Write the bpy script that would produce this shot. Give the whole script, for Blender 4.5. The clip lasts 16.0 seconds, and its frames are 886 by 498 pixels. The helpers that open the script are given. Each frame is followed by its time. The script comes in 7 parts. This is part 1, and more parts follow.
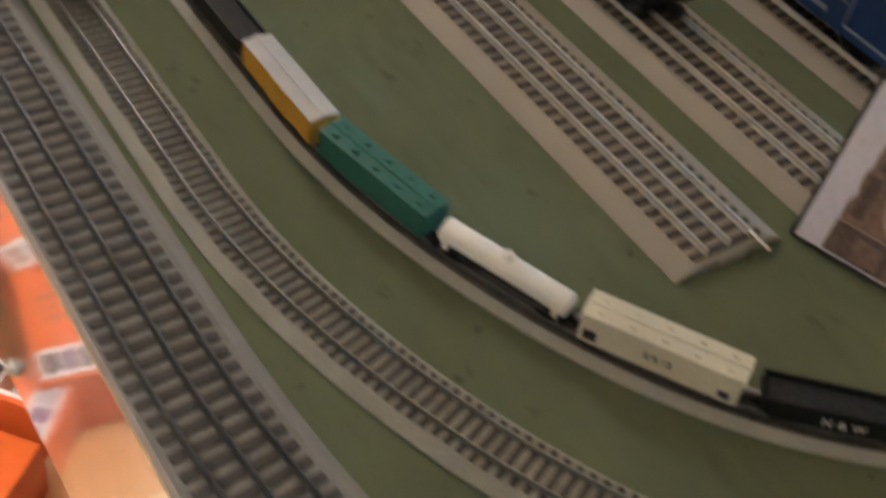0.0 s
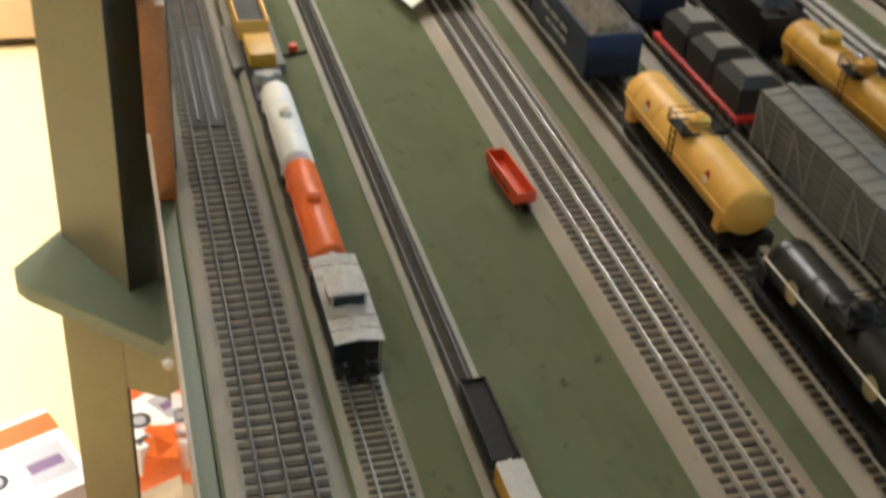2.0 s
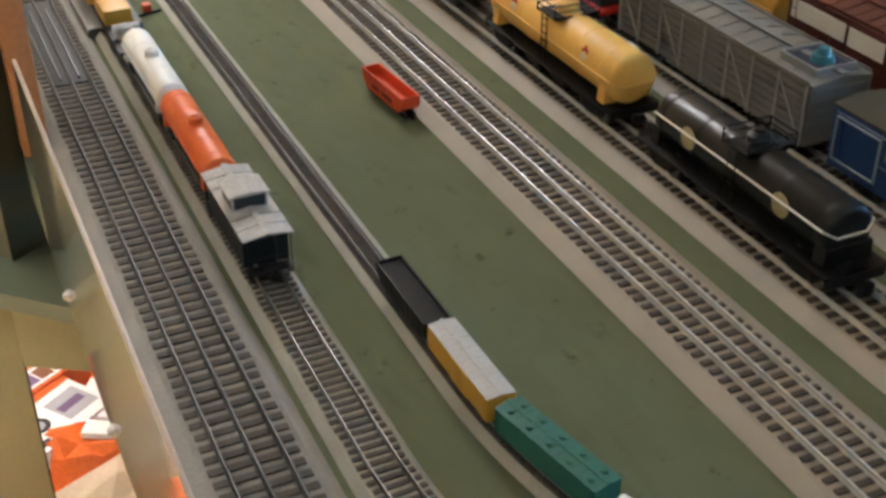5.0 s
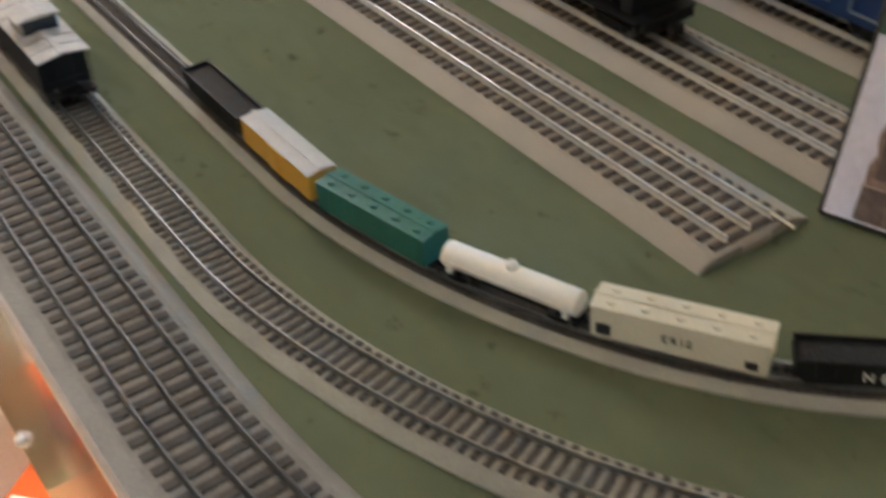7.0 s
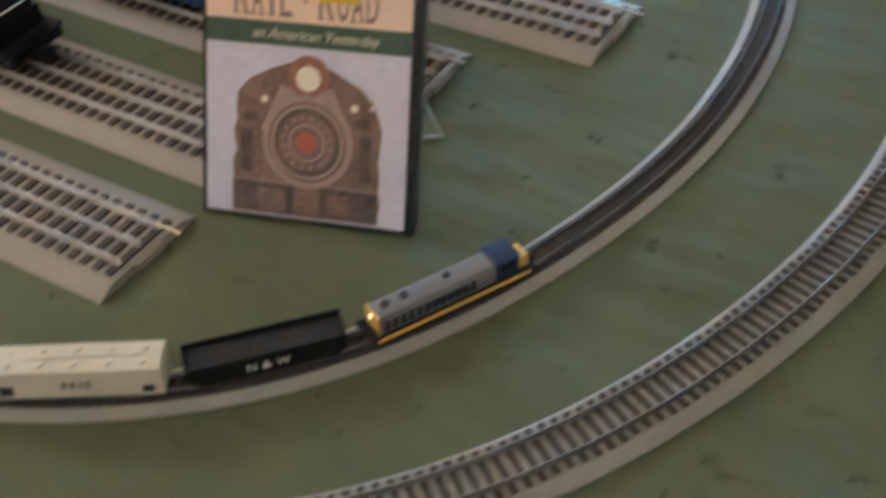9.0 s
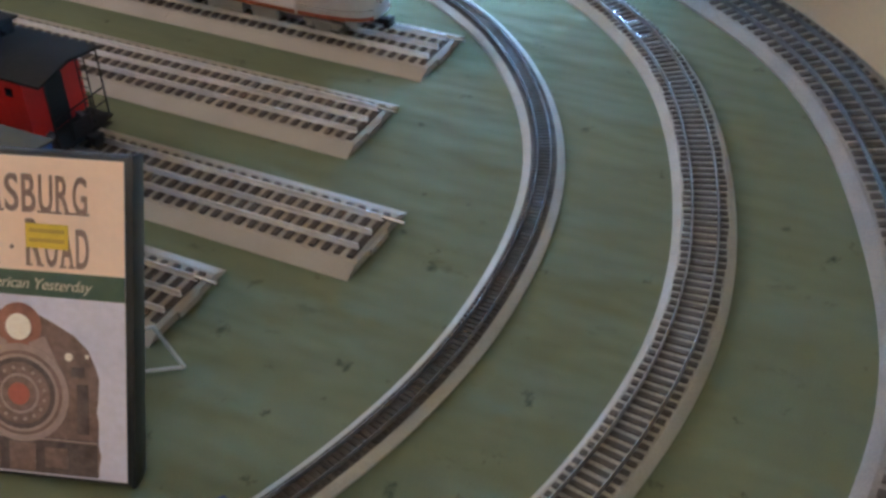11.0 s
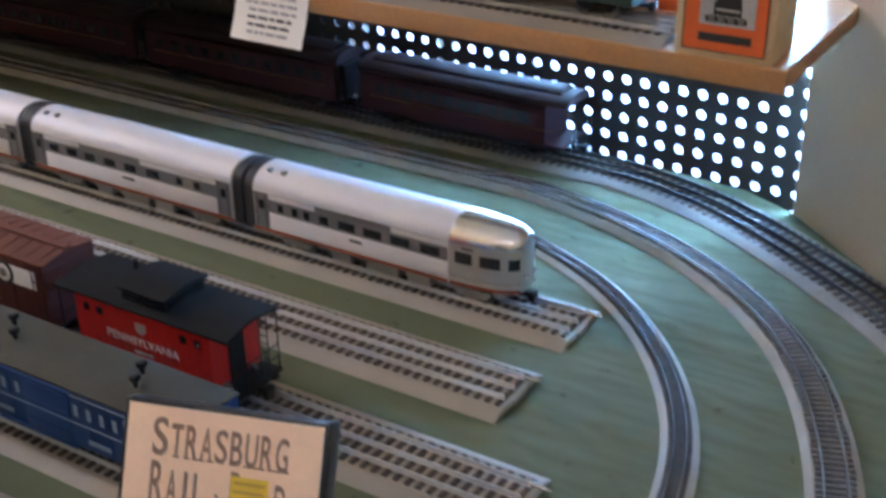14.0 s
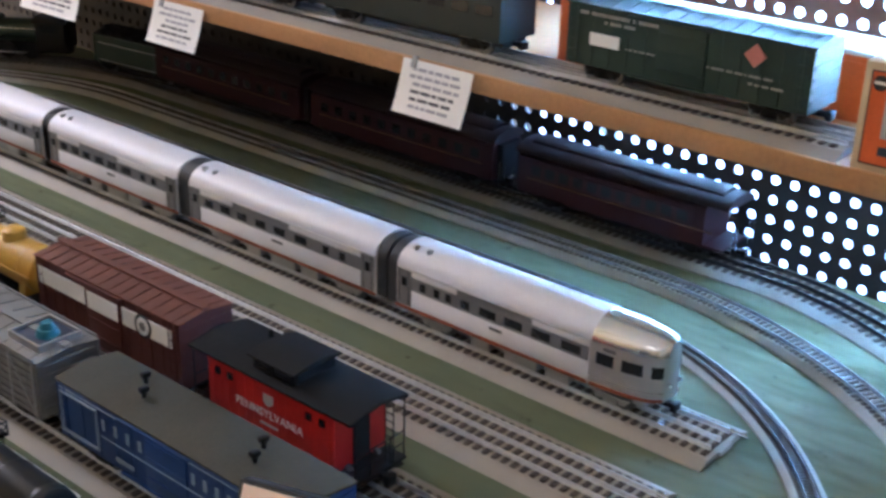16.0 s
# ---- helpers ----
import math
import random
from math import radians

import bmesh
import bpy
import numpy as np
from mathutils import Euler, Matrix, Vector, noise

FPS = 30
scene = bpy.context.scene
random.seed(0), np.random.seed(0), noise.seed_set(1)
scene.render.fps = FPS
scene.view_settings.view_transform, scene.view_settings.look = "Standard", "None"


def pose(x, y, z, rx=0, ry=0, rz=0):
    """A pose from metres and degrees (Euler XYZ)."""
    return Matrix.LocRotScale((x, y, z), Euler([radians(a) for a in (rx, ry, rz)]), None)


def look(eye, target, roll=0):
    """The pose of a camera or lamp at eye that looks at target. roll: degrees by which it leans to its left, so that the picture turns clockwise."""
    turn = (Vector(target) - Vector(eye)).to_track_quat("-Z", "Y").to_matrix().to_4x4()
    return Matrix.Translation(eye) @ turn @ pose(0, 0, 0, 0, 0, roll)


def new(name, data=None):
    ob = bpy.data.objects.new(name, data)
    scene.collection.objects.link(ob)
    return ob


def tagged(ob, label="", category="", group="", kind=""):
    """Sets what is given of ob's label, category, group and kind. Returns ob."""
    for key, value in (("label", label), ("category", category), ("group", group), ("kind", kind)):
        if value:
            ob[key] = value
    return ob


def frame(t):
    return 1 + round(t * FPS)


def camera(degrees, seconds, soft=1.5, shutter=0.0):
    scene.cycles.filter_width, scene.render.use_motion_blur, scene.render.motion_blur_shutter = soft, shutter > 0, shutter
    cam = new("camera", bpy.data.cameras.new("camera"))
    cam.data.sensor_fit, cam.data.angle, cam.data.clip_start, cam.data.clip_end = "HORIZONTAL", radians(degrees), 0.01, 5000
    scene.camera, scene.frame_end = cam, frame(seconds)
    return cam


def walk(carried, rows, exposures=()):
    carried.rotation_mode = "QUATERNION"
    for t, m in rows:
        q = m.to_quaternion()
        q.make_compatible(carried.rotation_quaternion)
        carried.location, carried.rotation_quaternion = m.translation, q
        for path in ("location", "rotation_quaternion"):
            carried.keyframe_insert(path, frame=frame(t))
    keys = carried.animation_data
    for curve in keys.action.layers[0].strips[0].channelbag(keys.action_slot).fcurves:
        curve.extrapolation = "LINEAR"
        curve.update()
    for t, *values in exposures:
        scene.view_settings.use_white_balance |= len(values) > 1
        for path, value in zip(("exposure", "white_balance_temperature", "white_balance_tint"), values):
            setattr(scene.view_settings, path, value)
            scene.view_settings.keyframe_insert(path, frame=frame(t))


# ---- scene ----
cam = camera(39.57, 16.0, soft=3.0, shutter=0.5)
PATH = [
    (0, (-0.4461, 0.0347, 0.5151), (0.0139, 0.5734, -0.1907), 10.57),
    (0.5, (-0.4619, 0.0724, 0.5534), (-0.0503, 0.6837, -0.1225), 7.02),
    (1, (-0.4971, 0.1317, 0.5547), (-0.0748, 0.7836, -0.0751), 4.59),
    (1.5, (-0.4354, 0.1246, 0.6104), (-0.1057, 0.8273, -0.0201), 5.03),
    (2, (-0.3800, 0.0325, 0.6297), (-0.1332, 0.8246, 0.0714), 4.45),
    (2.3, (-0.3604, 0.0053, 0.6231), (-0.1432, 0.8371, 0.1123), 3.67),
    (2.5, (-0.3507, -0.0013, 0.6385), (-0.1490, 0.8419, 0.1402), 3.20),
    (3, (-0.3510, -0.0115, 0.6436), (-0.1581, 0.8431, 0.1615), 3.27),
    (3.2, (-0.3542, -0.0070, 0.6419), (-0.1596, 0.8477, 0.1606), 3.28),
    (5.3, (-0.4221, -0.0047, 0.5091), (-0.0631, 0.7590, -0.0275), -0.28),
    (5.5, (-0.4193, -0.0077, 0.5076), (-0.0640, 0.7557, -0.0320), -0.40),
    (6, (-0.4086, -0.0127, 0.4924), (-0.0572, 0.7409, -0.0631), -1.91),
    (6.5, (-0.4081, -0.0211, 0.4799), (-0.0269, 0.6885, -0.1127), -2.68),
    (7, (-0.4051, -0.0459, 0.4440), (0.0106, 0.6340, -0.1601), -4.22),
    (7.5, (-0.3796, -0.0906, 0.4161), (0.0851, 0.5455, -0.1998), -6.95),
    (8, (-0.3789, -0.1137, 0.4162), (0.1757, 0.4391, -0.2057), -5.48),
    (8.5, (-0.3623, -0.1316, 0.4589), (0.2205, 0.3666, -0.1832), -5.23),
    (9, (-0.3191, -0.1289, 0.5086), (0.2881, 0.2903, -0.1664), -4.49),
    (9.5, (-0.2577, -0.1462, 0.5223), (0.3817, 0.2364, -0.1445), -4.59),
    (10, (-0.2158, -0.1608, 0.5325), (0.4635, 0.2041, -0.1042), -3.39),
    (10.2, (-0.2008, -0.1648, 0.5357), (0.4818, 0.2018, -0.0965), -2.96),
    (12.3, (-0.2176, -0.1868, 0.5620), (0.5104, 0.2109, 0.0036), -2.58),
    (12.5, (-0.2242, -0.1868, 0.5687), (0.5070, 0.2216, 0.0222), -2.55),
    (13, (-0.2396, -0.1776, 0.5769), (0.5023, 0.2377, 0.0504), -1.65),
    (13.5, (-0.2602, -0.1668, 0.5916), (0.4945, 0.2589, 0.0923), -0.96),
    (14, (-0.2753, -0.1530, 0.6123), (0.4809, 0.3185, 0.1586), -0.63),
    (14.5, (-0.2670, -0.1426, 0.6180), (0.4842, 0.3597, 0.1899), 0.65),
    (15, (-0.2558, -0.1388, 0.6177), (0.4812, 0.3993, 0.2088), 1.27),
    (15.5, (-0.2446, -0.1348, 0.6166), (0.4809, 0.4211, 0.2109), 1.58),
    (16, (-0.2377, -0.1338, 0.6152), (0.4660, 0.4504, 0.2109), 1.61),
]
walk(cam, [(t, look(e, g, r)) for t, e, g, r in PATH], exposures=[(0.0, -0.48, 6200, 23), (1.5, -0.40, 6050, 14), (3.0, -0.22, 6100, 12), (5.4, -0.28, 5800, 19), (6.0, -0.38, 5750, 20), (7.0, -0.14, 5850, 20), (8.5, -0.06, 5800, 22), (10.0, -0.10, 5750, 23), (12.5, -0.17, 5600, 28), (16.0, -0.03, 5250, 26)])

# ---- world and lamps ----
world = bpy.data.worlds.new("shop_air")
scene.world = world
world.use_nodes = True
world.node_tree.nodes["Background"].inputs[0].default_value = (0.75, 0.8, 0.9, 1)
world.node_tree.nodes["Background"].inputs[1].default_value = 0.06


def area_lamp(name, place, aim, sx, sy, watts, color):
    data = bpy.data.lights.new(name, "AREA")
    data.shape, data.size, data.size_y, data.energy, data.color = "RECTANGLE", sx, sy, watts, color
    ob = new(name, data)
    ob.matrix_world = look(place, aim)
    return ob


aisle = area_lamp("ceiling_lamp_aisle", (-1.35, 2.9, 1.55), (-1.35, 2.9, 0), 0.7, 2.2, 80, (1.0, 0.93, 0.74))
aisle.data.spread = radians(105)
area_lamp("ceiling_lamp_table", (0.20, 2.70, 1.55), (0.20, 2.50, 0), 0.4, 1.8, 88.0, (1.0, 0.95, 0.83))
near = area_lamp("ceiling_lamp_near", (-1.35, 0.55, 1.55), (-1.35, 0.55, 0), 0.4, 1.4, 58, (1.0, 0.93, 0.80))
near.data.spread = radians(66)
# Wide fill added behind the camera; no lamp is seen there.
area_lamp("fill_lamp_behind", (-1.15, -0.35, 1.55), (-1.15, -0.35, 0), 0.3, 1.2, 6.0, (1.0, 0.93, 0.80)).data.spread = radians(140)
area_lamp("window_daylight", (1.165, 0.40, 0.25), (0.0, 0.40, 0.10), 0.62, 0.60, 500, (0.33, 0.69, 1.0))

# ---- materials ----
MATS = {}


def mat(name, color, rough=0.6, metal=0.0, vary=0.12, scale=60.0, bump=0.15, fine=400.0, island=False, emit=0.0, spec=0.4):
    if name in MATS:
        return MATS[name]
    m = bpy.data.materials.new(name)
    m.use_nodes = True
    nt = m.node_tree
    b = nt.nodes["Principled BSDF"]
    b.inputs["Roughness"].default_value = rough
    b.inputs["Metallic"].default_value = metal
    b.inputs["Specular IOR Level"].default_value = spec
    geo = nt.nodes.new("ShaderNodeTexCoord")
    n1 = nt.nodes.new("ShaderNodeTexNoise")
    n1.inputs["Scale"].default_value, n1.inputs["Detail"].default_value = scale, 4
    n2 = nt.nodes.new("ShaderNodeTexNoise")
    n2.inputs["Scale"].default_value, n2.inputs["Detail"].default_value = fine, 3
    nt.links.new(geo.outputs["Object"], n1.inputs["Vector"])
    nt.links.new(geo.outputs["Object"], n2.inputs["Vector"])
    add = nt.nodes.new("ShaderNodeMath")
    add.operation = "ADD"
    nt.links.new(n1.outputs["Fac"], add.inputs[0])
    nt.links.new(n2.outputs["Fac"], add.inputs[1])
    last = add.outputs[0]
    if island:
        g = nt.nodes.new("ShaderNodeNewGeometry")
        a2 = nt.nodes.new("ShaderNodeMath")
        a2.operation = "MULTIPLY_ADD"
        a2.inputs[1].default_value = 0.5
        nt.links.new(g.outputs["Random Per Island"], a2.inputs[0])
        nt.links.new(last, a2.inputs[2])
        last = a2.outputs[0]
    ramp = nt.nodes.new("ShaderNodeMapRange")
    ramp.inputs["From Min"].default_value, ramp.inputs["From Max"].default_value = 0.6, 1.4
    nt.links.new(last, ramp.inputs["Value"])
    mix = nt.nodes.new("ShaderNodeMix")
    mix.data_type = "RGBA"
    lo = [max(0.0, c * (1 - vary)) for c in color]
    hi = [min(1.0, c * (1 + vary)) for c in color]
    mix.inputs[6].default_value, mix.inputs[7].default_value = (*lo, 1), (*hi, 1)
    nt.links.new(ramp.outputs[0], mix.inputs[0])
    nt.links.new(mix.outputs[2], b.inputs["Base Color"])
    if bump:
        bp = nt.nodes.new("ShaderNodeBump")
        bp.inputs["Strength"].default_value, bp.inputs["Distance"].default_value = bump, 0.002
        nt.links.new(n2.outputs["Fac"], bp.inputs["Height"])
        nt.links.new(bp.outputs[0], b.inputs["Normal"])
    if emit:
        b.inputs["Emission Color"].default_value = (*color, 1)
        b.inputs["Emission Strength"].default_value = emit
    MATS[name] = m
    return m


def felt():
    m = mat("green_felt", (0.118, 0.133, 0.078), 0.95, 0, 0.10, 9, 0.35, 900, spec=0.1)
    nt = m.node_tree
    b = nt.nodes["Principled BSDF"]
    old = b.inputs["Base Color"].links[0].from_socket
    tc = nt.nodes.new("ShaderNodeTexCoord")
    # soot-like smudges and scuffs of several sizes
    no = nt.nodes.new("ShaderNodeTexNoise")
    no.inputs["Scale"].default_value, no.inputs["Detail"].default_value, no.inputs["Roughness"].default_value = 16, 5, 0.7
    mp = nt.nodes.new("ShaderNodeMapping")
    mp.inputs["Scale"].default_value = (1.4, 0.7, 1)
    nt.links.new(tc.outputs["Object"], mp.inputs[0])
    nt.links.new(mp.outputs[0], no.inputs["Vector"])
    rp = nt.nodes.new("ShaderNodeMapRange")
    rp.inputs["From Min"].default_value, rp.inputs["From Max"].default_value = 0.62, 0.80
    rp.inputs["To Max"].default_value = 0.75
    nt.links.new(no.outputs["Fac"], rp.inputs["Value"])
    mx = nt.nodes.new("ShaderNodeMix")
    mx.data_type = "RGBA"
    mx.inputs[7].default_value = (0.035, 0.04, 0.02, 1)
    nt.links.new(rp.outputs[0], mx.inputs[0])
    nt.links.new(old, mx.inputs[6])
    nt.links.new(mx.outputs[2], b.inputs["Base Color"])
    sp = nt.nodes.new("ShaderNodeTexNoise")
    sp.inputs["Scale"].default_value, sp.inputs["Detail"].default_value, sp.inputs["Roughness"].default_value = 42, 6, 0.65
    nt.links.new(tc.outputs["Object"], sp.inputs["Vector"])
    r2 = nt.nodes.new("ShaderNodeMapRange")
    r2.inputs["From Min"].default_value, r2.inputs["From Max"].default_value = 0.625, 0.72
    nt.links.new(sp.outputs["Fac"], r2.inputs["Value"])
    mx2 = nt.nodes.new("ShaderNodeMix")
    mx2.data_type = "RGBA"
    mx2.inputs[7].default_value = (0.05, 0.056, 0.034, 1)
    nt.links.new(r2.outputs[0], mx2.inputs[0])
    nt.links.new(mx.outputs[2], mx2.inputs[6])
    nt.links.new(mx2.outputs[2], b.inputs["Base Color"])
    # long soft ripples of the glued cloth
    w = nt.nodes.new("ShaderNodeTexNoise")
    w.inputs["Scale"].default_value = 7
    m2 = nt.nodes.new("ShaderNodeMapping")
    m2.inputs["Scale"].default_value = (2.8, 1.0, 1)
    nt.links.new(tc.outputs["Object"], m2.inputs[0])
    nt.links.new(m2.outputs[0], w.inputs["Vector"])
    bp = nt.nodes.new("ShaderNodeBump")
    bp.inputs["Strength"].default_value, bp.inputs["Distance"].default_value = 0.42, 0.040
    nt.links.new(w.outputs["Fac"], bp.inputs["Height"])
    nt.links.new(b.inputs["Normal"].links[0].from_socket, bp.inputs["Normal"])
    nt.links.new(bp.outputs[0], b.inputs["Normal"])
    return m


FELT = felt()
BED = mat("grey_roadbed_plastic", (0.285, 0.25, 0.205), 0.6, 0, 0.10, 25, 0.3, 700)
BED_O = mat("dusty_grey_roadbed", (0.205, 0.19, 0.165), 0.75, 0, 0.18, 22, 0.4, 500)
BALLAST = mat("dark_track_ballast", (0.27, 0.255, 0.215), 0.9, 0, 0.4, 120, 0.6, 600)
BALLAST_N = mat("sooty_track_ballast", (0.085, 0.075, 0.062), 0.9, 0, 0.4, 120, 0.6, 600)
BED_H = mat("grey_roadbed_painted", (0.31, 0.30, 0.26), 0.8, 0, 0.16, 30, 0.4, 500)
TIE = mat("dark_brown_tie", (0.054, 0.043, 0.035), 0.75, 0, 0.3, 90, 0.3, 500, island=True)
TIE_H = mat("dusty_dark_tie", (0.052, 0.044, 0.036), 0.8, 0, 0.3, 90, 0.3, 500, island=True)
RAIL = mat("worn_steel_rail", (0.64, 0.65, 0.68), 0.32, 0.65, 0.12, 60, 0.05, 300)
RAIL_D = mat("dull_blackened_rail", (0.165, 0.17, 0.18), 0.35, 1.0, 0.2, 60, 0.1, 300)
BLACK = mat("satin_black_plastic", (0.010, 0.010, 0.010), 0.48, 0, 0.3, 60, 0.1, 300, spec=0.2)
BLACK_G = mat("glossy_black_paint", (0.02, 0.021, 0.022), 0.28, 0, 0.3, 40, 0.05, 300)
DGREY = mat("dark_grey_roof_paint", (0.040, 0.039, 0.037), 0.6, 0, 0.2, 40, 0.15, 400, spec=0.2)
GREY = mat("mid_grey_paint", (0.17, 0.165, 0.16), 0.6, 0, 0.14, 40, 0.15, 400)
LGREY = mat("light_grey_paint", (0.42, 0.41, 0.39), 0.55, 0, 0.12, 40, 0.1, 400)
SILVER = mat("silver_plastic", (0.62, 0.61, 0.645), 0.52, 0.05, 0.07, 30, 0.06, 400)
SILVER_D = mat("dull_silver_metal", (0.45, 0.45, 0.46), 0.35, 0.8, 0.12, 30, 0.08, 400)
CHROME = mat("brushed_aluminium", (0.75, 0.75, 0.76), 0.22, 1.0, 0.06, 30, 0.03, 300)
WHITE = mat("white_plastic", (0.74, 0.73, 0.69), 0.5, 0, 0.06, 30, 0.08, 400)
CREAMW = mat("cream_plastic", (0.62, 0.59, 0.48), 0.55, 0, 0.08, 30, 0.08, 400)
YELLOW = mat("yellow_paint", (0.76, 0.44, 0.095), 0.45, 0, 0.10, 30, 0.08, 400)
GOLD = mat("mustard_yellow_plastic", (0.50, 0.27, 0.03), 0.45, 0, 0.14, 30, 0.08, 400)
ORANGE = mat("orange_plastic", (0.66, 0.12, 0.02), 0.45, 0, 0.12, 30, 0.08, 400)
ORANGE_R = mat("red_orange_plastic", (0.60, 0.065, 0.015), 0.45, 0, 0.12, 30, 0.08, 400)
RED = mat("bright_red_paint", (0.40, 0.015, 0.010), 0.4, 0, 0.12, 30, 0.06, 400)
OXIDE = mat("oxide_brown_paint", (0.090, 0.022, 0.016), 0.55, 0, 0.18, 30, 0.1, 400)
MAROON = mat("maroon_paint", (0.038, 0.012, 0.014), 0.6, 0, 0.18, 30, 0.1, 400, spec=0.15)
BLUE = mat("deep_blue_paint", (0.016, 0.050, 0.17), 0.45, 0, 0.14, 30, 0.06, 400)
NAVY = mat("dark_blue_paint", (0.012, 0.021, 0.050), 0.5, 0, 0.15, 30, 0.08, 400)
GREEN = mat("dark_green_paint", (0.017, 0.038, 0.028), 0.45, 0, 0.15, 30, 0.08, 400)
TEAL = mat("teal_green_paint", (0.02, 0.12, 0.09), 0.5, 0, 0.15, 30, 0.08, 400)
OLIVE = mat("olive_painted_wood", (0.20, 0.185, 0.085), 0.55, 0, 0.10, 12, 0.25, 300)
DKGREEN = mat("dark_green_painted_wood", (0.060, 0.075, 0.045), 0.5, 0, 0.12, 12, 0.25, 300)
GLASS_D = mat("dark_window", (0.02, 0.022, 0.025), 0.12, 0, 0.2, 30, 0.0, 300, spec=0.6)
COAL = mat("coal_load", (0.018, 0.018, 0.018), 0.8, 0, 0.6, 220, 1.0, 600)
GRAVEL = mat("gravel_load", (0.20, 0.175, 0.14), 0.9, 0, 0.5, 260, 1.0, 700)
SLATE = mat("grey_coal_load", (0.075, 0.078, 0.08), 0.8, 0, 0.45, 120, 0.8, 600)
PINE = mat("varnished_pine", (0.46, 0.24, 0.10), 0.45, 0, 0.16, 14, 0.15, 200)
OAK = mat("brown_wood_block", (0.30, 0.12, 0.04), 0.5, 0, 0.22, 18, 0.2, 200)
WALLC = mat("cream_wall_paint", (0.46, 0.40, 0.29), 0.8, 0, 0.05, 5, 0.15, 200)
FLOORM = mat("pale_yellow_floor_boards", (0.72, 0.58, 0.33), 0.5, 0, 0.08, 4, 0.1, 80)
CEILM = mat("white_ceiling_board", (0.7, 0.68, 0.62), 0.9, 0, 0.05, 6, 0.2, 150)
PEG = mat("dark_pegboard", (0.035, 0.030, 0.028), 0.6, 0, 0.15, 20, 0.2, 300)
PAPER = mat("white_paper", (0.80, 0.79, 0.76), 0.7, 0, 0.03, 20, 0.05, 300)
INK = mat("black_ink", (0.03, 0.03, 0.03), 0.6, 0, 0.1, 50, 0, 300)
CARTON = mat("tan_cardboard", (0.55, 0.42, 0.26), 0.85, 0, 0.1, 14, 0.2, 300)
PLASTIC = mat("clear_plastic", (0.85, 0.85, 0.85), 0.12, 0, 0.02, 20, 0, 300)
PLASTIC.node_tree.nodes["Principled BSDF"].inputs["Transmission Weight"].default_value = 0.55


# ---- building tools ----
def bmb(bm, x0, x1, y0, y1, z0, z1, bevel=0.0):
    """A box."""
    v = [bm.verts.new((x, y, z)) for z in (z0, z1) for y in (y0, y1) for x in (x0, x1)]
    fs = [(0, 2, 3, 1), (4, 5, 7, 6), (0, 1, 5, 4), (2, 6, 7, 3), (0, 4, 6, 2), (1, 3, 7, 5)]
    made = [bm.faces.new([v[i] for i in f]) for f in fs]
    if bevel:
        edges = list({e for f in made for e in f.edges})
        bmesh.ops.bevel(bm, geom=edges, offset=bevel, segments=2, affect="EDGES", profile=0.5)


def bmloft(bm, rings, cap=True):
    """Skin between rings of points; each ring is a closed loop with the same count."""
    vs = [[bm.verts.new(p) for p in r] for r in rings]
    n = len(vs[0])
    for a, b in zip(vs, vs[1:]):
        for i in range(n):
            bm.faces.new((a[i], a[(i + 1) % n], b[(i + 1) % n], b[i]))
    if cap:
        bm.faces.new(list(reversed(vs[0])))
        bm.faces.new(vs[-1])


def bmcyl(bm, p, q, r0, r1=None, n=16):
    """A cylinder or cone from p to q."""
    p, q = Vector(p), Vector(q)
    d = (q - p).normalized()
    a = d.orthogonal().normalized()
    b = d.cross(a)
    r1 = r0 if r1 is None else r1
    ring = lambda c, r: [c + (a * math.cos(k) + b * math.sin(k)) * r for k in [2 * math.pi * i / n for i in range(n)]]
    bmloft(bm, [ring(p, r0), ring(q, r1)])


def bmprism(bm, profile, y0, y1):
    """A profile of (x, z) points pulled along y."""
    bmloft(bm, [[(x, y0, z) for x, z in profile], [(x, y1, z) for x, z in profile]])


def bmrod(bm, pts, r, n=6):
    for a, b in zip(pts, pts[1:]):
        bmcyl(bm, a, b, r, r, n)


def mesh_of(bm, name, material, smooth=None):
    bmesh.ops.recalc_face_normals(bm, faces=bm.faces)
    me = bpy.data.meshes.new(name)
    bm.to_mesh(me)
    bm.free()
    me.materials.append(material)
    if smooth:
        me.shade_smooth()
        me.set_sharp_from_angle(angle=radians(smooth))
    return me


SPLIT = {"tank_band", "side_post", "side_slat", "door_rail", "side_rib", "roof_fan", "roof_vent", "hood_door", "equipment_box", "step", "stake_pocket", "roof_hatch", "flute", "roof_rib", "rear_window", "grille", "exhaust", "coping", "bracket", "painted_frame", "end_rail", "tail_sign", "end_lamp", "door_seam", "under_fill_drum", "rear_stripe", "rear_bead"}


def islands(bm):
    """One bmesh for each loose piece."""
    left, out = set(bm.verts), []
    while left:
        todo, seen_ = [left.pop()], set()
        while todo:
            v = todo.pop()
            if v in seen_:
                continue
            seen_.add(v)
            todo += [e.other_vert(v) for e in v.link_edges if e.other_vert(v) not in seen_]
        left -= seen_
        nb = bmesh.new()
        order = sorted(seen_, key=lambda v: v.index)
        made = {v: nb.verts.new(v.co) for v in order}
        for f in sorted({f for v in order for f in v.link_faces}, key=lambda f: f.index):
            nb.faces.new([made[v] for v in f.verts])
        out.append(nb)
    bm.free()
    return sorted(out, key=lambda b: tuple(next(iter(b.verts)).co))


def part(name, bm, material, parent, label="", smooth=35, m=None):
    if name in SPLIT:
        bm.verts.index_update(), bm.faces.index_update()
        pieces = islands(bm)
        for piece in pieces[:-1]:
            single(name, piece, material, parent, label, smooth, m)
        bm = pieces[-1]
    return single(name, bm, material, parent, label, smooth, m)


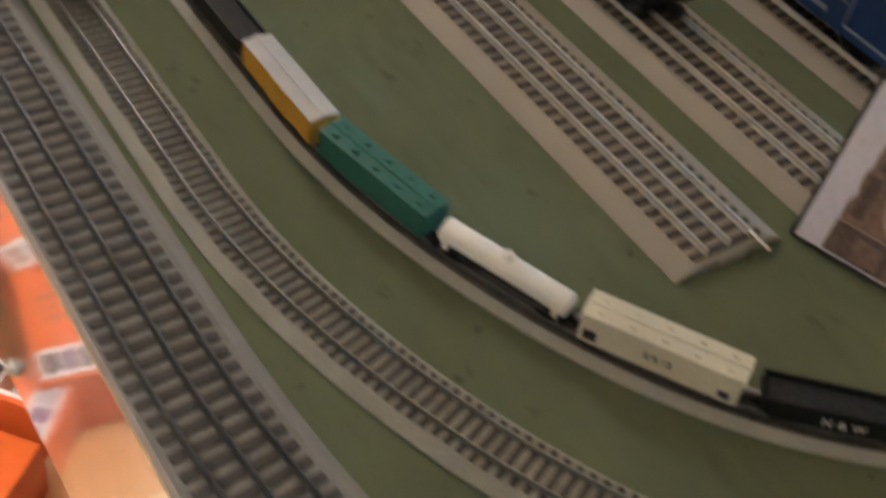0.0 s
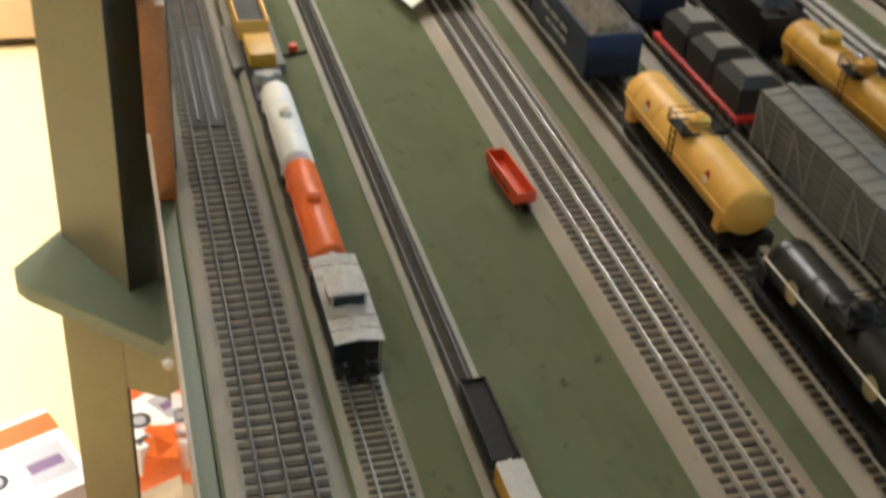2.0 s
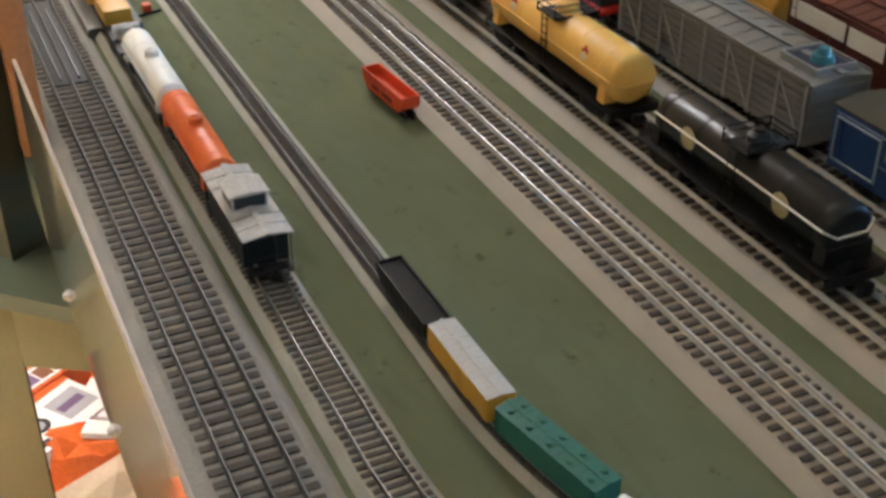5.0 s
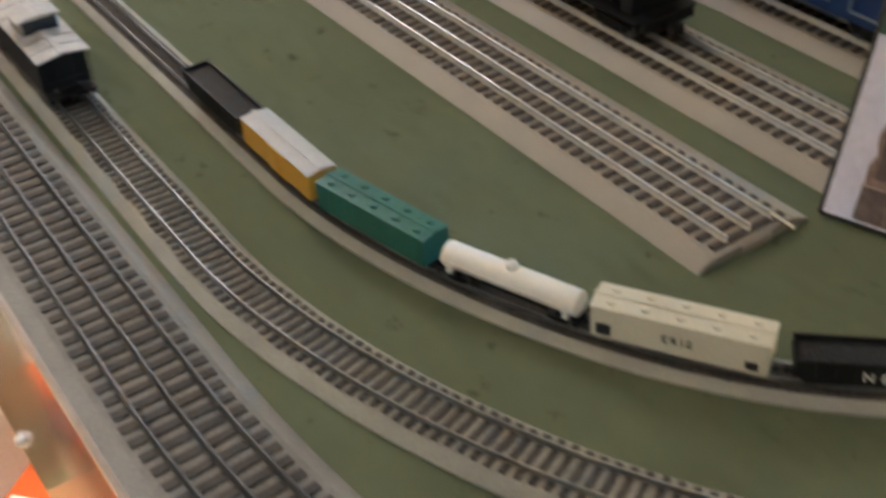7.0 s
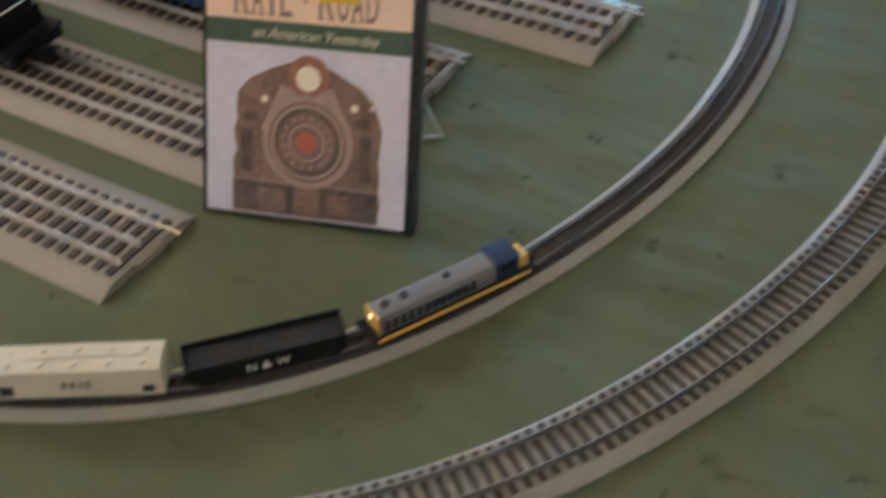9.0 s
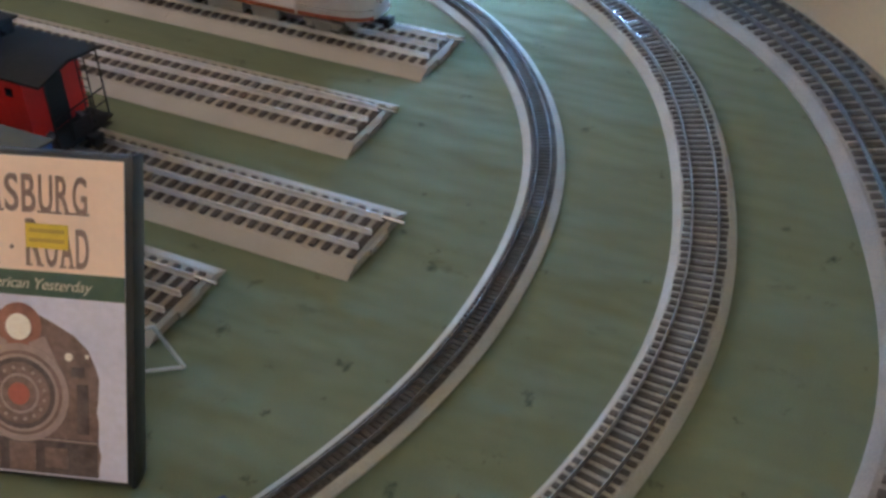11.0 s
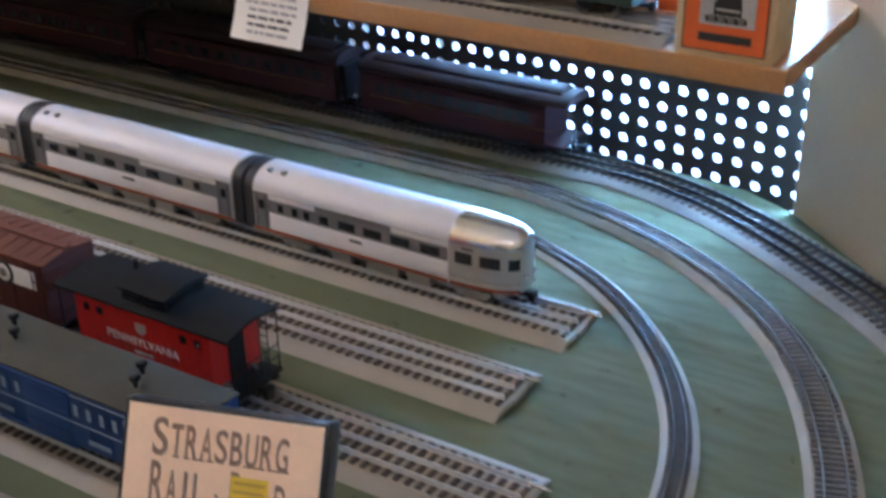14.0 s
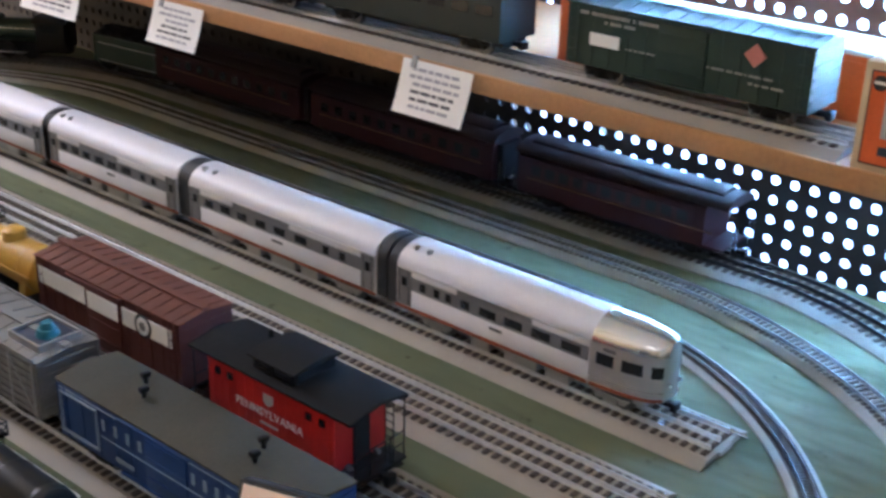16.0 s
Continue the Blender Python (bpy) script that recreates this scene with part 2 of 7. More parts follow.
def single(name, bm, material, parent, label, smooth, m):
    ob = new(name, mesh_of(bm, name, material, smooth))
    ob.parent = parent
    if m is not None:
        ob.matrix_basis = m
    if label:
        ob["label"] = label
    return ob


def mk(fn):
    bm = bmesh.new()
    fn(bm)
    return bm


def boxpart(name, dims, material, parent, label="", bevel=0.0, m=None):
    return part(name, mk(lambda bm: bmb(bm, *dims, bevel=bevel)), material, parent, label, m=m)


def thing(name, label, category, m=None, group="", kind=""):
    ob = new(name)
    ob.empty_display_size = 0.02
    if m is not None:
        ob.matrix_world = m
    return tagged(ob, label, category, group, kind)


def solid(name, bm, material, label, category="", kind="structure", smooth=35):
    return tagged(new(name, mesh_of(bm, name, material, smooth)), label, category, "", kind)


def text_part(name, words, size, material, parent, m, spread=1.0, depth=0.0002, bold=0.0):
    cu = bpy.data.curves.new(name, "FONT")
    cu.body, cu.size, cu.align_x, cu.align_y, cu.extrude, cu.space_character = words, size, "CENTER", "CENTER", depth, spread
    cu.offset = size * bold
    tmp = bpy.data.objects.new(name + "_tmp", cu)
    scene.collection.objects.link(tmp)
    bpy.context.view_layer.update()
    me = bpy.data.meshes.new_from_object(tmp.evaluated_get(bpy.context.evaluated_depsgraph_get()))
    bpy.data.objects.remove(tmp)
    me.materials.clear()
    me.materials.append(material)
    ob = new(name, me)
    ob.parent = parent
    ob.matrix_basis = m
    return ob


# a side of a car that looks towards -x: text runs along -y
SIDE = lambda x, y, z: Matrix.Translation((x, y, z)) @ Matrix(((0, 0, -1, 0), (-1, 0, 0, 0), (0, 1, 0, 0), (0, 0, 0, 1)))

# ---- the room ----
solid("floor", mk(lambda b: bmb(b, -2.6, 1.4, -1.9, 4.8, -0.94, -0.90)), FLOORM, "pale yellow worn shop floor", "floor")
solid("ceiling", mk(lambda b: bmb(b, -2.6, 1.4, -1.9, 4.8, 1.60, 1.66)), CEILM, "plain white shop ceiling", "ceiling")
solid("wall_west", mk(lambda b: bmb(b, -2.66, -2.6, -1.9, 4.8, -0.9, 1.6)), WALLC, "plain cream shop wall", "wall")
solid("wall_south", mk(lambda b: bmb(b, -2.6, 1.4, -1.96, -1.9, -0.9, 1.6)), WALLC, "plain cream shop wall", "wall")
solid("wall_north", mk(lambda b: bmb(b, -2.6, 1.4, 4.8, 4.86, -0.9, 1.6)), WALLC, "plain cream shop wall", "wall")
solid("wall_east", mk(lambda b: bmb(b, 1.4, 1.46, -1.9, 4.8, -0.9, 1.6)), WALLC, "plain cream shop wall", "wall")


def corner_wall(bm):
    a, b = Vector((1.031, 0.184)), Vector((0.455, -0.440))
    n = Vector((0.735, -0.678)) * 0.05
    ring = lambda z: [(a.x, a.y, z), (b.x, b.y, z), (b.x + n.x, b.y + n.y, z), (a.x + n.x, a.y + n.y, z)]
    bmloft(bm, [ring(-0.9), ring(1.6)])


solid("wall_corner", mk(corner_wall), WALLC, "cream painted wall panel set across the table corner", "wall")

# ---- the table ----
OUT = [(-0.3325, 2.26), (-0.3325, 0.0325), (-0.02, -0.28), (0.600, -0.28), (1.029, 0.184), (1.062, 0.250), (1.079, 0.40), (1.079, 2.26)]


def slab(bm, z0, z1, pts):
    bmloft(bm, [[(x, y, z0) for x, y in pts], [(x, y, z1) for x, y in pts]])


table = thing("layout_table", "large train layout table covered with scuffed green cloth", "table", kind="structure")
part("tabletop", mk(lambda b: slab(b, -0.022, 0.0, OUT)), FELT, table, "scuffed green cloth top", smooth=None)
part("tabletop_board", mk(lambda b: slab(b, -0.034, -0.0225, [(x * 0.999 - 0.001, y) for x, y in OUT])), mat("pale_edge_wood", (0.62, 0.45, 0.28), 0.5, 0, 0.1, 14, 0.15, 200), table, "pale wooden edge")


ACRYLIC = mat("clear_acrylic_panel", (0.93, 0.90, 0.82), 0.06, 0, 0.02, 12, 0.02, 60, spec=0.5)
ACRYLIC.node_tree.nodes["Principled BSDF"].inputs["Transmission Weight"].default_value = 1.0
ACRYLIC.node_tree.nodes["Principled BSDF"].inputs["IOR"].default_value = 1.7
part("edge_board", mk(lambda b: bmb(b, -0.3535, -0.3335, 0.06, 1.06, -0.048, -0.003, 0.001)), DKGREEN, table, "olive painted edge board")
guard = thing("clear_guard", "clear acrylic guard panel screwed to the table edge", "guard panel", kind="structure")
panel = part("panel", mk(lambda b: bmb(b, -0.3580, -0.3555, 0.10, 0.900, -0.020, 0.152)), ACRYLIC, guard, "clear acrylic sheet", smooth=None)
panel.visible_shadow = False
part("top_edge", mk(lambda b: bmb(b, -0.3582, -0.3553, 0.10, 0.900, 0.1522, 0.1540, 0.0006)), mat("polished_acrylic_edge", (0.36, 0.28, 0.22), 0.4, 0, 0.15, 30, 0.05, 200), guard, "pale polished top edge")
for y, z in ((0.27, 0.004), (0.45, 0.004), (0.65, -0.010), (0.80, 0.004)):
    part("screw", mk(lambda b: (bmcyl(b, (-0.3582, y, z), (-0.3600, y, z), 0.0048, 0.0044, 14), bmcyl(b, (-0.3600, y, z), (-0.3625, y, z), 0.0034, 0.0024, 12))), mat("dull_zinc_screw", (0.42, 0.41, 0.40), 0.45, 1.0, 0.2, 60, 0.1, 300), guard, "dull screw head with washer")
for x, y in ((-0.25, 0.35), (-0.25, 2.15), (1.0, 2.15), (1.0, 0.35)):
    boxpart("leg", (x - 0.04, x + 0.04, y - 0.04, y + 0.04, -0.9, -0.0345), OLIVE, table, "olive painted leg", 0.004)

# green post with its ledge at the table's side
post = thing("green_post", "tall olive green painted wooden post with a ledge", "post", kind="structure")
LEDGE = -0.113
A, B, C = (-0.447, 1.178), (-0.383, 1.065), (-0.3275, 1.100)
D = (A[0] + C[0] - B[0], A[1] + C[1] - B[1])
part("shaft", mk(lambda b: slab(b, LEDGE + 0.0005, 1.60, [A, B, C, D])), mat("olive_post_paint", (0.135, 0.122, 0.068), 0.6, 0, 0.14, 9, 0.25, 260), post, "olive painted square shaft")
# Thin dark sheet: the shade on the post's right face, put into its colour.
part("side_panel", mk(lambda b: slab(b, LEDGE + 0.0005, 1.60, [(B[0] + 0.0005, B[1] - 0.0022), (C[0] + 0.0010, C[1] - 0.0022), (C[0] + 0.0004, C[1] - 0.0003), (B[0] + 0.0001, B[1] - 0.0003)])), mat("shaded_post_green", (0.034, 0.037, 0.024), 0.55, 0, 0.16, 10, 0.25, 260, spec=0.2), post, "post face with shade in its dark green")
part("ledge", mk(lambda b: slab(b, LEDGE - 0.018, LEDGE, [(-0.494, 1.124), (-0.492, 1.106), (-0.480, 1.088), (-0.330, 0.947), (-0.330, 1.45), (-0.44, 1.45), (-0.447, 1.190)])), DKGREEN, post, "dark green ledge board")
part("apron", mk(lambda b: slab(b, -0.222, LEDGE - 0.0185, [(-0.3935, 1.045), (-0.318, 1.000), (-0.318, 1.022), (-0.3935, 1.067)])), OLIVE, post, "olive apron board")
part("lower_shaft", mk(lambda b: slab(b, -0.9, LEDGE - 0.0185, [(-0.450, 1.067), (-0.394, 1.045), (-0.394, 1.155), (-0.450, 1.175)])), OLIVE, post, "olive lower shaft")
# Same shaded colour laid over the lower shaft's right side.
part("shaft_side", mk(lambda b: slab(b, -0.9, -0.2225, [(-0.3938, 1.046), (-0.3920, 1.046), (-0.3920, 1.154), (-0.3938, 1.154)])), MATS["shaded_post_green"], post, "lower shaft side with shade in its dark green")

block = thing("wood_block", "upright brown varnished wooden block fixed against the post", "wood block")
boxpart("block", (-0.3535, -0.3300, 1.050, 1.0795, -0.0025, 0.196), OAK, block, "", 0.0025)

# ---- window and pegboard at the back ----
PX, PY0, PZ0, PP = 1.084, 0.2177, 0.1058, 0.0253


def pegboard(bm):
    n = 10
    r = 0.0060
    for k in range(-1, 88):
        for j in range(-8, 27):
            cy, cz = PY0 + k * PP, PZ0 + j * PP
            h = PP / 2
            if cz - h < -0.12:
                continue
            inner = [(cy + r * math.cos(2 * math.pi * (i + 0.5) / 8), cz + r * math.sin(2 * math.pi * (i + 0.5) / 8)) for i in range(8)]
            outer = [(cy + h * a, cz + h * b) for a, b in ((1, 1), (-1, 1), (-1, -1), (1, -1))]
            lean = PX - (0.60 - cy) * 0.045
            for x, flip in ((lean, False), (lean + 0.004, True)):
                vi = [bm.verts.new((x, *p)) for p in inner]
                vo = [bm.verts.new((x + (p[0] - cy) * 0.045, *p)) for p in outer]
                if not flip:
                    front = vi
                for q in range(4):
                    a, b2 = vi[2 * q], vi[2 * q + 1]
                    c = vi[(2 * q + 2) % 8]
                    bm.faces.new((vo[q], b2, a))
                    bm.faces.new((vo[q], vo[(q + 1) % 4], c, b2))
            back = vi
            for i in range(8):
                bm.faces.new((front[i], front[(i + 1) % 8], back[(i + 1) % 8], back[i]))


bmp = bmesh.new()
pegboard(bmp)
me = bpy.data.meshes.new("wall_pegboard")
bmp.to_mesh(me)
bmp.free()
me.materials.append(PEG)
tagged(new("wall_pegboard", me), "dark perforated board in front of a bright window", "pegboard", "", "structure")
SKYLIGHT = mat("window_daylight", (0.50, 0.66, 1.0), 0.9, 0, 0.0, 5, 0, 10, emit=6.0)
win = thing("window_1", "bright daylit window behind the perforated board", "window", kind="structure")
boxpart("pane", (1.175, 1.18, 0.02, 0.712, -0.1, 0.62), SKYLIGHT, win, "bright daylight")
boxpart("pane", (1.175, 1.18, 0.752, 0.865, -0.1, 0.62), SKYLIGHT, win, "bright daylight")
boxpart("window_frame", (1.15, 1.20, 0.712, 0.752, -0.1, 0.62), WALLC, win)
# Unseen backing, added so no lit wall shows through the far holes.
part("dark_backing", mk(lambda b: slab(b, -0.12, 0.80, [(1.106, 0.872), (1.178, 2.46), (1.190, 2.46), (1.118, 0.872)])), PEG, win, "added dark backing that keeps the far holes dark")
boxpart("window_frame", (1.15, 1.20, 0.02, 0.865, 0.62, 0.75), WALLC, win)


# ---- tracks ----
class Loop:
    """An oval of track: two straights and two bends, with the unevenness of hand-laid curves."""

    def __init__(self, cx, y0, y1, r, full=0.0, full_r=0.0, power=2, east=0.0, dip=0.0):
        self.full, self.full_r, self.power, self.east, self.dip = full, full_r, power, east, dip
        self.cx, self.y0, self.y1, self.r = cx, y0, y1, r
        self.d = y1 - y0
        self.length = 2 * math.pi * r + 2 * self.d

    def near(self, f):
        k = self.full if f < math.pi * 1.5 else self.full_r
        e = self.r + k * math.sin(2 * (f - math.pi)) ** self.power
        u = min(max((f - 1.805 * math.pi) / (0.195 * math.pi), 0.0), 1.0)
        e += self.east * u * u * (3 - 2 * u)
        v = (f - 1.5 * math.pi) / (0.25 * math.pi)
        if 0 < v < 1:
            e -= self.dip * math.sin(math.pi * v) ** 2
        return Vector((self.cx + e * math.cos(f), self.y0 + e * math.sin(f)))

    def far(self, f):
        u = min(f / (0.5 * math.pi), 1.0)
        e = self.r + self.east * (1 - u * u * (3 - 2 * u))
        return Vector((self.cx + e * math.cos(f), self.y1 + e * math.sin(f)))

    def at(self, s):
        """Place and direction at s metres past the near curve's left end, counterclockwise."""
        s %= self.length
        r, q = self.r, math.pi * self.r
        for bend, start in ((self.near, 0.0), (self.far, q + self.d)):
            if start <= s < start + q:
                f = (math.pi if bend == self.near else 0.0) + (s - start) / r
                p, d = bend(f), (bend(f + 0.002) - bend(f - 0.002)).normalized()
                return p.x, p.y, d.x, d.y
        if s < q + self.d:
            return self.cx + r + self.east, self.y0 + s - q, 0.0, 1.0
        return self.cx - r, self.y1 - (s - 2 * q - self.d), 0.0, -1.0

    def place(self, s, back=False, z=0.0):
        x, y, dx, dy = self.at(s)
        if back:
            dx, dy = -dx, -dy
        return Matrix.Translation((x, y, z)) @ Matrix.Rotation(math.atan2(-dx, dy), 4, "Z")


NL = Loop(0.349, 0.578, 1.555, 0.486, 0.013, 0.006, 4, 0.0, -0.004)
HL = Loop(0.356, 0.537, 1.52, 0.574, 0.012, 0.006, 4, 0.0, 0.004)
OL = Loop(0.347, 0.432, 1.54, 0.635, 0.034, 0.0, 2, 0.045, 0.010)


def sweep(bm, loop, profile, step=0.02):
    n = int(loop.length / step)
    rings = []
    for i in range(n):
        x, y, dx, dy = loop.at(i * loop.length / n)
        rings.append([bm.verts.new((x + dy * o, y - dx * o, z)) for o, z in profile])
    m = len(profile)
    for i in range(n):
        a, b = rings[i], rings[(i + 1) % n]
        for j in range(m):
            bm.faces.new((a[j], a[(j + 1) % m], b[(j + 1) % m], b[j]))


def rail_profile(o, z0, z1, w):
    """A rail with a foot, a web and a rounded head."""
    hh = z1 - z0
    pts = [(o - w * 1.5, z0), (o + w * 1.5, z0), (o + w * 1.5, z0 + hh * 0.15), (o + w * 0.6, z0 + hh * 0.3), (o + w * 0.6, z0 + hh * 0.5)]
    for i in range(7):
        a = math.pi * i / 6
        pts.append((o + w * math.cos(a), z1 - w * 0.75 + w * 0.75 * math.sin(a)))
    return pts + [(o - w * 0.6, z0 + hh * 0.5), (o - w * 0.6, z0 + hh * 0.3), (o - w * 1.5, z0 + hh * 0.15)]


GO, GH, GN = 0.0371, 0.0188, 0.0105
ZO, ZH, ZN = 0.0140, 0.0130, 0.0098


def bed_profile(foot, top, h, lip=0.0):
    return [(-foot, 0.0004), (-foot, lip), (-top, h), (top, h), (foot, lip), (foot, 0.0004)]


def loop_track(name, label, loop, foot, top, h, tie_half, tie_w, pitch, gauge, zt, rails, bed_mat, tie_mat, rail_mat, rw, top_mat, singly=True):
    tr = thing(name, label, "track", kind="structure")
    part("roadbed", mk(lambda b: sweep(b, loop, bed_profile(foot, top, h, 0.002))), bed_mat, tr, smooth=40)
    part("ballast", mk(lambda b: sweep(b, loop, [(-top * 0.97, h - 0.001), (-top * 0.97, h + 0.0003), (top * 0.97, h + 0.0003), (top * 0.97, h - 0.001)])), top_mat, tr, "dark ballast strip", smooth=40)
    n = int(loop.length / pitch)
    # the ties of the near stretch lie singly, the far ones in one strip
    order = sorted(range(n), key=lambda i: loop.at(i * loop.length / n)[1])
    single_ties = set(order[:300]) if singly else set()
    one = mesh_of(mk(lambda b: bmb(b, -tie_half, tie_half, -tie_w, tie_w, h - 0.001, h + 0.0016)), "tie", tie_mat)
    vs, fs = [], []
    for i in range(n):
        x, y, dx, dy = loop.at(i * loop.length / n)
        j = 0.0006 * math.sin(i * 7.3)
        if i in single_ties:
            o = new("tie", one)
            o.parent = tr
            o.matrix_basis = Matrix.Translation((x + dy * j, y - dx * j, j * 0.3)) @ Matrix.Rotation(math.atan2(-dx, dy), 4, "Z")
            continue
        k = len(vs)
        for z in (h - 0.001, h + 0.0016 + j * 0.3):
            for o, w in ((-tie_half + j, -tie_w), (tie_half + j, -tie_w), (tie_half + j, tie_w), (-tie_half + j, tie_w)):
                vs.append((x + dy * o + dx * w, y - dx * o + dy * w, z))
        fs += [(k, k + 3, k + 2, k + 1), (k + 4, k + 5, k + 6, k + 7)] + [(k + a, k + (a + 1) % 4, k + 4 + (a + 1) % 4, k + 4 + a) for a in range(4)]
    me2 = bpy.data.meshes.new("ties")
    me2.from_pydata(vs, [], fs)
    me2.materials.append(tie_mat)
    t = new("ties", me2)
    t.parent = tr
    tagged(t, "row of dark ties", kind="stuff")
    for o in rails:
        part("rail", mk(lambda b: sweep(b, loop, rail_profile(o, h + 0.0015, zt, rw), 0.012)), rail_mat, tr, "metal rail", smooth=40)
    return tr


loop_track("o_gauge_loop", "outer three-rail toy track on grey roadbed, dusty", OL, 0.0420, 0.0335, 0.0075, 0.0288, 0.0029, 0.0118, GO, ZO, (-GO / 2, 0, GO / 2), BED_O, TIE_H, mat("dull_tubular_rail", (0.11, 0.112, 0.115), 0.42, 1.0, 0.25, 60, 0.1, 300), 0.0010, mat("dusty_dark_ballast", (0.185, 0.170, 0.146), 0.85, 0, 0.3, 60, 0.4, 500))
loop_track("ho_loop", "two-rail model track on light grey roadbed", HL, 0.0230, 0.0175, 0.0080, 0.0158, 0.0018, 0.0077, GH, ZH, (-GH / 2, GH / 2), BED_H, TIE_H, mat("tarnished_code_rail", (0.40, 0.40, 0.40), 0.32, 1.0, 0.25, 60, 0.05, 300), 0.00048, BALLAST)
loop_track("n_scale_loop", "small two-rail model track on grey roadbed", NL, 0.0165, 0.0105, 0.0055, 0.0090, 0.0011, 0.0046, GN, ZN, (-GN / 2, GN / 2), BED_H, TIE_H, mat("dull_small_rail", (0.30, 0.30, 0.31), 0.36, 1.0, 0.25, 60, 0.05, 300), 0.00032, BALLAST_N, singly=False)

SX = {1: (0.0, 0.342), 2: (0.1147, 0.33), 3: (0.2387, 0.278), 4: (0.353, 0.194), 5: (0.4853, 0.2715), 6: (0.617, 0.274)}
FARY = 1.80
CXS = {k: v[0] + 0.0446 for k, v in SX.items()}


def siding(k):
    x0, y0 = SX[k]
    c = CXS[k]
    tr = thing("siding_track", "straight three-rail siding on tan-grey plastic roadbed", "track", group="siding tracks", kind="structure")
    secs = []
    y = y0
    while y < FARY - 0.02:
        secs.append((y, min(y + 0.277, FARY)))
        y += 0.277
    for a, b in secs:
        prof = bed_profile(0.0446, 0.0320, 0.0075, 0.0008)
        e = 0.006 if a == y0 else 0.0004
        f = 0.006 if b == FARY else 0.0004
        bm = bmesh.new()
        top = [(o, z) for o, z in prof]
        rings = []
        for yy, grow in ((a, 0), (a + e, 1), (b - f, 1), (b, 0)):
            rings.append([(c + o, yy if (grow or True) else yy, z if grow or z < 0.003 else (z if e < 0.001 else z * 0.9)) for o, z in top])
        bmloft(bm, rings)
        part("roadbed_section", bm, BED, tr, smooth=None)
    n = int((FARY - y0 - 0.010) / 0.0106)
    tie = mk(lambda b: bmb(b, -0.0282, 0.0282, -0.0024, 0.0024, 0.0066, 0.0092))
    me3 = mesh_of(tie, "tie", TIE)
    for i in range(n):
        o = new("tie", me3)
        o.parent = tr
        o.location = (c, y0 + 0.007 + i * 0.0106, 0)
    for o in (-GO / 2, 0, GO / 2):
        part("rail", mk(lambda b: bmprism(b, [(c + p, z) for p, z in rail_profile(o, 0.0090, ZO, 0.0007)], y0 + 0.005, FARY - 0.004)), RAIL, tr, "bright metal rail", smooth=40)
    part("rail_pin", mk(lambda b: bmcyl(b, (c + GO / 2, y0 + 0.006, 0.0122), (c + GO / 2, y0 - 0.0125, 0.0118), 0.0019, 0.0013, 10)), CHROME, tr, "bright rail pin")
    part("rail_pin", mk(lambda b: bmcyl(b, (c - GO / 2, FARY - 0.006, 0.0122), (c - GO / 2, FARY + 0.0125, 0.0118), 0.0013, 0.0007, 8)), CHROME, tr, "bright rail pin")
    part("end_plate", mk(lambda b: bmb(b, c - 0.012, c + 0.012, y0 - 0.002, y0 + 0.002, 0.001, 0.006)), BED, tr)


for k in SX:
    siding(k)

# special pieces on the far left
op = thing("uncoupling_track", "dark grey three-rail uncoupling track section", "track", kind="structure")
for o in (-0.009, 0.009):
    part("control_rail", mk(lambda b: bmb(b, OL.cx - OL.r + o - 0.0008, OL.cx - OL.r + o + 0.0008, 1.18, 1.38, 0.0092, 0.0130)), MATS["dull_tubular_rail"], op, "dull control rail")
boxpart("magnet_plate", (OL.cx - OL.r - 0.017, OL.cx - OL.r + 0.017, 1.17, 1.41, 0.0076, 0.0100), DGREY, op, "dark grey plate", 0.0005)
cr = thing("rerailer", "grey plastic rerailing crossing on the track", "track piece", kind="structure")
for y in (1.30,):
    for o0, o1 in ((-0.030, -0.0125), (-0.0066, 0.0066), (0.0125, 0.030)):
        boxpart("ramp", (HL.cx - HL.r + o0, HL.cx - HL.r + o1, y, y + 0.115, 0.0012, 0.0120), GREY, cr, "grey plastic ramp", 0.0012)
sig = thing("crossing_signal", "tiny red and black crossing signal lying by the tracks", "signal")
part("signal_head", mk(lambda b: bmb(b, -0.176, -0.166, 1.352, 1.362, 0.0, 0.010, 0.001)), ORANGE_R, sig, "red head")
part("signal_mast", mk(lambda b: bmcyl(b, (-0.186, 1.342, 0.002), (-0.156, 1.352, 0.002), 0.0015)), BLACK, sig)
# ---- rolling stock: y forward, z = 0 on the rail head ----
SC = {"o": (GO, 0.0098, 0.026, 0.031), "h": (GH, 0.0056, 0.0145, 0.0175), "n": (GN, 0.0031, 0.0082, 0.0100)}
CACHE = {}


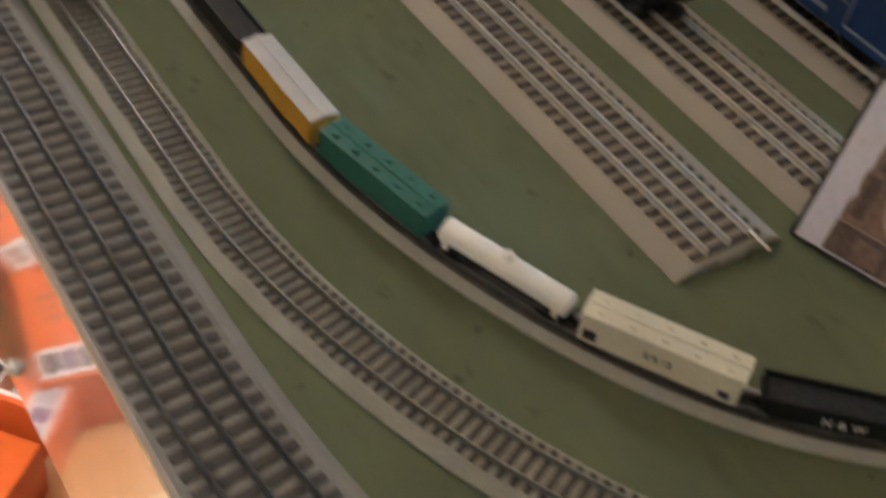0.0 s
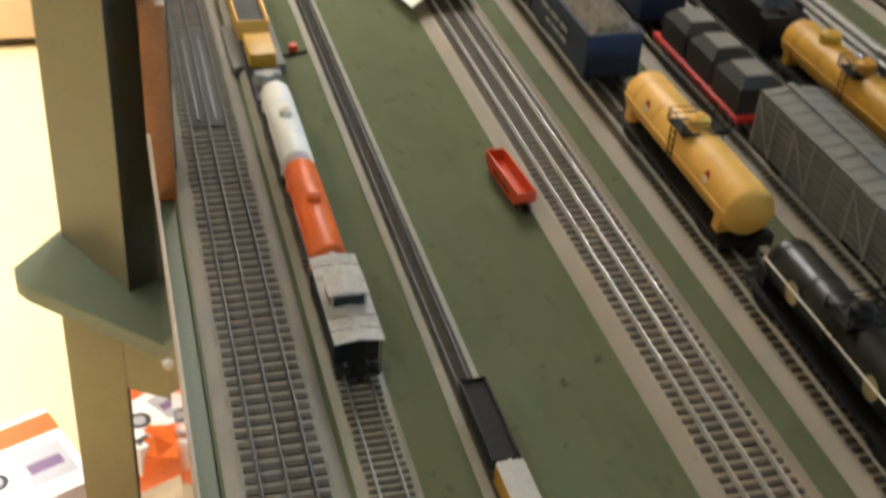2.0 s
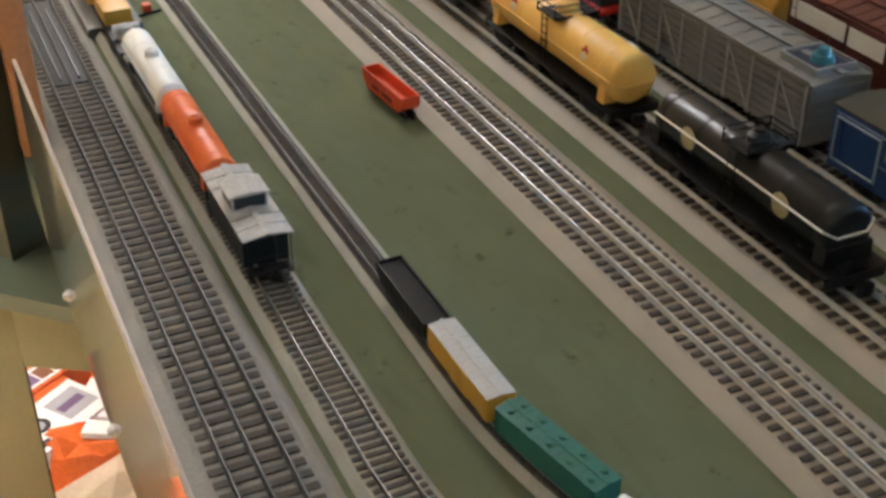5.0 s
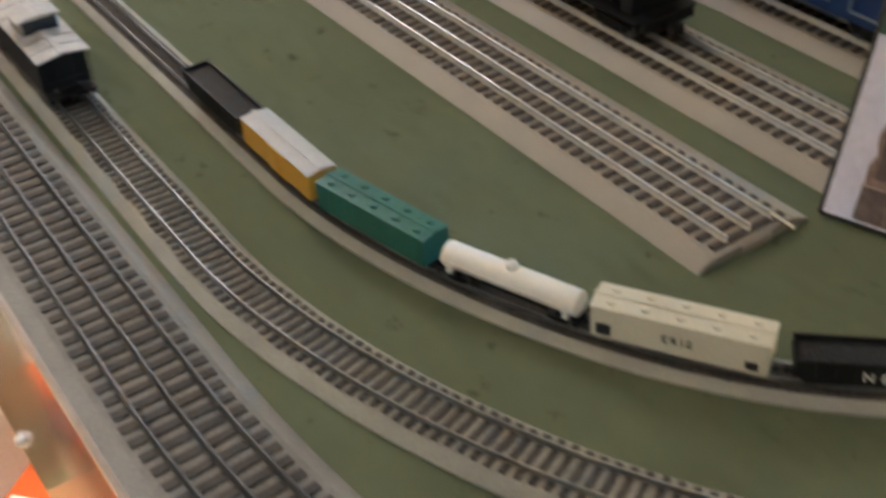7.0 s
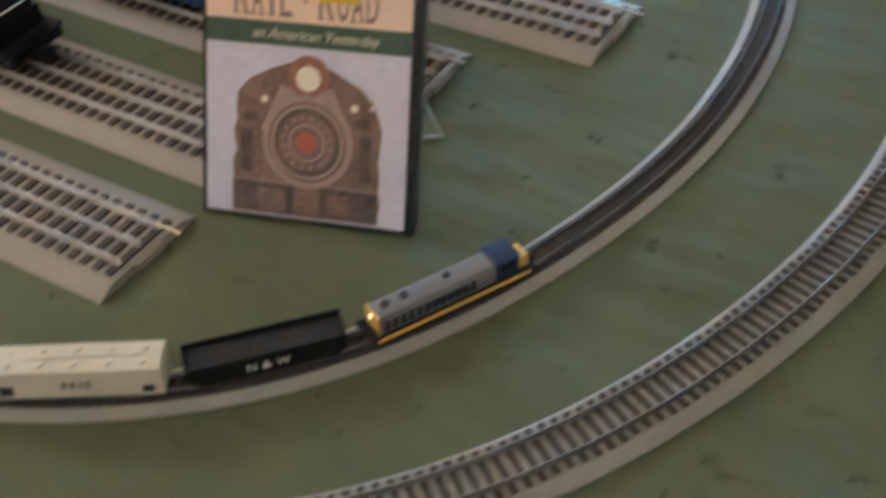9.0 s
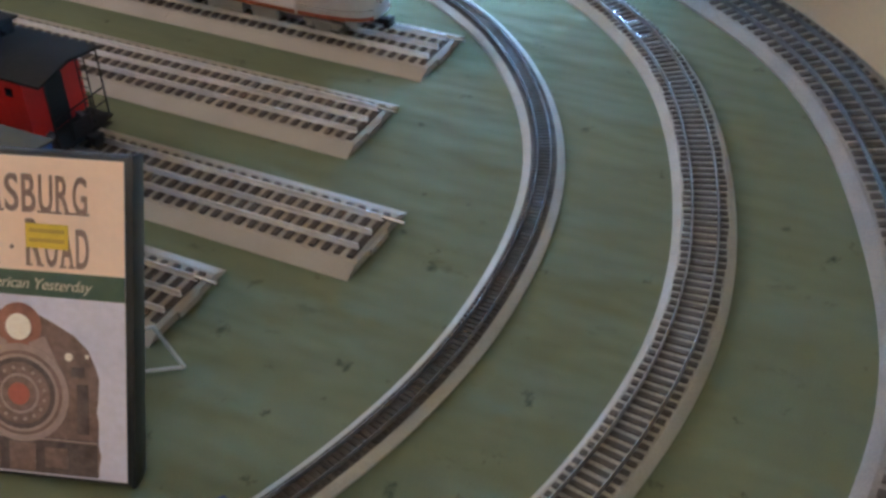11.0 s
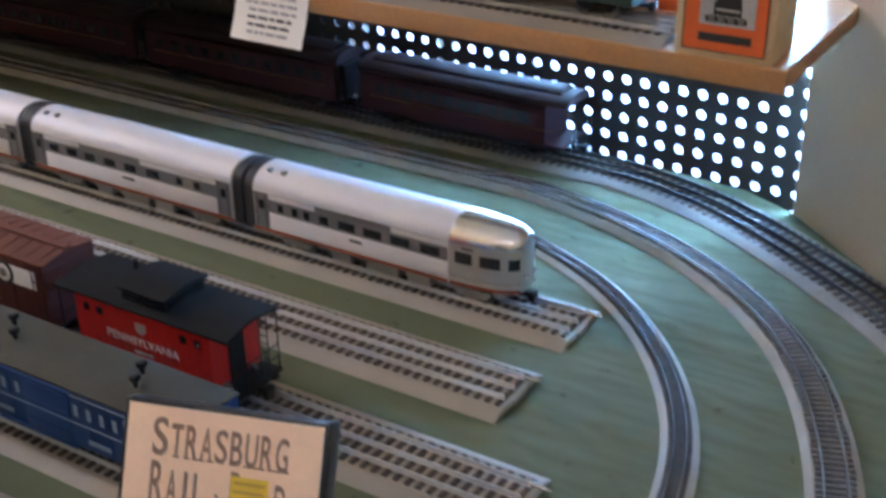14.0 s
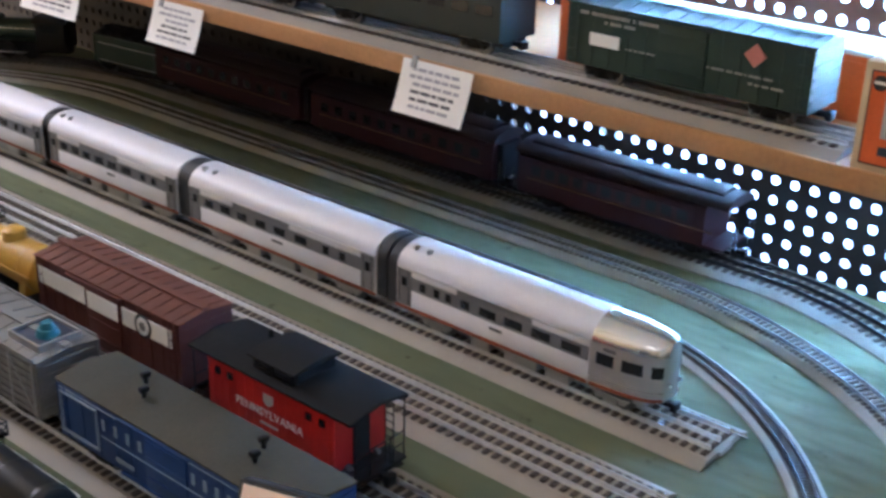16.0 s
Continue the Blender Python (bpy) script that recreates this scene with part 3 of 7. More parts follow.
def truck(parent, y, sc, material=None):
    g, r, base, _ = SC[sc]
    material = material or BLACK
    key = (sc, material.name)
    if key not in CACHE:
        f = g / 0.0371

        def frame_mesh(b):
            for sx in (-1, 1):
                x = sx * (g / 2 + 0.0042 * f)
                xa, xb = x - 0.0016 * f, x + 0.0016 * f
                bmb(b, xa, xb, -base * 0.78, base * 0.78, r * 0.95, r * 1.35, 0.0004 * f)
                bmb(b, xa, xb, -base * 0.30, base * 0.30, r * 0.45, r * 1.0)
                for sy in (-1, 1):
                    bmb(b, xa - 0.0006 * f, xb + 0.0006 * f, sy * base / 2 - r * 0.34, sy * base / 2 + r * 0.34, r * 0.62, r * 1.30, 0.0004 * f)
                bmcyl(b, (xa, 0, r * 0.8), (xb, 0, r * 0.8), r * 0.28, n=10)
            bmb(b, -g / 2 - 0.004 * f, g / 2 + 0.004 * f, -r * 0.4, r * 0.4, r * 1.15, r * 1.75)

        def wheel_mesh(b):
            bmcyl(b, (-0.0024 * f, 0, 0), (0.0016 * f, 0, 0), r, r, 18)
            bmcyl(b, (-0.0034 * f, 0, 0), (-0.0024 * f, 0, 0), r * 1.12, r * 1.12, 18)

        CACHE[key] = mesh_of(mk(frame_mesh), "truck", material, 35), mesh_of(mk(wheel_mesh), "wheel", RAIL_D, 35)
    fm, wm = CACHE[key]
    t = new("truck", fm)
    t.parent = parent
    t.location = (0, y, 0)
    for sx in (-1, 1):
        for sy in (-1, 1):
            w = new("wheel", wm)
            w.parent = t
            w.matrix_basis = Matrix.Translation((sx * g / 2, sy * base / 2, r)) @ Matrix.Rotation(0 if sx > 0 else math.pi, 4, "Z")
    return t


def couplers(parent, half, sc):
    f = SC[sc][0] / 0.0371
    for s in (-1, 1):
        bm = bmesh.new()
        bmb(bm, -0.003 * f, 0.003 * f, *sorted((s * (half - 0.01 * f), s * (half + 0.007 * f))), 0.010 * f, 0.015 * f)
        bmb(bm, -0.006 * f, 0.005 * f, *sorted((s * (half + 0.006 * f), s * (half + 0.0125 * f))), 0.008 * f, 0.017 * f, 0.001 * f)
        part("coupler", bm, BLACK, parent, "black knuckle coupler")


def arch(w, z0, z1, crown, n=8):
    """A car body's cross-section: straight sides and a curved roof."""
    pts = [(-w, z0), (-w, z1)]
    for i in range(1, n):
        a = math.pi * (1 - i / n)
        pts.append((w * math.cos(a), z1 + crown * math.sin(a)))
    return pts + [(w, z1), (w, z0)]


def ladder(bm, x, y, z0, z1, w, r, n=6):
    for s in (-1, 1):
        bmrod(bm, [(x, y + s * w, z0), (x, y + s * w, z1)], r, 5)
    for i in range(n):
        z = z0 + (z1 - z0) * (i + 0.5) / n
        bmrod(bm, [(x, y - w, z), (x, y + w, z)], r, 5)


def boxcar(m, length, body, roof, label, category="boxcar", sc="o", height=0.084, deco=None, group="", doors=True, roof_ribs=14):
    f = SC[sc][0] / 0.0371
    car = thing("boxcar", label, category, m, group)
    h, w, z0, z1 = length / 2, SC[sc][3], 0.017 * f, height * f

    def shell(b):
        bmprism(b, arch(w, z0, z1, 0.0, 2)[:2] + [(0, z1 + 0.004 * f), (w, z1), (w, z0)], -h, h)
    part("body", mk(shell), body, car)

    def ribs(b):
        for i in range(13):
            y = -h + (i + 0.5) * length / 13
            if abs(y) > 0.030 * f:
                for sx in (-1, 1):
                    bmb(b, *sorted((sx * w, sx * (w + 0.0008 * f))), y - 0.0012 * f, y + 0.0012 * f, z0 + 0.002 * f, z1 - 0.002 * f)
        for sy in (-1, 1):
            for i in range(5):
                z = z0 + (i + 0.7) * (z1 - z0) / 5.5
                bmb(b, -w * 0.9, w * 0.9, *sorted((sy * h, sy * (h + 0.0010 * f))), z, z + 0.004 * f)
    part("side_rib", mk(ribs), body, car)

    def top(b):
        bmprism(b, [(-w - 0.0012 * f, z1 + 0.0002), (0, z1 + 0.0045 * f), (w + 0.0012 * f, z1 + 0.0002), (w + 0.0012 * f, z1 + 0.0018 * f), (0, z1 + 0.0062 * f), (-w - 0.0012 * f, z1 + 0.0018 * f)], -h - 0.002 * f, h + 0.002 * f)

    def roof_ribs_of(b):
        for i in range(roof_ribs):
            y = -h + (i + 0.5) * length / roof_ribs
            for sx in (-1, 1):
                bmloft(b, [[(sx * w * 1.02, yy, z1 + 0.0016 * f), (sx * w * 1.02, yy, z1 + 0.0026 * f), (sx * 0.004 * f, yy, z1 + 0.0068 * f), (sx * 0.004 * f, yy, z1 + 0.0055 * f)] for yy in (y - 0.0010 * f, y + 0.0010 * f)])
    part("roof", mk(top), roof, car)
    if roof_ribs:
        part("roof_rib", mk(roof_ribs_of), roof, car)
    if roof_ribs:
        boxpart("roof_walk", (-0.0042 * f, 0.0042 * f, -h - 0.003 * f, h + 0.003 * f, z1 + 0.0074 * f, z1 + 0.0088 * f), roof, car)
    for sx in (-1, 1):
        if not doors:
            break
        part("door", mk(lambda b: (bmb(b, *sorted((sx * (w + 0.0004 * f), sx * (w + 0.0020 * f))), -0.026 * f, 0.026 * f, z0 + 0.001 * f, z1 - 0.003 * f, 0.0004 * f), [bmb(b, *sorted((sx * (w + 0.0018 * f), sx * (w + 0.0028 * f))), -0.024 * f, 0.024 * f, z, z + 0.0014 * f) for z in (z0 + 0.012 * f, z0 + 0.030 * f, z0 + 0.046 * f)])), body, car, "sliding door")
        part("door_rail", mk(lambda b: [bmb(b, *sorted((sx * w, sx * (w + 0.0030 * f))), -0.03 * f, 0.06 * f, z, z + 0.0014 * f) for z in (z0 - 0.0008 * f, z1 - 0.0028 * f)]), body, car)
    for sx in (-1, 1):
        for sy in (-1, 1):
            part("ladder", mk(lambda b: ladder(b, sx * (w + 0.0022 * f), sy * (h - 0.008 * f), z0, z1, 0.005 * f, 0.0005 * f)), body, car)
    boxpart("underframe", (-w * 0.7, w * 0.7, -h * 0.98, h * 0.98, 0.0135 * f, z0), BLACK, car)
    if deco:
        deco(car, w, h, z0, z1)
    for sy in (-1, 1):
        truck(car, sy * h * 0.70, sc)
    couplers(car, h, sc)
    return car


def tank_car(m, length, radius, body, label, sc="o", frame_mat=None, rail_mat=None, dome=True, signs=(), group="", height=0.0, inset=0.0):
    f = SC[sc][0] / 0.0371
    car = thing("tank_car", label, "tank car", m, group)
    h, zc = length / 2, 0.021 * f + radius + height
    prof = [(0.0, 0.0), (0.45, 0.012), (0.8, 0.05), (0.97, 0.12), (1.0, 0.2)]

    def barrel(b):
        rings = []
        seq = [(r, -h + inset + d * radius) for r, d in prof] + [(r, h - inset - d * radius) for r, d in reversed(prof)]
        for r, y in seq:
            rr = max(r, 0.02) * radius
            rings.append([(rr * math.cos(2 * math.pi * i / 28), y, zc + rr * math.sin(2 * math.pi * i / 28)) for i in range(28)])
        bmloft(b, rings)
    part("tank", mk(barrel), body, car, smooth=50)

    def bands(b):
        for y in (-h * 0.8, -h * 0.42, h * 0.42, h * 0.8):
            rings = []
            for rr, yy in ((radius, y - 0.0018 * f), (radius * 1.022, y - 0.0018 * f), (radius * 1.022, y + 0.0018 * f), (radius, y + 0.0018 * f)):
                rings.append([(rr * math.cos(2 * math.pi * i / 28), yy, zc + rr * math.sin(2 * math.pi * i / 28)) for i in range(28)])
            bmloft(b, rings, cap=False)
    part("tank_band", mk(bands), body, car)
    for sy in (-1, 1):
        part("saddle", mk(lambda b: bmprism(b, [(-radius * 0.95, zc - radius * 0.35), (-radius * 1.0, zc - radius * 0.98), (radius * 1.0, zc - radius * 0.98), (radius * 0.95, zc - radius * 0.35)], sy * h * 0.86 - 0.006 * f, sy * h * 0.86 + 0.006 * f)), body, car)
    boxpart("underframe", (-0.011 * f, 0.011 * f, -h * 1.02, h * 1.02, 0.0125 * f, 0.021 * f + height), frame_mat or BLACK, car)
    if sc == "o":
        # Black deck and boxes added to give the dark shade under the tank.
        boxpart("running_board", (-0.029, 0.029, -h * 1.0, h * 1.0, 0.0182, 0.0200), frame_mat or BLACK, car)
        for y in (-h * 0.30, h * 0.12):
            part("under_fill_drum", mk(lambda b: bmcyl(b, (-0.016, y, 0.011), (-0.016, y + h * 0.22, 0.011), 0.0062, n=12)), frame_mat or BLACK, car)
            boxpart("under_fill_box", (0.006, 0.024, y - 0.012, y + 0.014, 0.005, 0.018), frame_mat or BLACK, car)
    boxpart("end_sill", (-radius * 1.05, radius * 1.05, h * 0.99, h * 1.03, 0.0125 * f, 0.021 * f), frame_mat or BLACK, car)
    boxpart("end_sill", (-radius * 1.05, radius * 1.05, -h * 1.03, -h * 0.99, 0.0125 * f, 0.021 * f), frame_mat or BLACK, car)
    if dome:
        dm = part("dome", mk(lambda b: (bmcyl(b, (0, 0, zc + radius * 0.85), (0, 0, zc + radius * 1.30), radius * 0.46, radius * 0.44, 20), bmcyl(b, (0, 0, zc + radius * 1.30), (0, 0, zc + radius * 1.42), radius * 0.44, radius * 0.28, 20))), body, car)
        part("hatch", mk(lambda b: bmcyl(b, (0, 0, zc + radius * 1.42), (0, 0, zc + radius * 1.52), radius * 0.2, n=12)), body, dm)
    if dome and sc == "o":
        w, y, z = radius * 1.0, radius * 0.72, zc + radius * 0.92

        def deck(b):
            for s in (-1, 1):
                bmb(b, *sorted((s * radius * 0.5, s * w)), -y, y, z, z + 0.0015 * f)
                bmb(b, -w, w, *sorted((s * radius * 0.55, s * y)), z, z + 0.0015 * f)
        part("platform", mk(deck), frame_mat or BLACK, car, "black dome platform")

        def rails(b):
            for zz in (z + radius * 0.30, z + radius * 0.55):
                bmrod(b, [(-w, -y, zz), (w, -y, zz), (w, y, zz), (-w, y, zz), (-w, -y, zz)], 0.0007 * f, 5)
            for sx in (-1, 1):
                for sy in (-1, 1):
                    bmrod(b, [(sx * w, sy * y, z), (sx * w, sy * y, z + radius * 0.57)], 0.0008 * f, 5)
                ladder(b, sx * (radius * 1.06), 0, 0.016 * f, z + 0.001 * f, 0.005 * f, 0.0007 * f, 7)
        part("platform_rail", mk(rails), frame_mat or BLACK, car, "thin railing with ladders")

    def handrail(b):
        zr, hr = zc + radius * (0.26 if inset else 0.05), h - inset - h * 0.03
        for sx in (-1, 1):
            bmrod(b, [(sx * radius * 1.04, -hr, zr), (sx * radius * 1.04, hr, zr)], 0.0010 * f, 6)
            for i in range(5):
                yy = -h * 0.86 + i * h * 0.43
                bmrod(b, [(sx * radius * 1.04, yy, zr), (sx * radius * 0.94, yy, zr - radius * 0.05)], 0.0007 * f, 5)
        for sy in (-1, 1):
            bmrod(b, [(-radius * 1.04, sy * hr, zr), (-radius * 0.6, sy * (hr + h * 0.045), zr - radius * 0.22), (radius * 0.6, sy * (hr + h * 0.045), zr - radius * 0.22), (radius * 1.04, sy * hr, zr)], 0.0007 * f, 5)
    part("handrail", mk(handrail), rail_mat or frame_mat or BLACK, car, "thin handrail")
    for kind, y, material in signs:
        s = 0.010 * f
        z = zc + radius * 0.30
        x = -math.sqrt(max(radius ** 2 - (z - zc) ** 2, 0)) - 0.0009 * f
        if kind == "diamond":
            part("emblem", mk(lambda b: bmloft(b, [[(xx, y, z - s), (xx + 0.0015 * f, y + s, z), (xx + 0.004 * f, y, z + s), (xx + 0.0015 * f, y - s, z)] for xx in (x, x + 0.0006 * f)])), material, car, "small diamond emblem")
            part("emblem", mk(lambda b: bmloft(b, [[(xx, y, z - s * 0.5), (xx + 0.00075 * f, y + s * 0.5, z), (xx + 0.002 * f, y, z + s * 0.5), (xx + 0.00075 * f, y - s * 0.5, z)] for xx in (x - 0.0003 * f, x + 0.0001 * f)])), CREAMW, car, "pale emblem centre")
        else:
            part("emblem", mk(lambda b: bmcyl(b, (x, y, z - 0.004 * f), (x - 0.0006 * f, y, z - 0.004 * f), s, n=16)), material, car, "round pale emblem")
    for sy in (-1, 1):
        truck(car, sy * h * 0.74, sc)
    couplers(car, h * 1.02, sc)
    return car


def bumpy(bm, x0, x1, y0, y1, z, amp, nx, ny, seed):
    rnd = random.Random(seed)
    g = [[bm.verts.new((x0 + (x1 - x0) * i / nx, y0 + (y1 - y0) * j / ny, z + (amp * (0.55 * math.sin(math.pi * i / nx) + rnd.random() * 0.7) if 0 < i < nx and 0 < j < ny else 0))) for i in range(nx + 1)] for j in range(ny + 1)]
    for j in range(ny):
        for i in range(nx):
            bm.faces.new((g[j][i], g[j][i + 1], g[j + 1][i + 1], g[j + 1][i]))


def open_car(m, length, body, load, label, category, sc="o", height=0.060, ribs=10, bars=None, slope=False, fill=0.8, rim=None, group="", name="hopper_car"):
    """A gondola or hopper: four real walls, ribs, rim, floor and a load."""
    f = SC[sc][0] / 0.0371
    car = thing(name, label, category, m, group)
    h, w, z0, z1, t = length / 2, SC[sc][3], 0.016 * f, height * f, 0.0017 * f
    inset = 0.022 * f if slope else 0.0

    def walls(b):
        for sx in (-1, 1):
            bmloft(b, [[(x, -h + inset, z0), (x, h - inset, z0), (x, h, z0 + (z1 - z0) * 0.45), (x, h, z1), (x, -h, z1), (x, -h, z0 + (z1 - z0) * 0.45)] for x in (sx * w, sx * (w - t))])
        for sy in (-1, 1):
            bmloft(b, [[(x, sy * (h - inset), z0), (x, sy * h, z0 + (z1 - z0) * 0.45), (x, sy * h, z1), (x, sy * (h - t), z1), (x, sy * (h - t), z0 + (z1 - z0) * 0.45), (x, sy * (h - inset - t), z0)] for x in (-w + t, w - t)])
        bmb(b, -w + t, w - t, -h + inset, h - inset, z0, z0 + t)
    part("body", mk(walls), body, car)

    def rib(b):
        for i in range(ribs + 1):
            y = -h + 0.002 * f + i * (length - 0.004 * f) / ribs
            lo = z0 if abs(y) < h - inset else z0 + (z1 - z0) * 0.42
            for sx in (-1, 1):
                bmb(b, *sorted((sx * w, sx * (w + 0.0018 * f))), y - 0.0012 * f, y + 0.0012 * f, lo, z1 - 0.001 * f)
    part("side_rib", mk(rib), body, car)

    def rimf(b):
        for sx in (-1, 1):
            bmb(b, *sorted((sx * (w - t - 0.0004 * f), sx * (w + 0.0022 * f))), -h - 0.001 * f, h + 0.001 * f, z1, z1 + 0.0020 * f)
        for sy in (-1, 1):
            bmb(b, -w + t, w - t, *sorted((sy * (h - t - 0.0004 * f), sy * (h + 0.001 * f))), z1, z1 + 0.0020 * f)
    part("rim", mk(rimf), rim or body, car)
    if load:
        zz = z0 + (z1 - z0) * fill
        part("load", mk(lambda b: bumpy(b, -w + t, w - t, -h + t, h - t, zz, 0.006 * f * (2.3 if fill > 0.9 else 0.35), 16, 44, len(label))), load, car, "loose load", smooth=80)
    boxpart("underframe", (-w * 0.4, w * 0.4, -h, h, 0.0105 * f, z0), BLACK, car)
    if slope:
        for y in (-h * 0.35, h * 0.35):
            part("hopper_bay", mk(lambda b: bmloft(b, [[(-w * 0.8, y - 0.02 * f, z0), (w * 0.8, y - 0.02 * f, z0), (w * 0.8, y + 0.02 * f, z0), (-w * 0.8, y + 0.02 * f, z0)], [(-w * 0.6, y - 0.008 * f, 0.006 * f), (w * 0.6, y - 0.008 * f, 0.006 * f), (w * 0.6, y + 0.008 * f, 0.006 * f), (-w * 0.6, y + 0.008 * f, 0.006 * f)]])), body, car)
    for y, z, ln, hh, material in bars or ():
        # long rows break into letter-wide strokes with word gaps
        n = int(ln / (hh * 0.95)) if ln > hh * 8 and hh > 0.004 else 1
        for k in range(n):
            if n > 1 and k % 6 == 4:
                continue
            a = y - ln / 2 + k * ln / n
            e = ln / n * (0.66 if n > 1 else 1.0)
            boxpart("marking", (-w - 0.0026 * f, -w - 0.0019 * f, a, a + e, z, z + hh), material, car, "painted marking")
            boxpart("marking", (w + 0.0019 * f, w + 0.0026 * f, a, a + e, z, z + hh), material, car, "painted marking")
    for sy in (-1, 1):
        truck(car, sy * h * 0.74, sc)
    couplers(car, h, sc)
    return car


BAND = mat("grey_band_paint", (0.20, 0.20, 0.21), 0.45, 0.3, 0.12, 30, 0.06, 400)
COACHW = mat("coach_white_paint", (0.70, 0.69, 0.72), 0.5, 0, 0.06, 30, 0.05, 400)
SHELL = mat("satin_metal_shell", (0.56, 0.55, 0.54), 0.34, 0.75, 0.10, 40, 0.06, 500)
STRIPE = mat("red_brown_stripe", (0.26, 0.07, 0.03), 0.5)


def tail_ring(a):
    """Width and roof factors of the rounded tail at angle a."""
    k = max(math.cos(a) ** 0.55, 0.06)
    return k, 0.35 + 0.65 * k


def coach(m, length, label, observation=False):
    """A streamlined car: pale roof, grey window band that steps up amidships, white lower side."""
    car = thing("passenger_car", label, "passenger car", m, "silver passenger train")
    h, w, z0, z1, crown, tail = length / 2, 0.0305, 0.0190, 0.0650, 0.0205, 0.072
    base = arch(w, z0, z1, crown, 14)
    aft = -h + (tail if observation else 0.002)
    part("body", mk(lambda b: bmloft(b, [[(x, y, z) for x, z in base] for y in (h - 0.002, aft)])), SILVER, car, "pale silver body", smooth=50)
    lo, hi = -h + (tail + 0.002 if observation else 0.003), h - 0.003
    front, rear = hi - 0.0200, lo if observation else lo + 0.0200
    run = front - rear
    if observation:
        windows = [(0.07, 0.0038), (0.155, 0.0038), (0.225, 0.0038), (0.325, 0.0055), (0.455, 0.0105), (0.60, 0.0110), (0.75, 0.0112), (0.91, 0.0112)]
        step = (0.275, 0.70)
    else:
        windows = [(0.06, 0.0075), (0.17, 0.0080), (0.28, 0.0080), (0.40, 0.0085), (0.52, 0.0090), (0.65, 0.0095), (0.80, 0.0045), (0.895, 0.0045)]
        step = (0.22, 0.58)
    for sx in (-1, 1):
        side = lambda a, c: sorted((sx * (w + a), sx * (w + c)))
        band = boxpart("window_band", (*side(0.0002, 0.0008), rear, front, 0.0425, 0.0575), BAND, car, "grey window band")
        ya, yb = front - step[1] * run, front - step[0] * run
        boxpart("upper_band", (*side(0.0002, 0.0009), ya, yb, 0.0577, 0.0640), BAND, car, "raised grey letter panel")
        for q0, q1 in ((yb + 0.0004, front), (rear, ya - 0.0004)):
            boxpart("letter_board", (*side(0.0002, 0.0011), q0, q1, 0.0577, 0.0640), COACHW, car, "white letter board", 0.0002)
        boxpart("lower_panel", (*side(0.0002, 0.0011), rear, front, 0.0232, 0.0423), COACHW, car, "white lower side", 0.0002)
        boxpart("drip_rail", (*side(0.0003, 0.0016), lo, hi, 0.0642, 0.0652), SHELL, car, "thin roof edge rail")
        for q in ([front] if observation else [front, lo]):
            col = boxpart("end_panel", (*side(0.0002, 0.0010), q + 0.0004, q + 0.0196, 0.0232, 0.0640), BAND, car, "grey end panel")
            boxpart("window_pane", (*side(0.0009, 0.0015), q + 0.0062, q + 0.0132, 0.0455, 0.0555), GLASS_D, col, "dark window pane", 0.0003)
            part("door_seam", mk(lambda b: [bmb(b, *side(0.0009, 0.0013), q + d, q + d + 0.0007, 0.0240, 0.0630) for d in (0.0035, 0.0158)]), DGREY, col)
        for q, half in windows:
            y = front - q * run
            boxpart("window_pane", (*side(0.0007, 0.0013), y - half, y + half, 0.0455, 0.0545), GLASS_D, band, "dark window pane", 0.0003)
        boxpart("sill_stripe", (*side(0.0003, 0.0013), lo - (0.0 if observation else 0.002), hi + 0.002, 0.0190, 0.0226), STRIPE, car, "red-brown sill stripe", 0.0003)
        boxpart("name_plate", (*side(0.0011, 0.0014), rear + run * 0.46, rear + run * 0.53, 0.0345, 0.0378), mat("grey_name_plate", (0.10, 0.10, 0.105), 0.5), car, "dark name plate")
    seam = arch(w, z1, z1, crown, 14)[2:-2]
    part("roof_rib", mk(lambda b: [bmloft(b, [[(x * 1.003, yy, z + 0.0002) for x, z in seam] + [(x * 0.98, yy, z - 0.001) for x, z in reversed(seam)] for yy in (y - 0.0003, y + 0.0003)]) for y in [lo + 0.05 + k * 0.062 for k in range(int((hi - lo - 0.06) / 0.062))]]), SILVER, car)
    part("roof_vent", mk(lambda b: [bmb(b, x - 0.0030, x + 0.0030, y - 0.0022, y + 0.0022, z1 + crown * 0.80, z1 + crown * 0.80 + 0.0050, 0.0006) for x in (-0.0145,) for y in (hi - 0.012, hi - 0.030)]), SILVER_D, car, "small roof vent")
    if observation:
        def shell(b):
            rings = [[(x * 1.004, aft, z) for x, z in base]]
            for i in range(1, 12):
                a = i / 11 * math.pi / 2
                k, d = tail_ring(a)
                rings.append([(x * k * 1.004, aft - tail * math.sin(a), z if z <= z1 + 1e-6 else z1 + (z - z1) * d) for x, z in base])
            bmloft(b, rings)
        part("tail_shell", mk(shell), SHELL, car, "satin metal rounded tail", smooth=60)

        def cap(b):
            prof = arch(w, z1, z1, crown, 14)[1:-1]
            rings = []
            for i in range(0, 11):
                a = i / 11 * math.pi / 2
                k, d = tail_ring(a)
                rings.append([(x * k * 1.016, aft - tail * math.sin(a) - 0.0004, z1 + 0.0008 + (z - z1) * d * 1.016) for x, z in prof])
            bmloft(b, rings, cap=False)
        part("rear_cap", mk(cap), CHROME, car, "brushed metal rounded end cap", smooth=60)

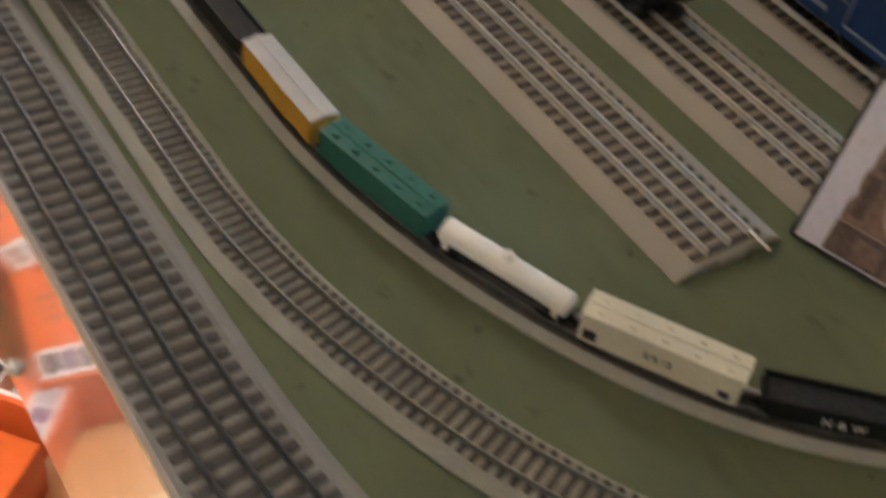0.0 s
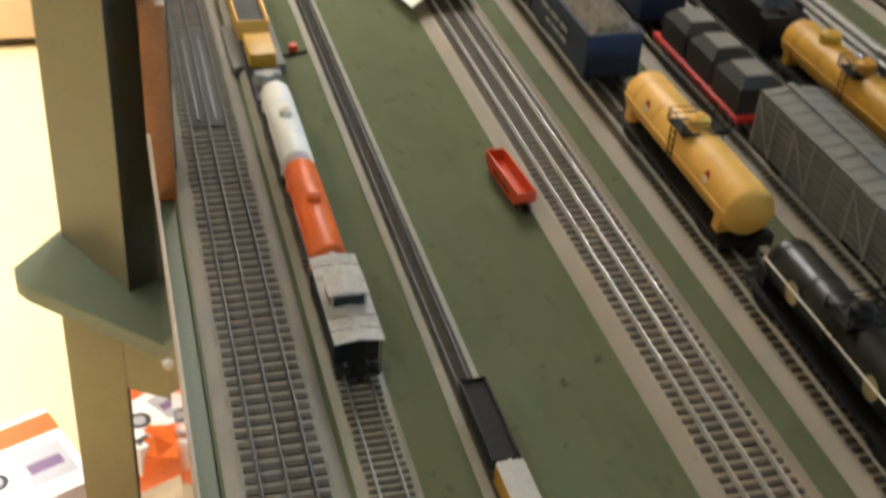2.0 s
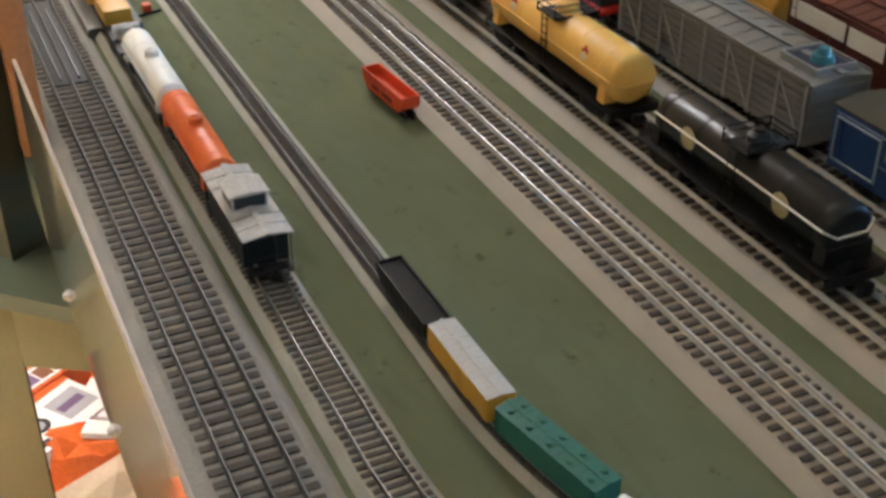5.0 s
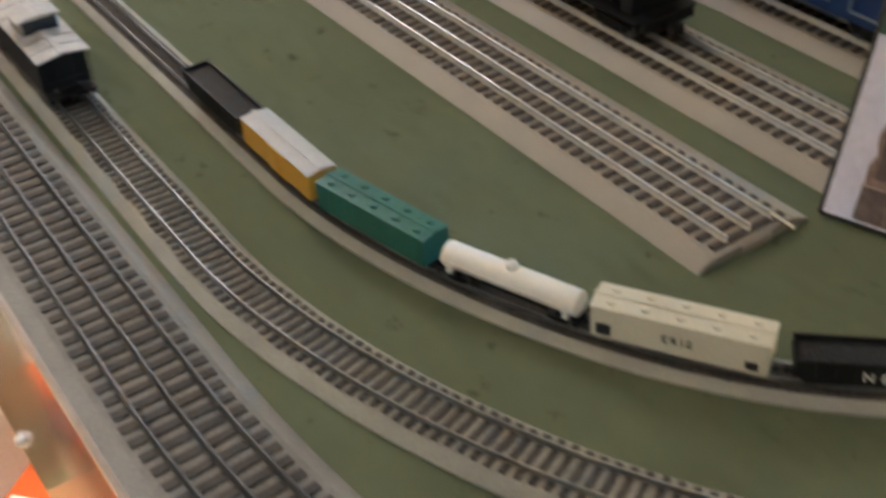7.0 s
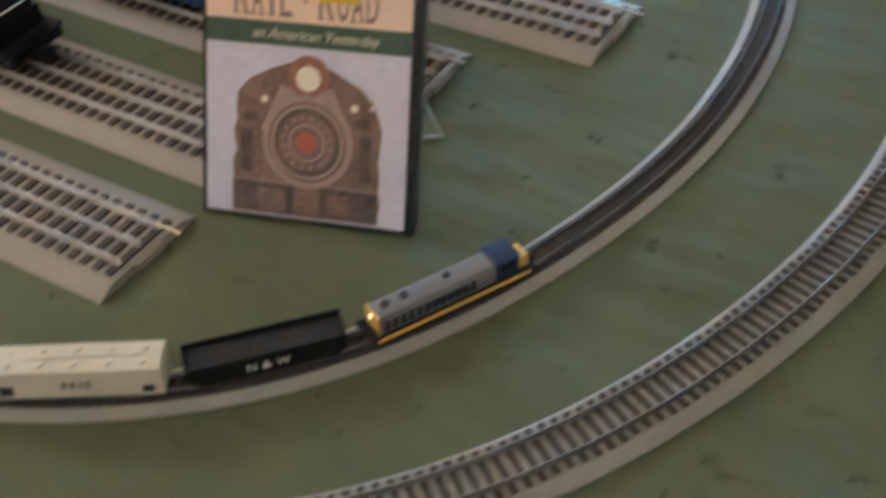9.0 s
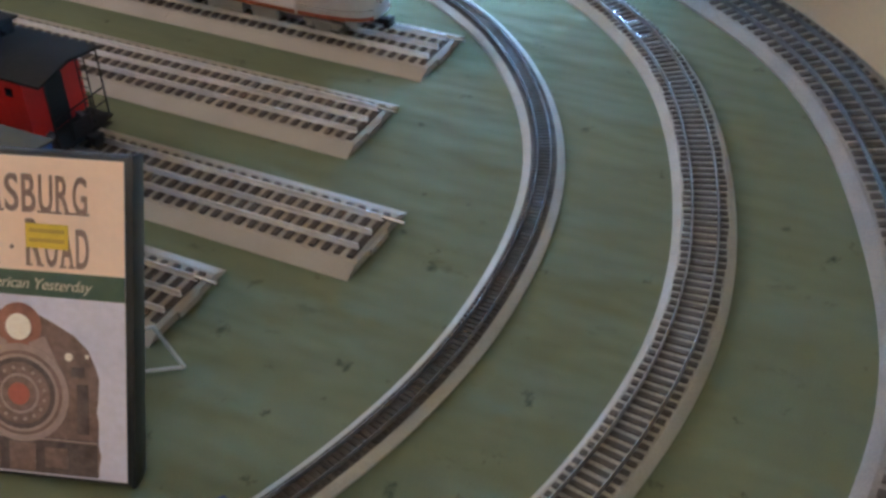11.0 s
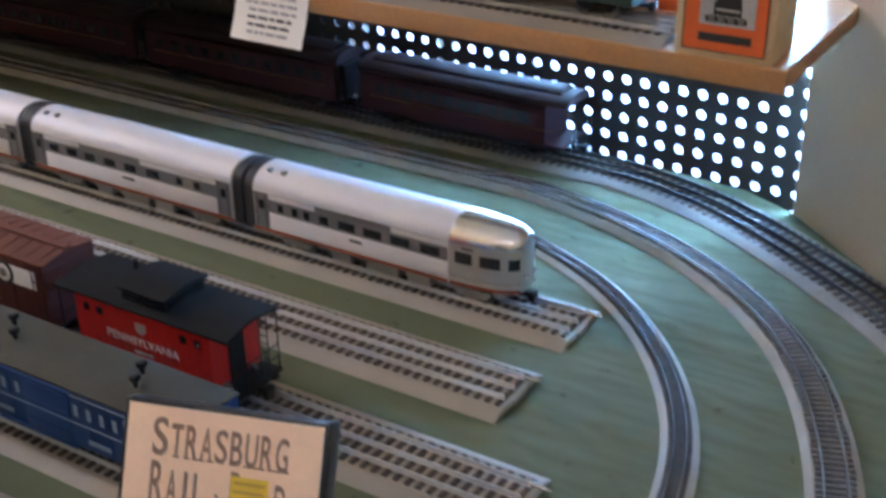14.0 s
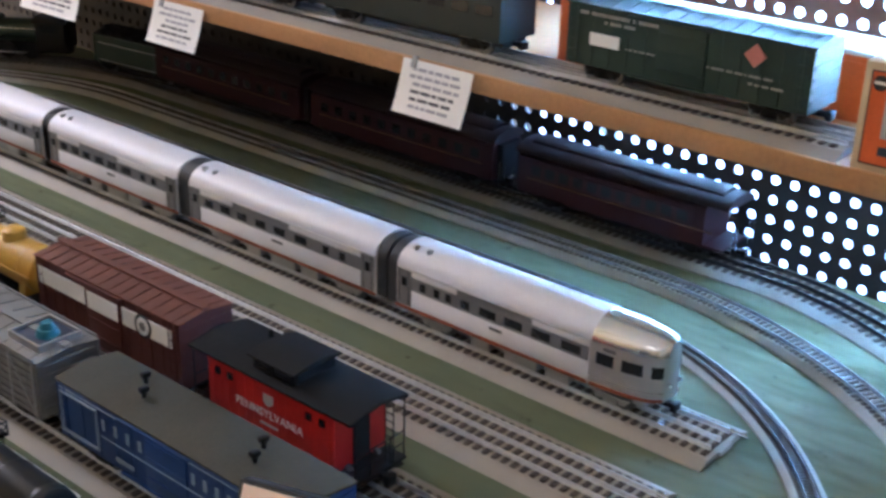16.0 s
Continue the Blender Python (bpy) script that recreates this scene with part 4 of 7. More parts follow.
        def curved(b, a0, a1, za, zb, out):
            pts = []
            for i in range(5):
                a = a0 + (a1 - a0) * i / 4
                k = tail_ring(a)[0]
                pts.append((w * k * 1.004 + out, aft - tail * math.sin(a) - out))
            for sx in (-1, 1):
                bmloft(b, [[(sx * x, y, za), (sx * x, y, zb), (sx * (x - 0.001), y + 0.0006, zb), (sx * (x - 0.001), y + 0.0006, za)] for x, y in pts])
        for s0, s1 in ((0.08, 0.34), (0.45, 0.74), (0.84, 0.965)):
            part("rear_window", mk(lambda b: curved(b, math.asin(s0), math.asin(s1), 0.0440, 0.0560, 0.0005)), GLASS_D, car, "dark rear window")
        part("rear_stripe", mk(lambda b: curved(b, 0.0, math.asin(0.97), 0.0190, 0.0226, 0.0008)), STRIPE, car, "red-brown stripe round the tail")
        part("rear_bead", mk(lambda b: curved(b, 0.0, math.asin(0.97), 0.0285, 0.0294, 0.0006)), CHROME, car, "bright bead round the tail")
        part("tail_sign", mk(lambda b: curved(b, math.asin(0.18), math.asin(0.36), 0.0590, 0.0625, 0.0006)), BAND, car, "small grey plate")
        part("end_lamp", mk(lambda b: [bmcyl(b, (sx * 0.009, -h + 0.0005, 0.036), (sx * 0.009, -h - 0.0035, 0.036), 0.0022, n=10) for sx in (-1, 1)]), CHROME, car)
    for y in ([h] if observation else [h, -h]):
        d = 1 if y > 0 else -1
        part("diaphragm", mk(lambda b: bmprism(b, arch(w * 0.95, z0 + 0.001, z1, crown * 0.95, 10), *sorted((y - d * 0.001, y + d * 0.0115)))), mat("dusty_black_rubber", (0.030, 0.030, 0.032), 0.6, 0, 0.2, 60, 0.1, 400), car, "black vestibule diaphragm")
    boxpart("underframe", (-0.020, 0.020, -h * 0.90, h * 0.96, 0.0105, z0), SILVER_D, car)
    part("equipment_box", mk(lambda b: [bmb(b, -0.026, 0.026, y - q, y + q, 0.0045, 0.0185, 0.001) for y, q in ((-h * 0.30, 0.014), (-h * 0.02, 0.020), (h * 0.30, 0.012))]), SILVER_D, car, "silver underfloor box")
    for sy in (-1, 1):
        truck(car, sy * h * 0.68, "o", SILVER_D)
    couplers(car, h - 0.004, "o")
    return car


def caboose(m, length, label, sc="o", body=None, roof=None, words=False):
    f = SC[sc][0] / 0.0371
    body, roof = body or RED, roof or mat("matt_black_roof", (0.009, 0.009, 0.009), 0.62, 0, 0.3, 40, 0.15, 400, spec=0.12)
    car = thing("caboose", label, "caboose", m)
    h, w, z0, z1 = length / 2, SC[sc][3], 0.017 * f, 0.072 * f
    bh = h - 0.024 * f
    ch = 0.0155 * f if sc == "o" else 0.0260 * f
    part("body", mk(lambda b: bmb(b, -w, w, -bh, bh, z0, z1)), body, car)
    part("side_rib", mk(lambda b: [bmb(b, *sorted((sx * w, sx * (w + 0.0004 * f))), y - 0.0006 * f, y + 0.0006 * f, z0, z1) for sx in (-1, 1) for y in [-bh + 0.008 * f + i * (2 * bh - 0.016 * f) / 14 for i in range(15)]]), body, car)
    part("roof", mk(lambda b: bmprism(b, [(-w - 0.004 * f, z1 + 0.0003), (-w - 0.004 * f, z1 + 0.0024 * f), (0, z1 + 0.0085 * f), (w + 0.004 * f, z1 + 0.0024 * f), (w + 0.004 * f, z1 + 0.0003), (0, z1 + 0.0055 * f)], -h + 0.002 * f, h - 0.002 * f)), roof, car)
    cup = part("cupola", mk(lambda b: bmb(b, -w * 0.80, w * 0.80, -0.026 * f, 0.026 * f, z1 + 0.002 * f, z1 + ch, 0.001 * f)), roof, car, "dark cupola")
    part("cupola_roof", mk(lambda b: bmprism(b, [(-w * 0.92, z1 + ch + 0.0002 * f), (-w * 0.92, z1 + ch + 0.0015 * f), (-w * 0.45, z1 + ch + 0.0045 * f), (0, z1 + ch + 0.0057 * f), (w * 0.45, z1 + ch + 0.0045 * f), (w * 0.92, z1 + ch + 0.0015 * f), (w * 0.92, z1 + ch + 0.0002 * f)], -0.029 * f, 0.029 * f)), roof, cup)
    for sx in (-1, 1):
        for y in (-0.0125 * f, 0.0125 * f):
            boxpart("cupola_window", (*sorted((sx * w * 0.80, sx * (w * 0.80 + 0.0008 * f))), y - 0.010 * f, y + 0.010 * f, z1 + 0.0065 * f, z1 + ch - 0.0020 * f), GLASS_D, cup)
        for y in (-bh * 0.82, -bh * 0.62, bh * 0.62, bh * 0.82):
            boxpart("window", (*sorted((sx * w, sx * (w + 0.0010 * f))), y - 0.0034 * f, y + 0.0034 * f, z1 - 0.0155 * f, z1 - 0.0085 * f), GLASS_D, car, "small dark window")
    if sc == "h":
        for y0, y1 in ((-h, -0.036 * f), (0.030 * f, h)):
            boxpart("roof_walk", (-0.005 * f, 0.005 * f, y0, y1, z1 + 0.0086 * f, z1 + 0.0098 * f), roof, car)
        for y in (-h * 0.72, -h * 0.45, h * 0.45, h * 0.72):
            part("roof_seam", mk(lambda b: bmprism(b, [(-w - 0.0042 * f, z1 + 0.0024 * f), (0, z1 + 0.0085 * f), (w + 0.0042 * f, z1 + 0.0024 * f), (w + 0.0042 * f, z1 + 0.0032 * f), (0, z1 + 0.0093 * f), (-w - 0.0042 * f, z1 + 0.0032 * f)], y - 0.0010 * f, y + 0.0010 * f)), GREY, car, "darker roof seam")
    for sy in (-1, 1):
        boxpart("cupola_window", (-w * 0.70, w * 0.70, *sorted((sy * 0.0262 * f, sy * 0.0272 * f)), z1 + 0.0060 * f, z1 + ch - 0.0012 * f), GLASS_D, cup)
    part("smoke_jack", mk(lambda b: bmcyl(b, (0.014 * f, 0.045 * f, z1 + 0.003 * f), (0.014 * f, 0.045 * f, z1 + 0.018 * f), 0.0022 * f, n=10)), roof, car)
    for sy in (-1, 1):
        boxpart("platform", (-w, w, *sorted((sy * bh, sy * h)), z0 - 0.003 * f, z0 - 0.001 * f), BLACK, car)

        def railing(b):
            for zz in (z0 + 0.012 * f, z0 + 0.024 * f):
                bmrod(b, [(-w * 0.95, sy * (h - 0.002 * f), zz), (w * 0.95, sy * (h - 0.002 * f), zz)], 0.0007 * f, 5)
            for x in (-0.95, -0.4, 0.4, 0.95):
                bmrod(b, [(x * w, sy * (h - 0.002 * f), z0 - 0.002 * f), (x * w, sy * (h - 0.002 * f), z1 + (0.001 * f if abs(x) > 0.9 else -0.030 * f))], 0.0008 * f, 5)
            ladder(b, 0.010 * f, sy * (h - 0.001 * f), z0, z1 + 0.006 * f, 0.0045 * f, 0.0006 * f, 8)
        part("railing", mk(railing), BLACK, car, "thin black end railing")
        boxpart("end_door", (-0.010 * f, 0.010 * f, *sorted((sy * bh, sy * (bh + 0.0008 * f))), z0 + 0.001 * f, z1 - 0.012 * f), BLACK, car)
        part("step", mk(lambda b: [bmb(b, *sorted((sx * (w - 0.009 * f), sx * w)), *sorted((sy * (h - 0.020 * f), sy * (h - 0.003 * f))), z, z + 0.0012 * f) for sx in (-1, 1) for z in (0.006 * f, 0.011 * f)]), BLACK, car)
    boxpart("underframe", (-w * 0.6, w * 0.6, -h, h, 0.0115 * f, z0 - 0.003 * f), BLACK, car)
    if words:
        text_part("lettering", "PENNSYLVANIA", 0.0115, WHITE, car, SIDE(-w - 0.0009, 0.0, z0 + 0.024), 1.05)
        boxpart("number_bar", (-w - 0.0011, -w - 0.0006, -0.011, 0.011, z0 + 0.0125, z0 + 0.0148), LGREY, car, "white painted bar")
        part("emblem", mk(lambda b: bmloft(b, [[(x, -0.006, z0 + 0.044), (x, 0.006, z0 + 0.044), (x, 0.006, z0 + 0.036), (x, 0, z0 + 0.032), (x, -0.006, z0 + 0.036)] for x in (-w - 0.0012, -w - 0.0006)])), LGREY, car, "pale shield emblem")
    for sy in (-1, 1):
        truck(car, sy * h * 0.62, sc)
    couplers(car, h, sc)
    return car


def tender(m, length, body, load, label, sc="o", height=0.058, panel=None, bunker=False):
    f = SC[sc][0] / 0.0371
    car = thing("tender", label, "tender", m)
    h, w, z0, z1 = length / 2, SC[sc][3] * 0.97, 0.017 * f, height * f
    part("body", mk(lambda b: (bmb(b, -w, w, -h, h, z0, z1, 0.0015 * f))), body, car)
    part("coal", mk(lambda b: bumpy(b, -w * 0.86, w * 0.86, -h * 0.75, h * 0.92, z1 + 0.0004, 0.014 * f, 16, 24, 5)), load, car, "heaped load", smooth=80)
    part("coping", mk(lambda b: [bmb(b, *sorted((s * w * 0.88, s * w)), -h * 0.8, h * 0.97, z1, z1 + 0.006 * f) for s in (-1, 1)] + [bmb(b, -w, w, h * 0.93, h * 0.98, z1, z1 + 0.006 * f)]), body, car)
    part("hatch", mk(lambda b: bmcyl(b, (0, -h * 0.86, z1), (0, -h * 0.86, z1 + 0.005 * f), 0.006 * f, n=12)), body, car)
    boxpart("deck", (-w * 1.02, w * 1.02, -h * 1.02, h * 1.02, 0.012 * f, z0), BLACK, car)
    if bunker:
        boxpart("coal_bunker", (-w * 0.72, w * 0.72, -h * 0.02, h * 0.80, z1 + 0.001 * f, z1 + 0.026 * f), body, car, "raised black bunker", 0.003 * f)
    if panel:
        for sx in (-1, 1):
            boxpart("side_panel", (*sorted((sx * w, sx * (w + 0.0010 * f))), -h * 0.45, h * 0.45, z0 + 0.010 * f, z1 - 0.012 * f), panel, car, "coloured side panel", 0.0004 * f)
    for sy in (-1, 1):
        truck(car, sy * h * 0.6, sc)
    couplers(car, h, sc)
    return car


def steam_loco(m, length, label, boiler=None, cab=None, cab_roof=None, sc="o", radius=0.0185, stack=1.0, drivers=4, trim=None, cab_share=0.20, crown=0.37):
    f = SC[sc][0] / 0.0371
    boiler, cab, cab_roof = boiler or BLACK, cab or BLACK, cab_roof or BLACK
    car = thing("steam_locomotive", label, "locomotive", m)
    h, zc, R = length / 2, (0.028 * f + radius), radius
    cabl = length * cab_share

    def barrel(b):
        seq = [(h * 0.98, 0.5), (h * 0.97, 0.92), (h * 0.93, 1.0), (h * 0.55, 1.0), (h * 0.53, 0.96), (-h * 0.1, 1.02), (-h + cabl, 1.08)]
        bmloft(b, [[(R * s * math.cos(2 * math.pi * i / 24), y, zc + R * s * math.sin(2 * math.pi * i / 24)) for i in range(24)] for y, s in seq])
    part("boiler", mk(barrel), boiler, car, smooth=50)
    part("smokestack", mk(lambda b: (bmcyl(b, (0, h * 0.76, zc + R * 0.9), (0, h * 0.76, zc + R * (1.25 + 0.3 * stack)), R * 0.25, R * (0.25 + 0.18 * (stack - 1)), 16))), BLACK, car)
    for y, r in ((h * 0.35, 0.36), (-h * 0.05, 0.34)):
        part("dome", mk(lambda b: (bmcyl(b, (0, y, zc + R * 0.85), (0, y, zc + R * 1.25), R * r, R * r * 0.95, 16), bmcyl(b, (0, y, zc + R * 1.25), (0, y, zc + R * 1.40), R * r * 0.95, R * r * 0.5, 16))), trim or boiler, car)
    part("headlight", mk(lambda b: bmcyl(b, (0, h * 0.88, zc + R * 1.12), (0, h * 1.0, zc + R * 1.12), R * 0.2, n=12)), trim or CHROME, car)
    cabm = part("cab", mk(lambda b: bmb(b, -R * 1.45, R * 1.45, -h, -h + cabl, 0.018 * f, zc + R * 1.05, 0.001 * f)), cab, car)
    part("cab_roof", mk(lambda b: bmprism(b, [(-R * 1.6, zc + R * 1.05), (-R * 1.6, zc + R * 1.12), (-R * 0.8, zc + R * (1.05 + crown)), (R * 0.8, zc + R * (1.05 + crown)), (R * 1.6, zc + R * 1.12), (R * 1.6, zc + R * 1.05)], -h - 0.006 * f, -h + cabl + 0.004 * f)), cab_roof, cabm)
    for sx in (-1, 1):
        boxpart("cab_window", (*sorted((sx * R * 1.45, sx * (R * 1.45 + 0.0008 * f))), -h + cabl * 0.25, -h + cabl * 0.8, zc + R * 0.2, zc + R * 0.85), GLASS_D, cabm)
        boxpart("running_board", (*sorted((sx * R * 0.6, sx * R * 1.4)), -h + cabl, h * 0.85, zc - R * 0.55, zc - R * 0.45), trim or boiler, car)
        part("cylinder", mk(lambda b: bmcyl(b, (sx * R * 1.15, h * 0.62, 0.017 * f), (sx * R * 1.15, h * 0.90, 0.017 * f), 0.0075 * f, n=14)), boiler, car)
        boxpart("side_rod", (*sorted((sx * (SC[sc][0] / 2 + 0.004 * f), sx * (SC[sc][0] / 2 + 0.006 * f))), -h * 0.45, h * 0.55, 0.011 * f, 0.014 * f), CHROME, car, "steel side rod")
        for i in range(drivers):
            y = -h * 0.5 + i * h * 0.95 / max(drivers - 1, 1)
            part("driving_wheel", mk(lambda b: bmcyl(b, (sx * SC[sc][0] / 2, y, 0.0145 * f), (sx * (SC[sc][0] / 2 + 0.003 * f), y, 0.0145 * f), 0.0145 * f, n=20)), BLACK, car)
    boxpart("main_frame", (-R * 0.5, R * 0.5, -h, h * 0.95, 0.010 * f, zc - R * 0.7), BLACK, car)
    part("pilot", mk(lambda b: bmloft(b, [[(-R * 1.2, h * 0.92, 0.003 * f), (R * 1.2, h * 0.92, 0.003 * f), (R * 1.2, h * 0.92, 0.016 * f), (-R * 1.2, h * 0.92, 0.016 * f)], [(-R * 0.25, h * 1.08, 0.003 * f), (R * 0.25, h * 1.08, 0.003 * f), (R * 0.35, h * 1.0, 0.016 * f), (-R * 0.35, h * 1.0, 0.016 * f)]])), trim or BLACK, car, "slanted pilot")
    part("handrail", mk(lambda b: [bmrod(b, [(sx * R * 1.06, -h + cabl, zc + R * 0.35), (sx * R * 1.04, h * 0.9, zc + R * 0.35)], 0.0006 * f, 5) for sx in (-1, 1)]), CHROME, car, "bright handrail")
    truck(car, h * 0.74, sc)
    return car


def cab_diesel(m, length, label, sc, body, nose, stripe, roof):
    """A streamlined diesel with a rounded nose."""
    f = SC[sc][0] / 0.0371
    car = thing("diesel_locomotive", label, "locomotive", m)
    h, w, z0, z1, crown = length / 2, SC[sc][3], 0.012 * f, 0.058 * f, 0.017 * f
    nl = 0.062 * f
    base = arch(w, z0, z1, crown, 10)
    part("body", mk(lambda b: bmloft(b, [[(x, -h, z) for x, z in base], [(x, h - nl, z) for x, z in base]])), body, car, smooth=45)

    def nosef(b):
        rings = []
        for i in range(0, 10):
            u = i / 9
            y = h - nl + nl * u
            sx = (1 - u ** 2.6 * 0.62)
            drop = 0.0 if u < 0.18 else (u - 0.18) / 0.82
            rings.append([(x * sx, y - (0.004 * f * (z > z1) * u), z if z <= z1 * 0.7 else z1 * 0.7 + (z - z1 * 0.7) * (1 - 0.62 * min(drop * 1.6, 1) - 0.2 * u)) for x, z in base])
        bmloft(b, rings)
    part("nose", mk(nosef), nose, car, "rounded coloured nose", smooth=60)
    part("windshield", mk(lambda b: [bmloft(b, [[(sx * w * 0.16, h - nl * 0.80, z1 + crown * 0.75), (sx * w * 0.72, h - nl * 0.84, z1 + crown * 0.55), (sx * w * 0.72, h - nl * 0.70, z1 + crown * 0.05), (sx * w * 0.16, h - nl * 0.64, z1 + crown * 0.18)], [(sx * w * 0.16, h - nl * 0.76, z1 + crown * 0.85), (sx * w * 0.72, h - nl * 0.80, z1 + crown * 0.62), (sx * w * 0.72, h - nl * 0.66, z1 + crown * 0.12), (sx * w * 0.16, h - nl * 0.60, z1 + crown * 0.24)]]) for sx in (-1, 1)]), GLASS_D, car, "dark windshield")
    part("roof_panel", mk(lambda b: bmloft(b, [[(x * 1.01, y, z + 0.0006 * f) for x, z in base[2:-2]] + [(x * 0.97, y, z - 0.002 * f) for x, z in reversed(base[2:-2])] for y in (-h + 0.001 * f, h - nl * 1.02)])), roof, car, "dark roof", smooth=45)
    for sx in (-1, 1):
        boxpart("stripe", (*sorted((sx * (w + 0.0001), sx * (w + 0.0009 * f))), -h + 0.01 * f, h - nl * 0.9, z1 - 0.006 * f, z1 - 0.002 * f), stripe, car, "coloured side stripe")
        boxpart("sill_stripe", (*sorted((sx * (w + 0.0001), sx * (w + 0.0009 * f))), -h + 0.01 * f, h - nl * 0.9, z0 + 0.002 * f, z0 + 0.005 * f), stripe, car, "coloured sill stripe")
        part("grille", mk(lambda b: [bmb(b, *sorted((sx * w, sx * (w + 0.0012 * f))), y - 0.012 * f, y + 0.012 * f, z1 - 0.018 * f, z1 - 0.009 * f) for y in (-h * 0.55, -h * 0.15, h * 0.25)]), DGREY, car, "dark side grille")
    fan = part("roof_fan", mk(lambda b: [bmcyl(b, (0, y, z1 + crown * 0.95), (0, y, z1 + crown * 1.14), 0.0105 * f, n=18) for y in (-h * 0.78, -h * 0.58, -h * 0.38, -h * 0.18)]), DGREY, car, "round roof fans")
    part("exhaust", mk(lambda b: [bmb(b, -0.004 * f, 0.004 * f, y - 0.005 * f, y + 0.005 * f, z1 + crown * 0.95, z1 + crown * 1.2) for y in (h * 0.1, h * 0.28)]), DGREY, car)
    part("rear_panel", mk(lambda b: bmb(b, -w * 0.4, w * 0.4, -h - 0.0015 * f, -h + 0.0005 * f, z0 + 0.004 * f, z1)), BLACK, car, "black end door")
    part("headlight", mk(lambda b: bmcyl(b, (0, h - nl * 0.2, z1 * 0.80), (0, h + 0.001 * f, z1 * 0.80), 0.005 * f, n=14)), mat("lamp_glass", (0.9, 0.75, 0.45), 0.2), car, "round headlight")
    boxpart("underframe", (-w * 0.75, w * 0.75, -h * 0.98, h * 0.9, 0.006 * f, z0), BLACK, car)
    for sy in (-1, 1):
        truck(car, sy * h * 0.56, sc)
    couplers(car, h, sc)
    return car


def hood_diesel(m, length, label, sc="n"):
    f = SC[sc][0] / 0.0371
    car = thing("road_switcher", label, "locomotive", m)
    h, w = length / 2, SC[sc][3]
    boxpart("walkway", (-w, w, -h, h, 0.017 * f, 0.022 * f), BLACK, car)
    for sx in (-1, 1):
        boxpart("side_stripe", (*sorted((sx * w * 0.96, sx * (w + 0.0008 * f))), -h * 0.92, h * 0.92, 0.010 * f, 0.0205 * f), YELLOW, car, "yellow side sill", 0.0005 * f)
    hood = part("hood", mk(lambda b: bmprism(b, [(-w * 0.76, 0.022 * f), (-w * 0.76, 0.058 * f), (-w * 0.66, 0.0655 * f), (-w * 0.40, 0.070 * f), (w * 0.40, 0.070 * f), (w * 0.66, 0.0655 * f), (w * 0.76, 0.058 * f), (w * 0.76, 0.022 * f)], -h * 0.86, h * 0.52)), GREY, car, "grey long hood")
    part("hood_door", mk(lambda b: [bmb(b, *sorted((sx * w * 0.76, sx * (w * 0.76 + 0.0008 * f))), y - 0.006 * f, y + 0.006 * f, 0.026 * f, 0.052 * f) for sx in (-1, 1) for y in [-h * 0.78 + i * 0.018 * f for i in range(int(h * 1.2 / (0.018 * f)))]]), DGREY, hood, "dark grey hood doors")
    cabp = part("cab", mk(lambda b: (bmb(b, -w * 0.92, w * 0.92, h * 0.52, h * 0.78, 0.022 * f, 0.068 * f), bmprism(b, [(-w * 0.96, 0.0682 * f), (-w * 0.6, 0.074 * f), (w * 0.6, 0.074 * f), (w * 0.96, 0.0682 * f)], h * 0.50, h * 0.80))), NAVY, car, "dark blue cab")
    for sx in (-1, 1):
        boxpart("cab_window", (*sorted((sx * w * 0.92, sx * (w * 0.92 + 0.0010 * f))), h * 0.56, h * 0.74, 0.050 * f, 0.064 * f), GLASS_D, cabp)
        boxpart("logo_bar", (*sorted((sx * (w * 0.76 + 0.0009 * f), sx * (w * 0.76 + 0.0016 * f))), -h * 0.30, h * 0.18, 0.036 * f, 0.050 * f), NAVY, hood, "dark lettering shape")
    boxpart("nose", (-w * 0.60, w * 0.60, h * 0.78, h * 0.94, 0.022 * f, 0.050 * f), YELLOW, car, "yellow front", 0.001 * f)
    boxpart("windshield", (-w * 0.7, w * 0.7, h * 0.78, h * 0.785, 0.052 * f, 0.064 * f), GLASS_D, cabp)
    boxpart("rear_face", (-w * 0.76, w * 0.76, -h * 0.885, -h * 0.86, 0.022 * f, 0.066 * f), YELLOW, car, "yellow rear face", 0.001 * f)
    part("headlight", mk(lambda b: bmcyl(b, (0, -h * 0.885, 0.056 * f), (0, -h * 0.90, 0.056 * f), 0.004 * f, n=12)), mat("lit_lamp", (1.0, 0.75, 0.35), 0.3, emit=3.0), car, "small lit headlight")
    part("roof_fan", mk(lambda b: [bmcyl(b, (0, y, 0.070 * f), (0, y, 0.0730 * f), 0.010 * f, n=16) for y in (-h * 0.72, -h * 0.5)] + [bmb(b, -0.005 * f, 0.005 * f, -0.006 * f, 0.006 * f, 0.070 * f, 0.077 * f)]), DGREY, hood)
    part("handrail", mk(lambda b: [bmrod(b, [(sx * w, -h * 0.95, 0.044 * f), (sx * w, h * 0.5, 0.044 * f)], 0.0006 * f, 5) for sx in (-1, 1)] + [bmrod(b, [(sx * w, y, 0.022 * f), (sx * w, y, 0.044 * f)], 0.0006 * f, 5) for sx in (-1, 1) for y in (-h * 0.95, -h * 0.5, 0, h * 0.48)]), BLACK, car, "thin handrails")
    boxpart("fuel_tank", (-w * 0.8, w * 0.8, -h * 0.22, h * 0.22, 0.004 * f, 0.017 * f), BLACK, car, "", 0.001 * f)
    for sy in (-1, 1):
        truck(car, sy * h * 0.60, sc)
    couplers(car, h, sc)
    return car
# ---- trains on the sidings ----
def on_siding(k, y, back=False):
    return Matrix.Translation((CXS[k], y, ZO)) @ Matrix.Rotation(math.pi if back else 0, 4, "Z")


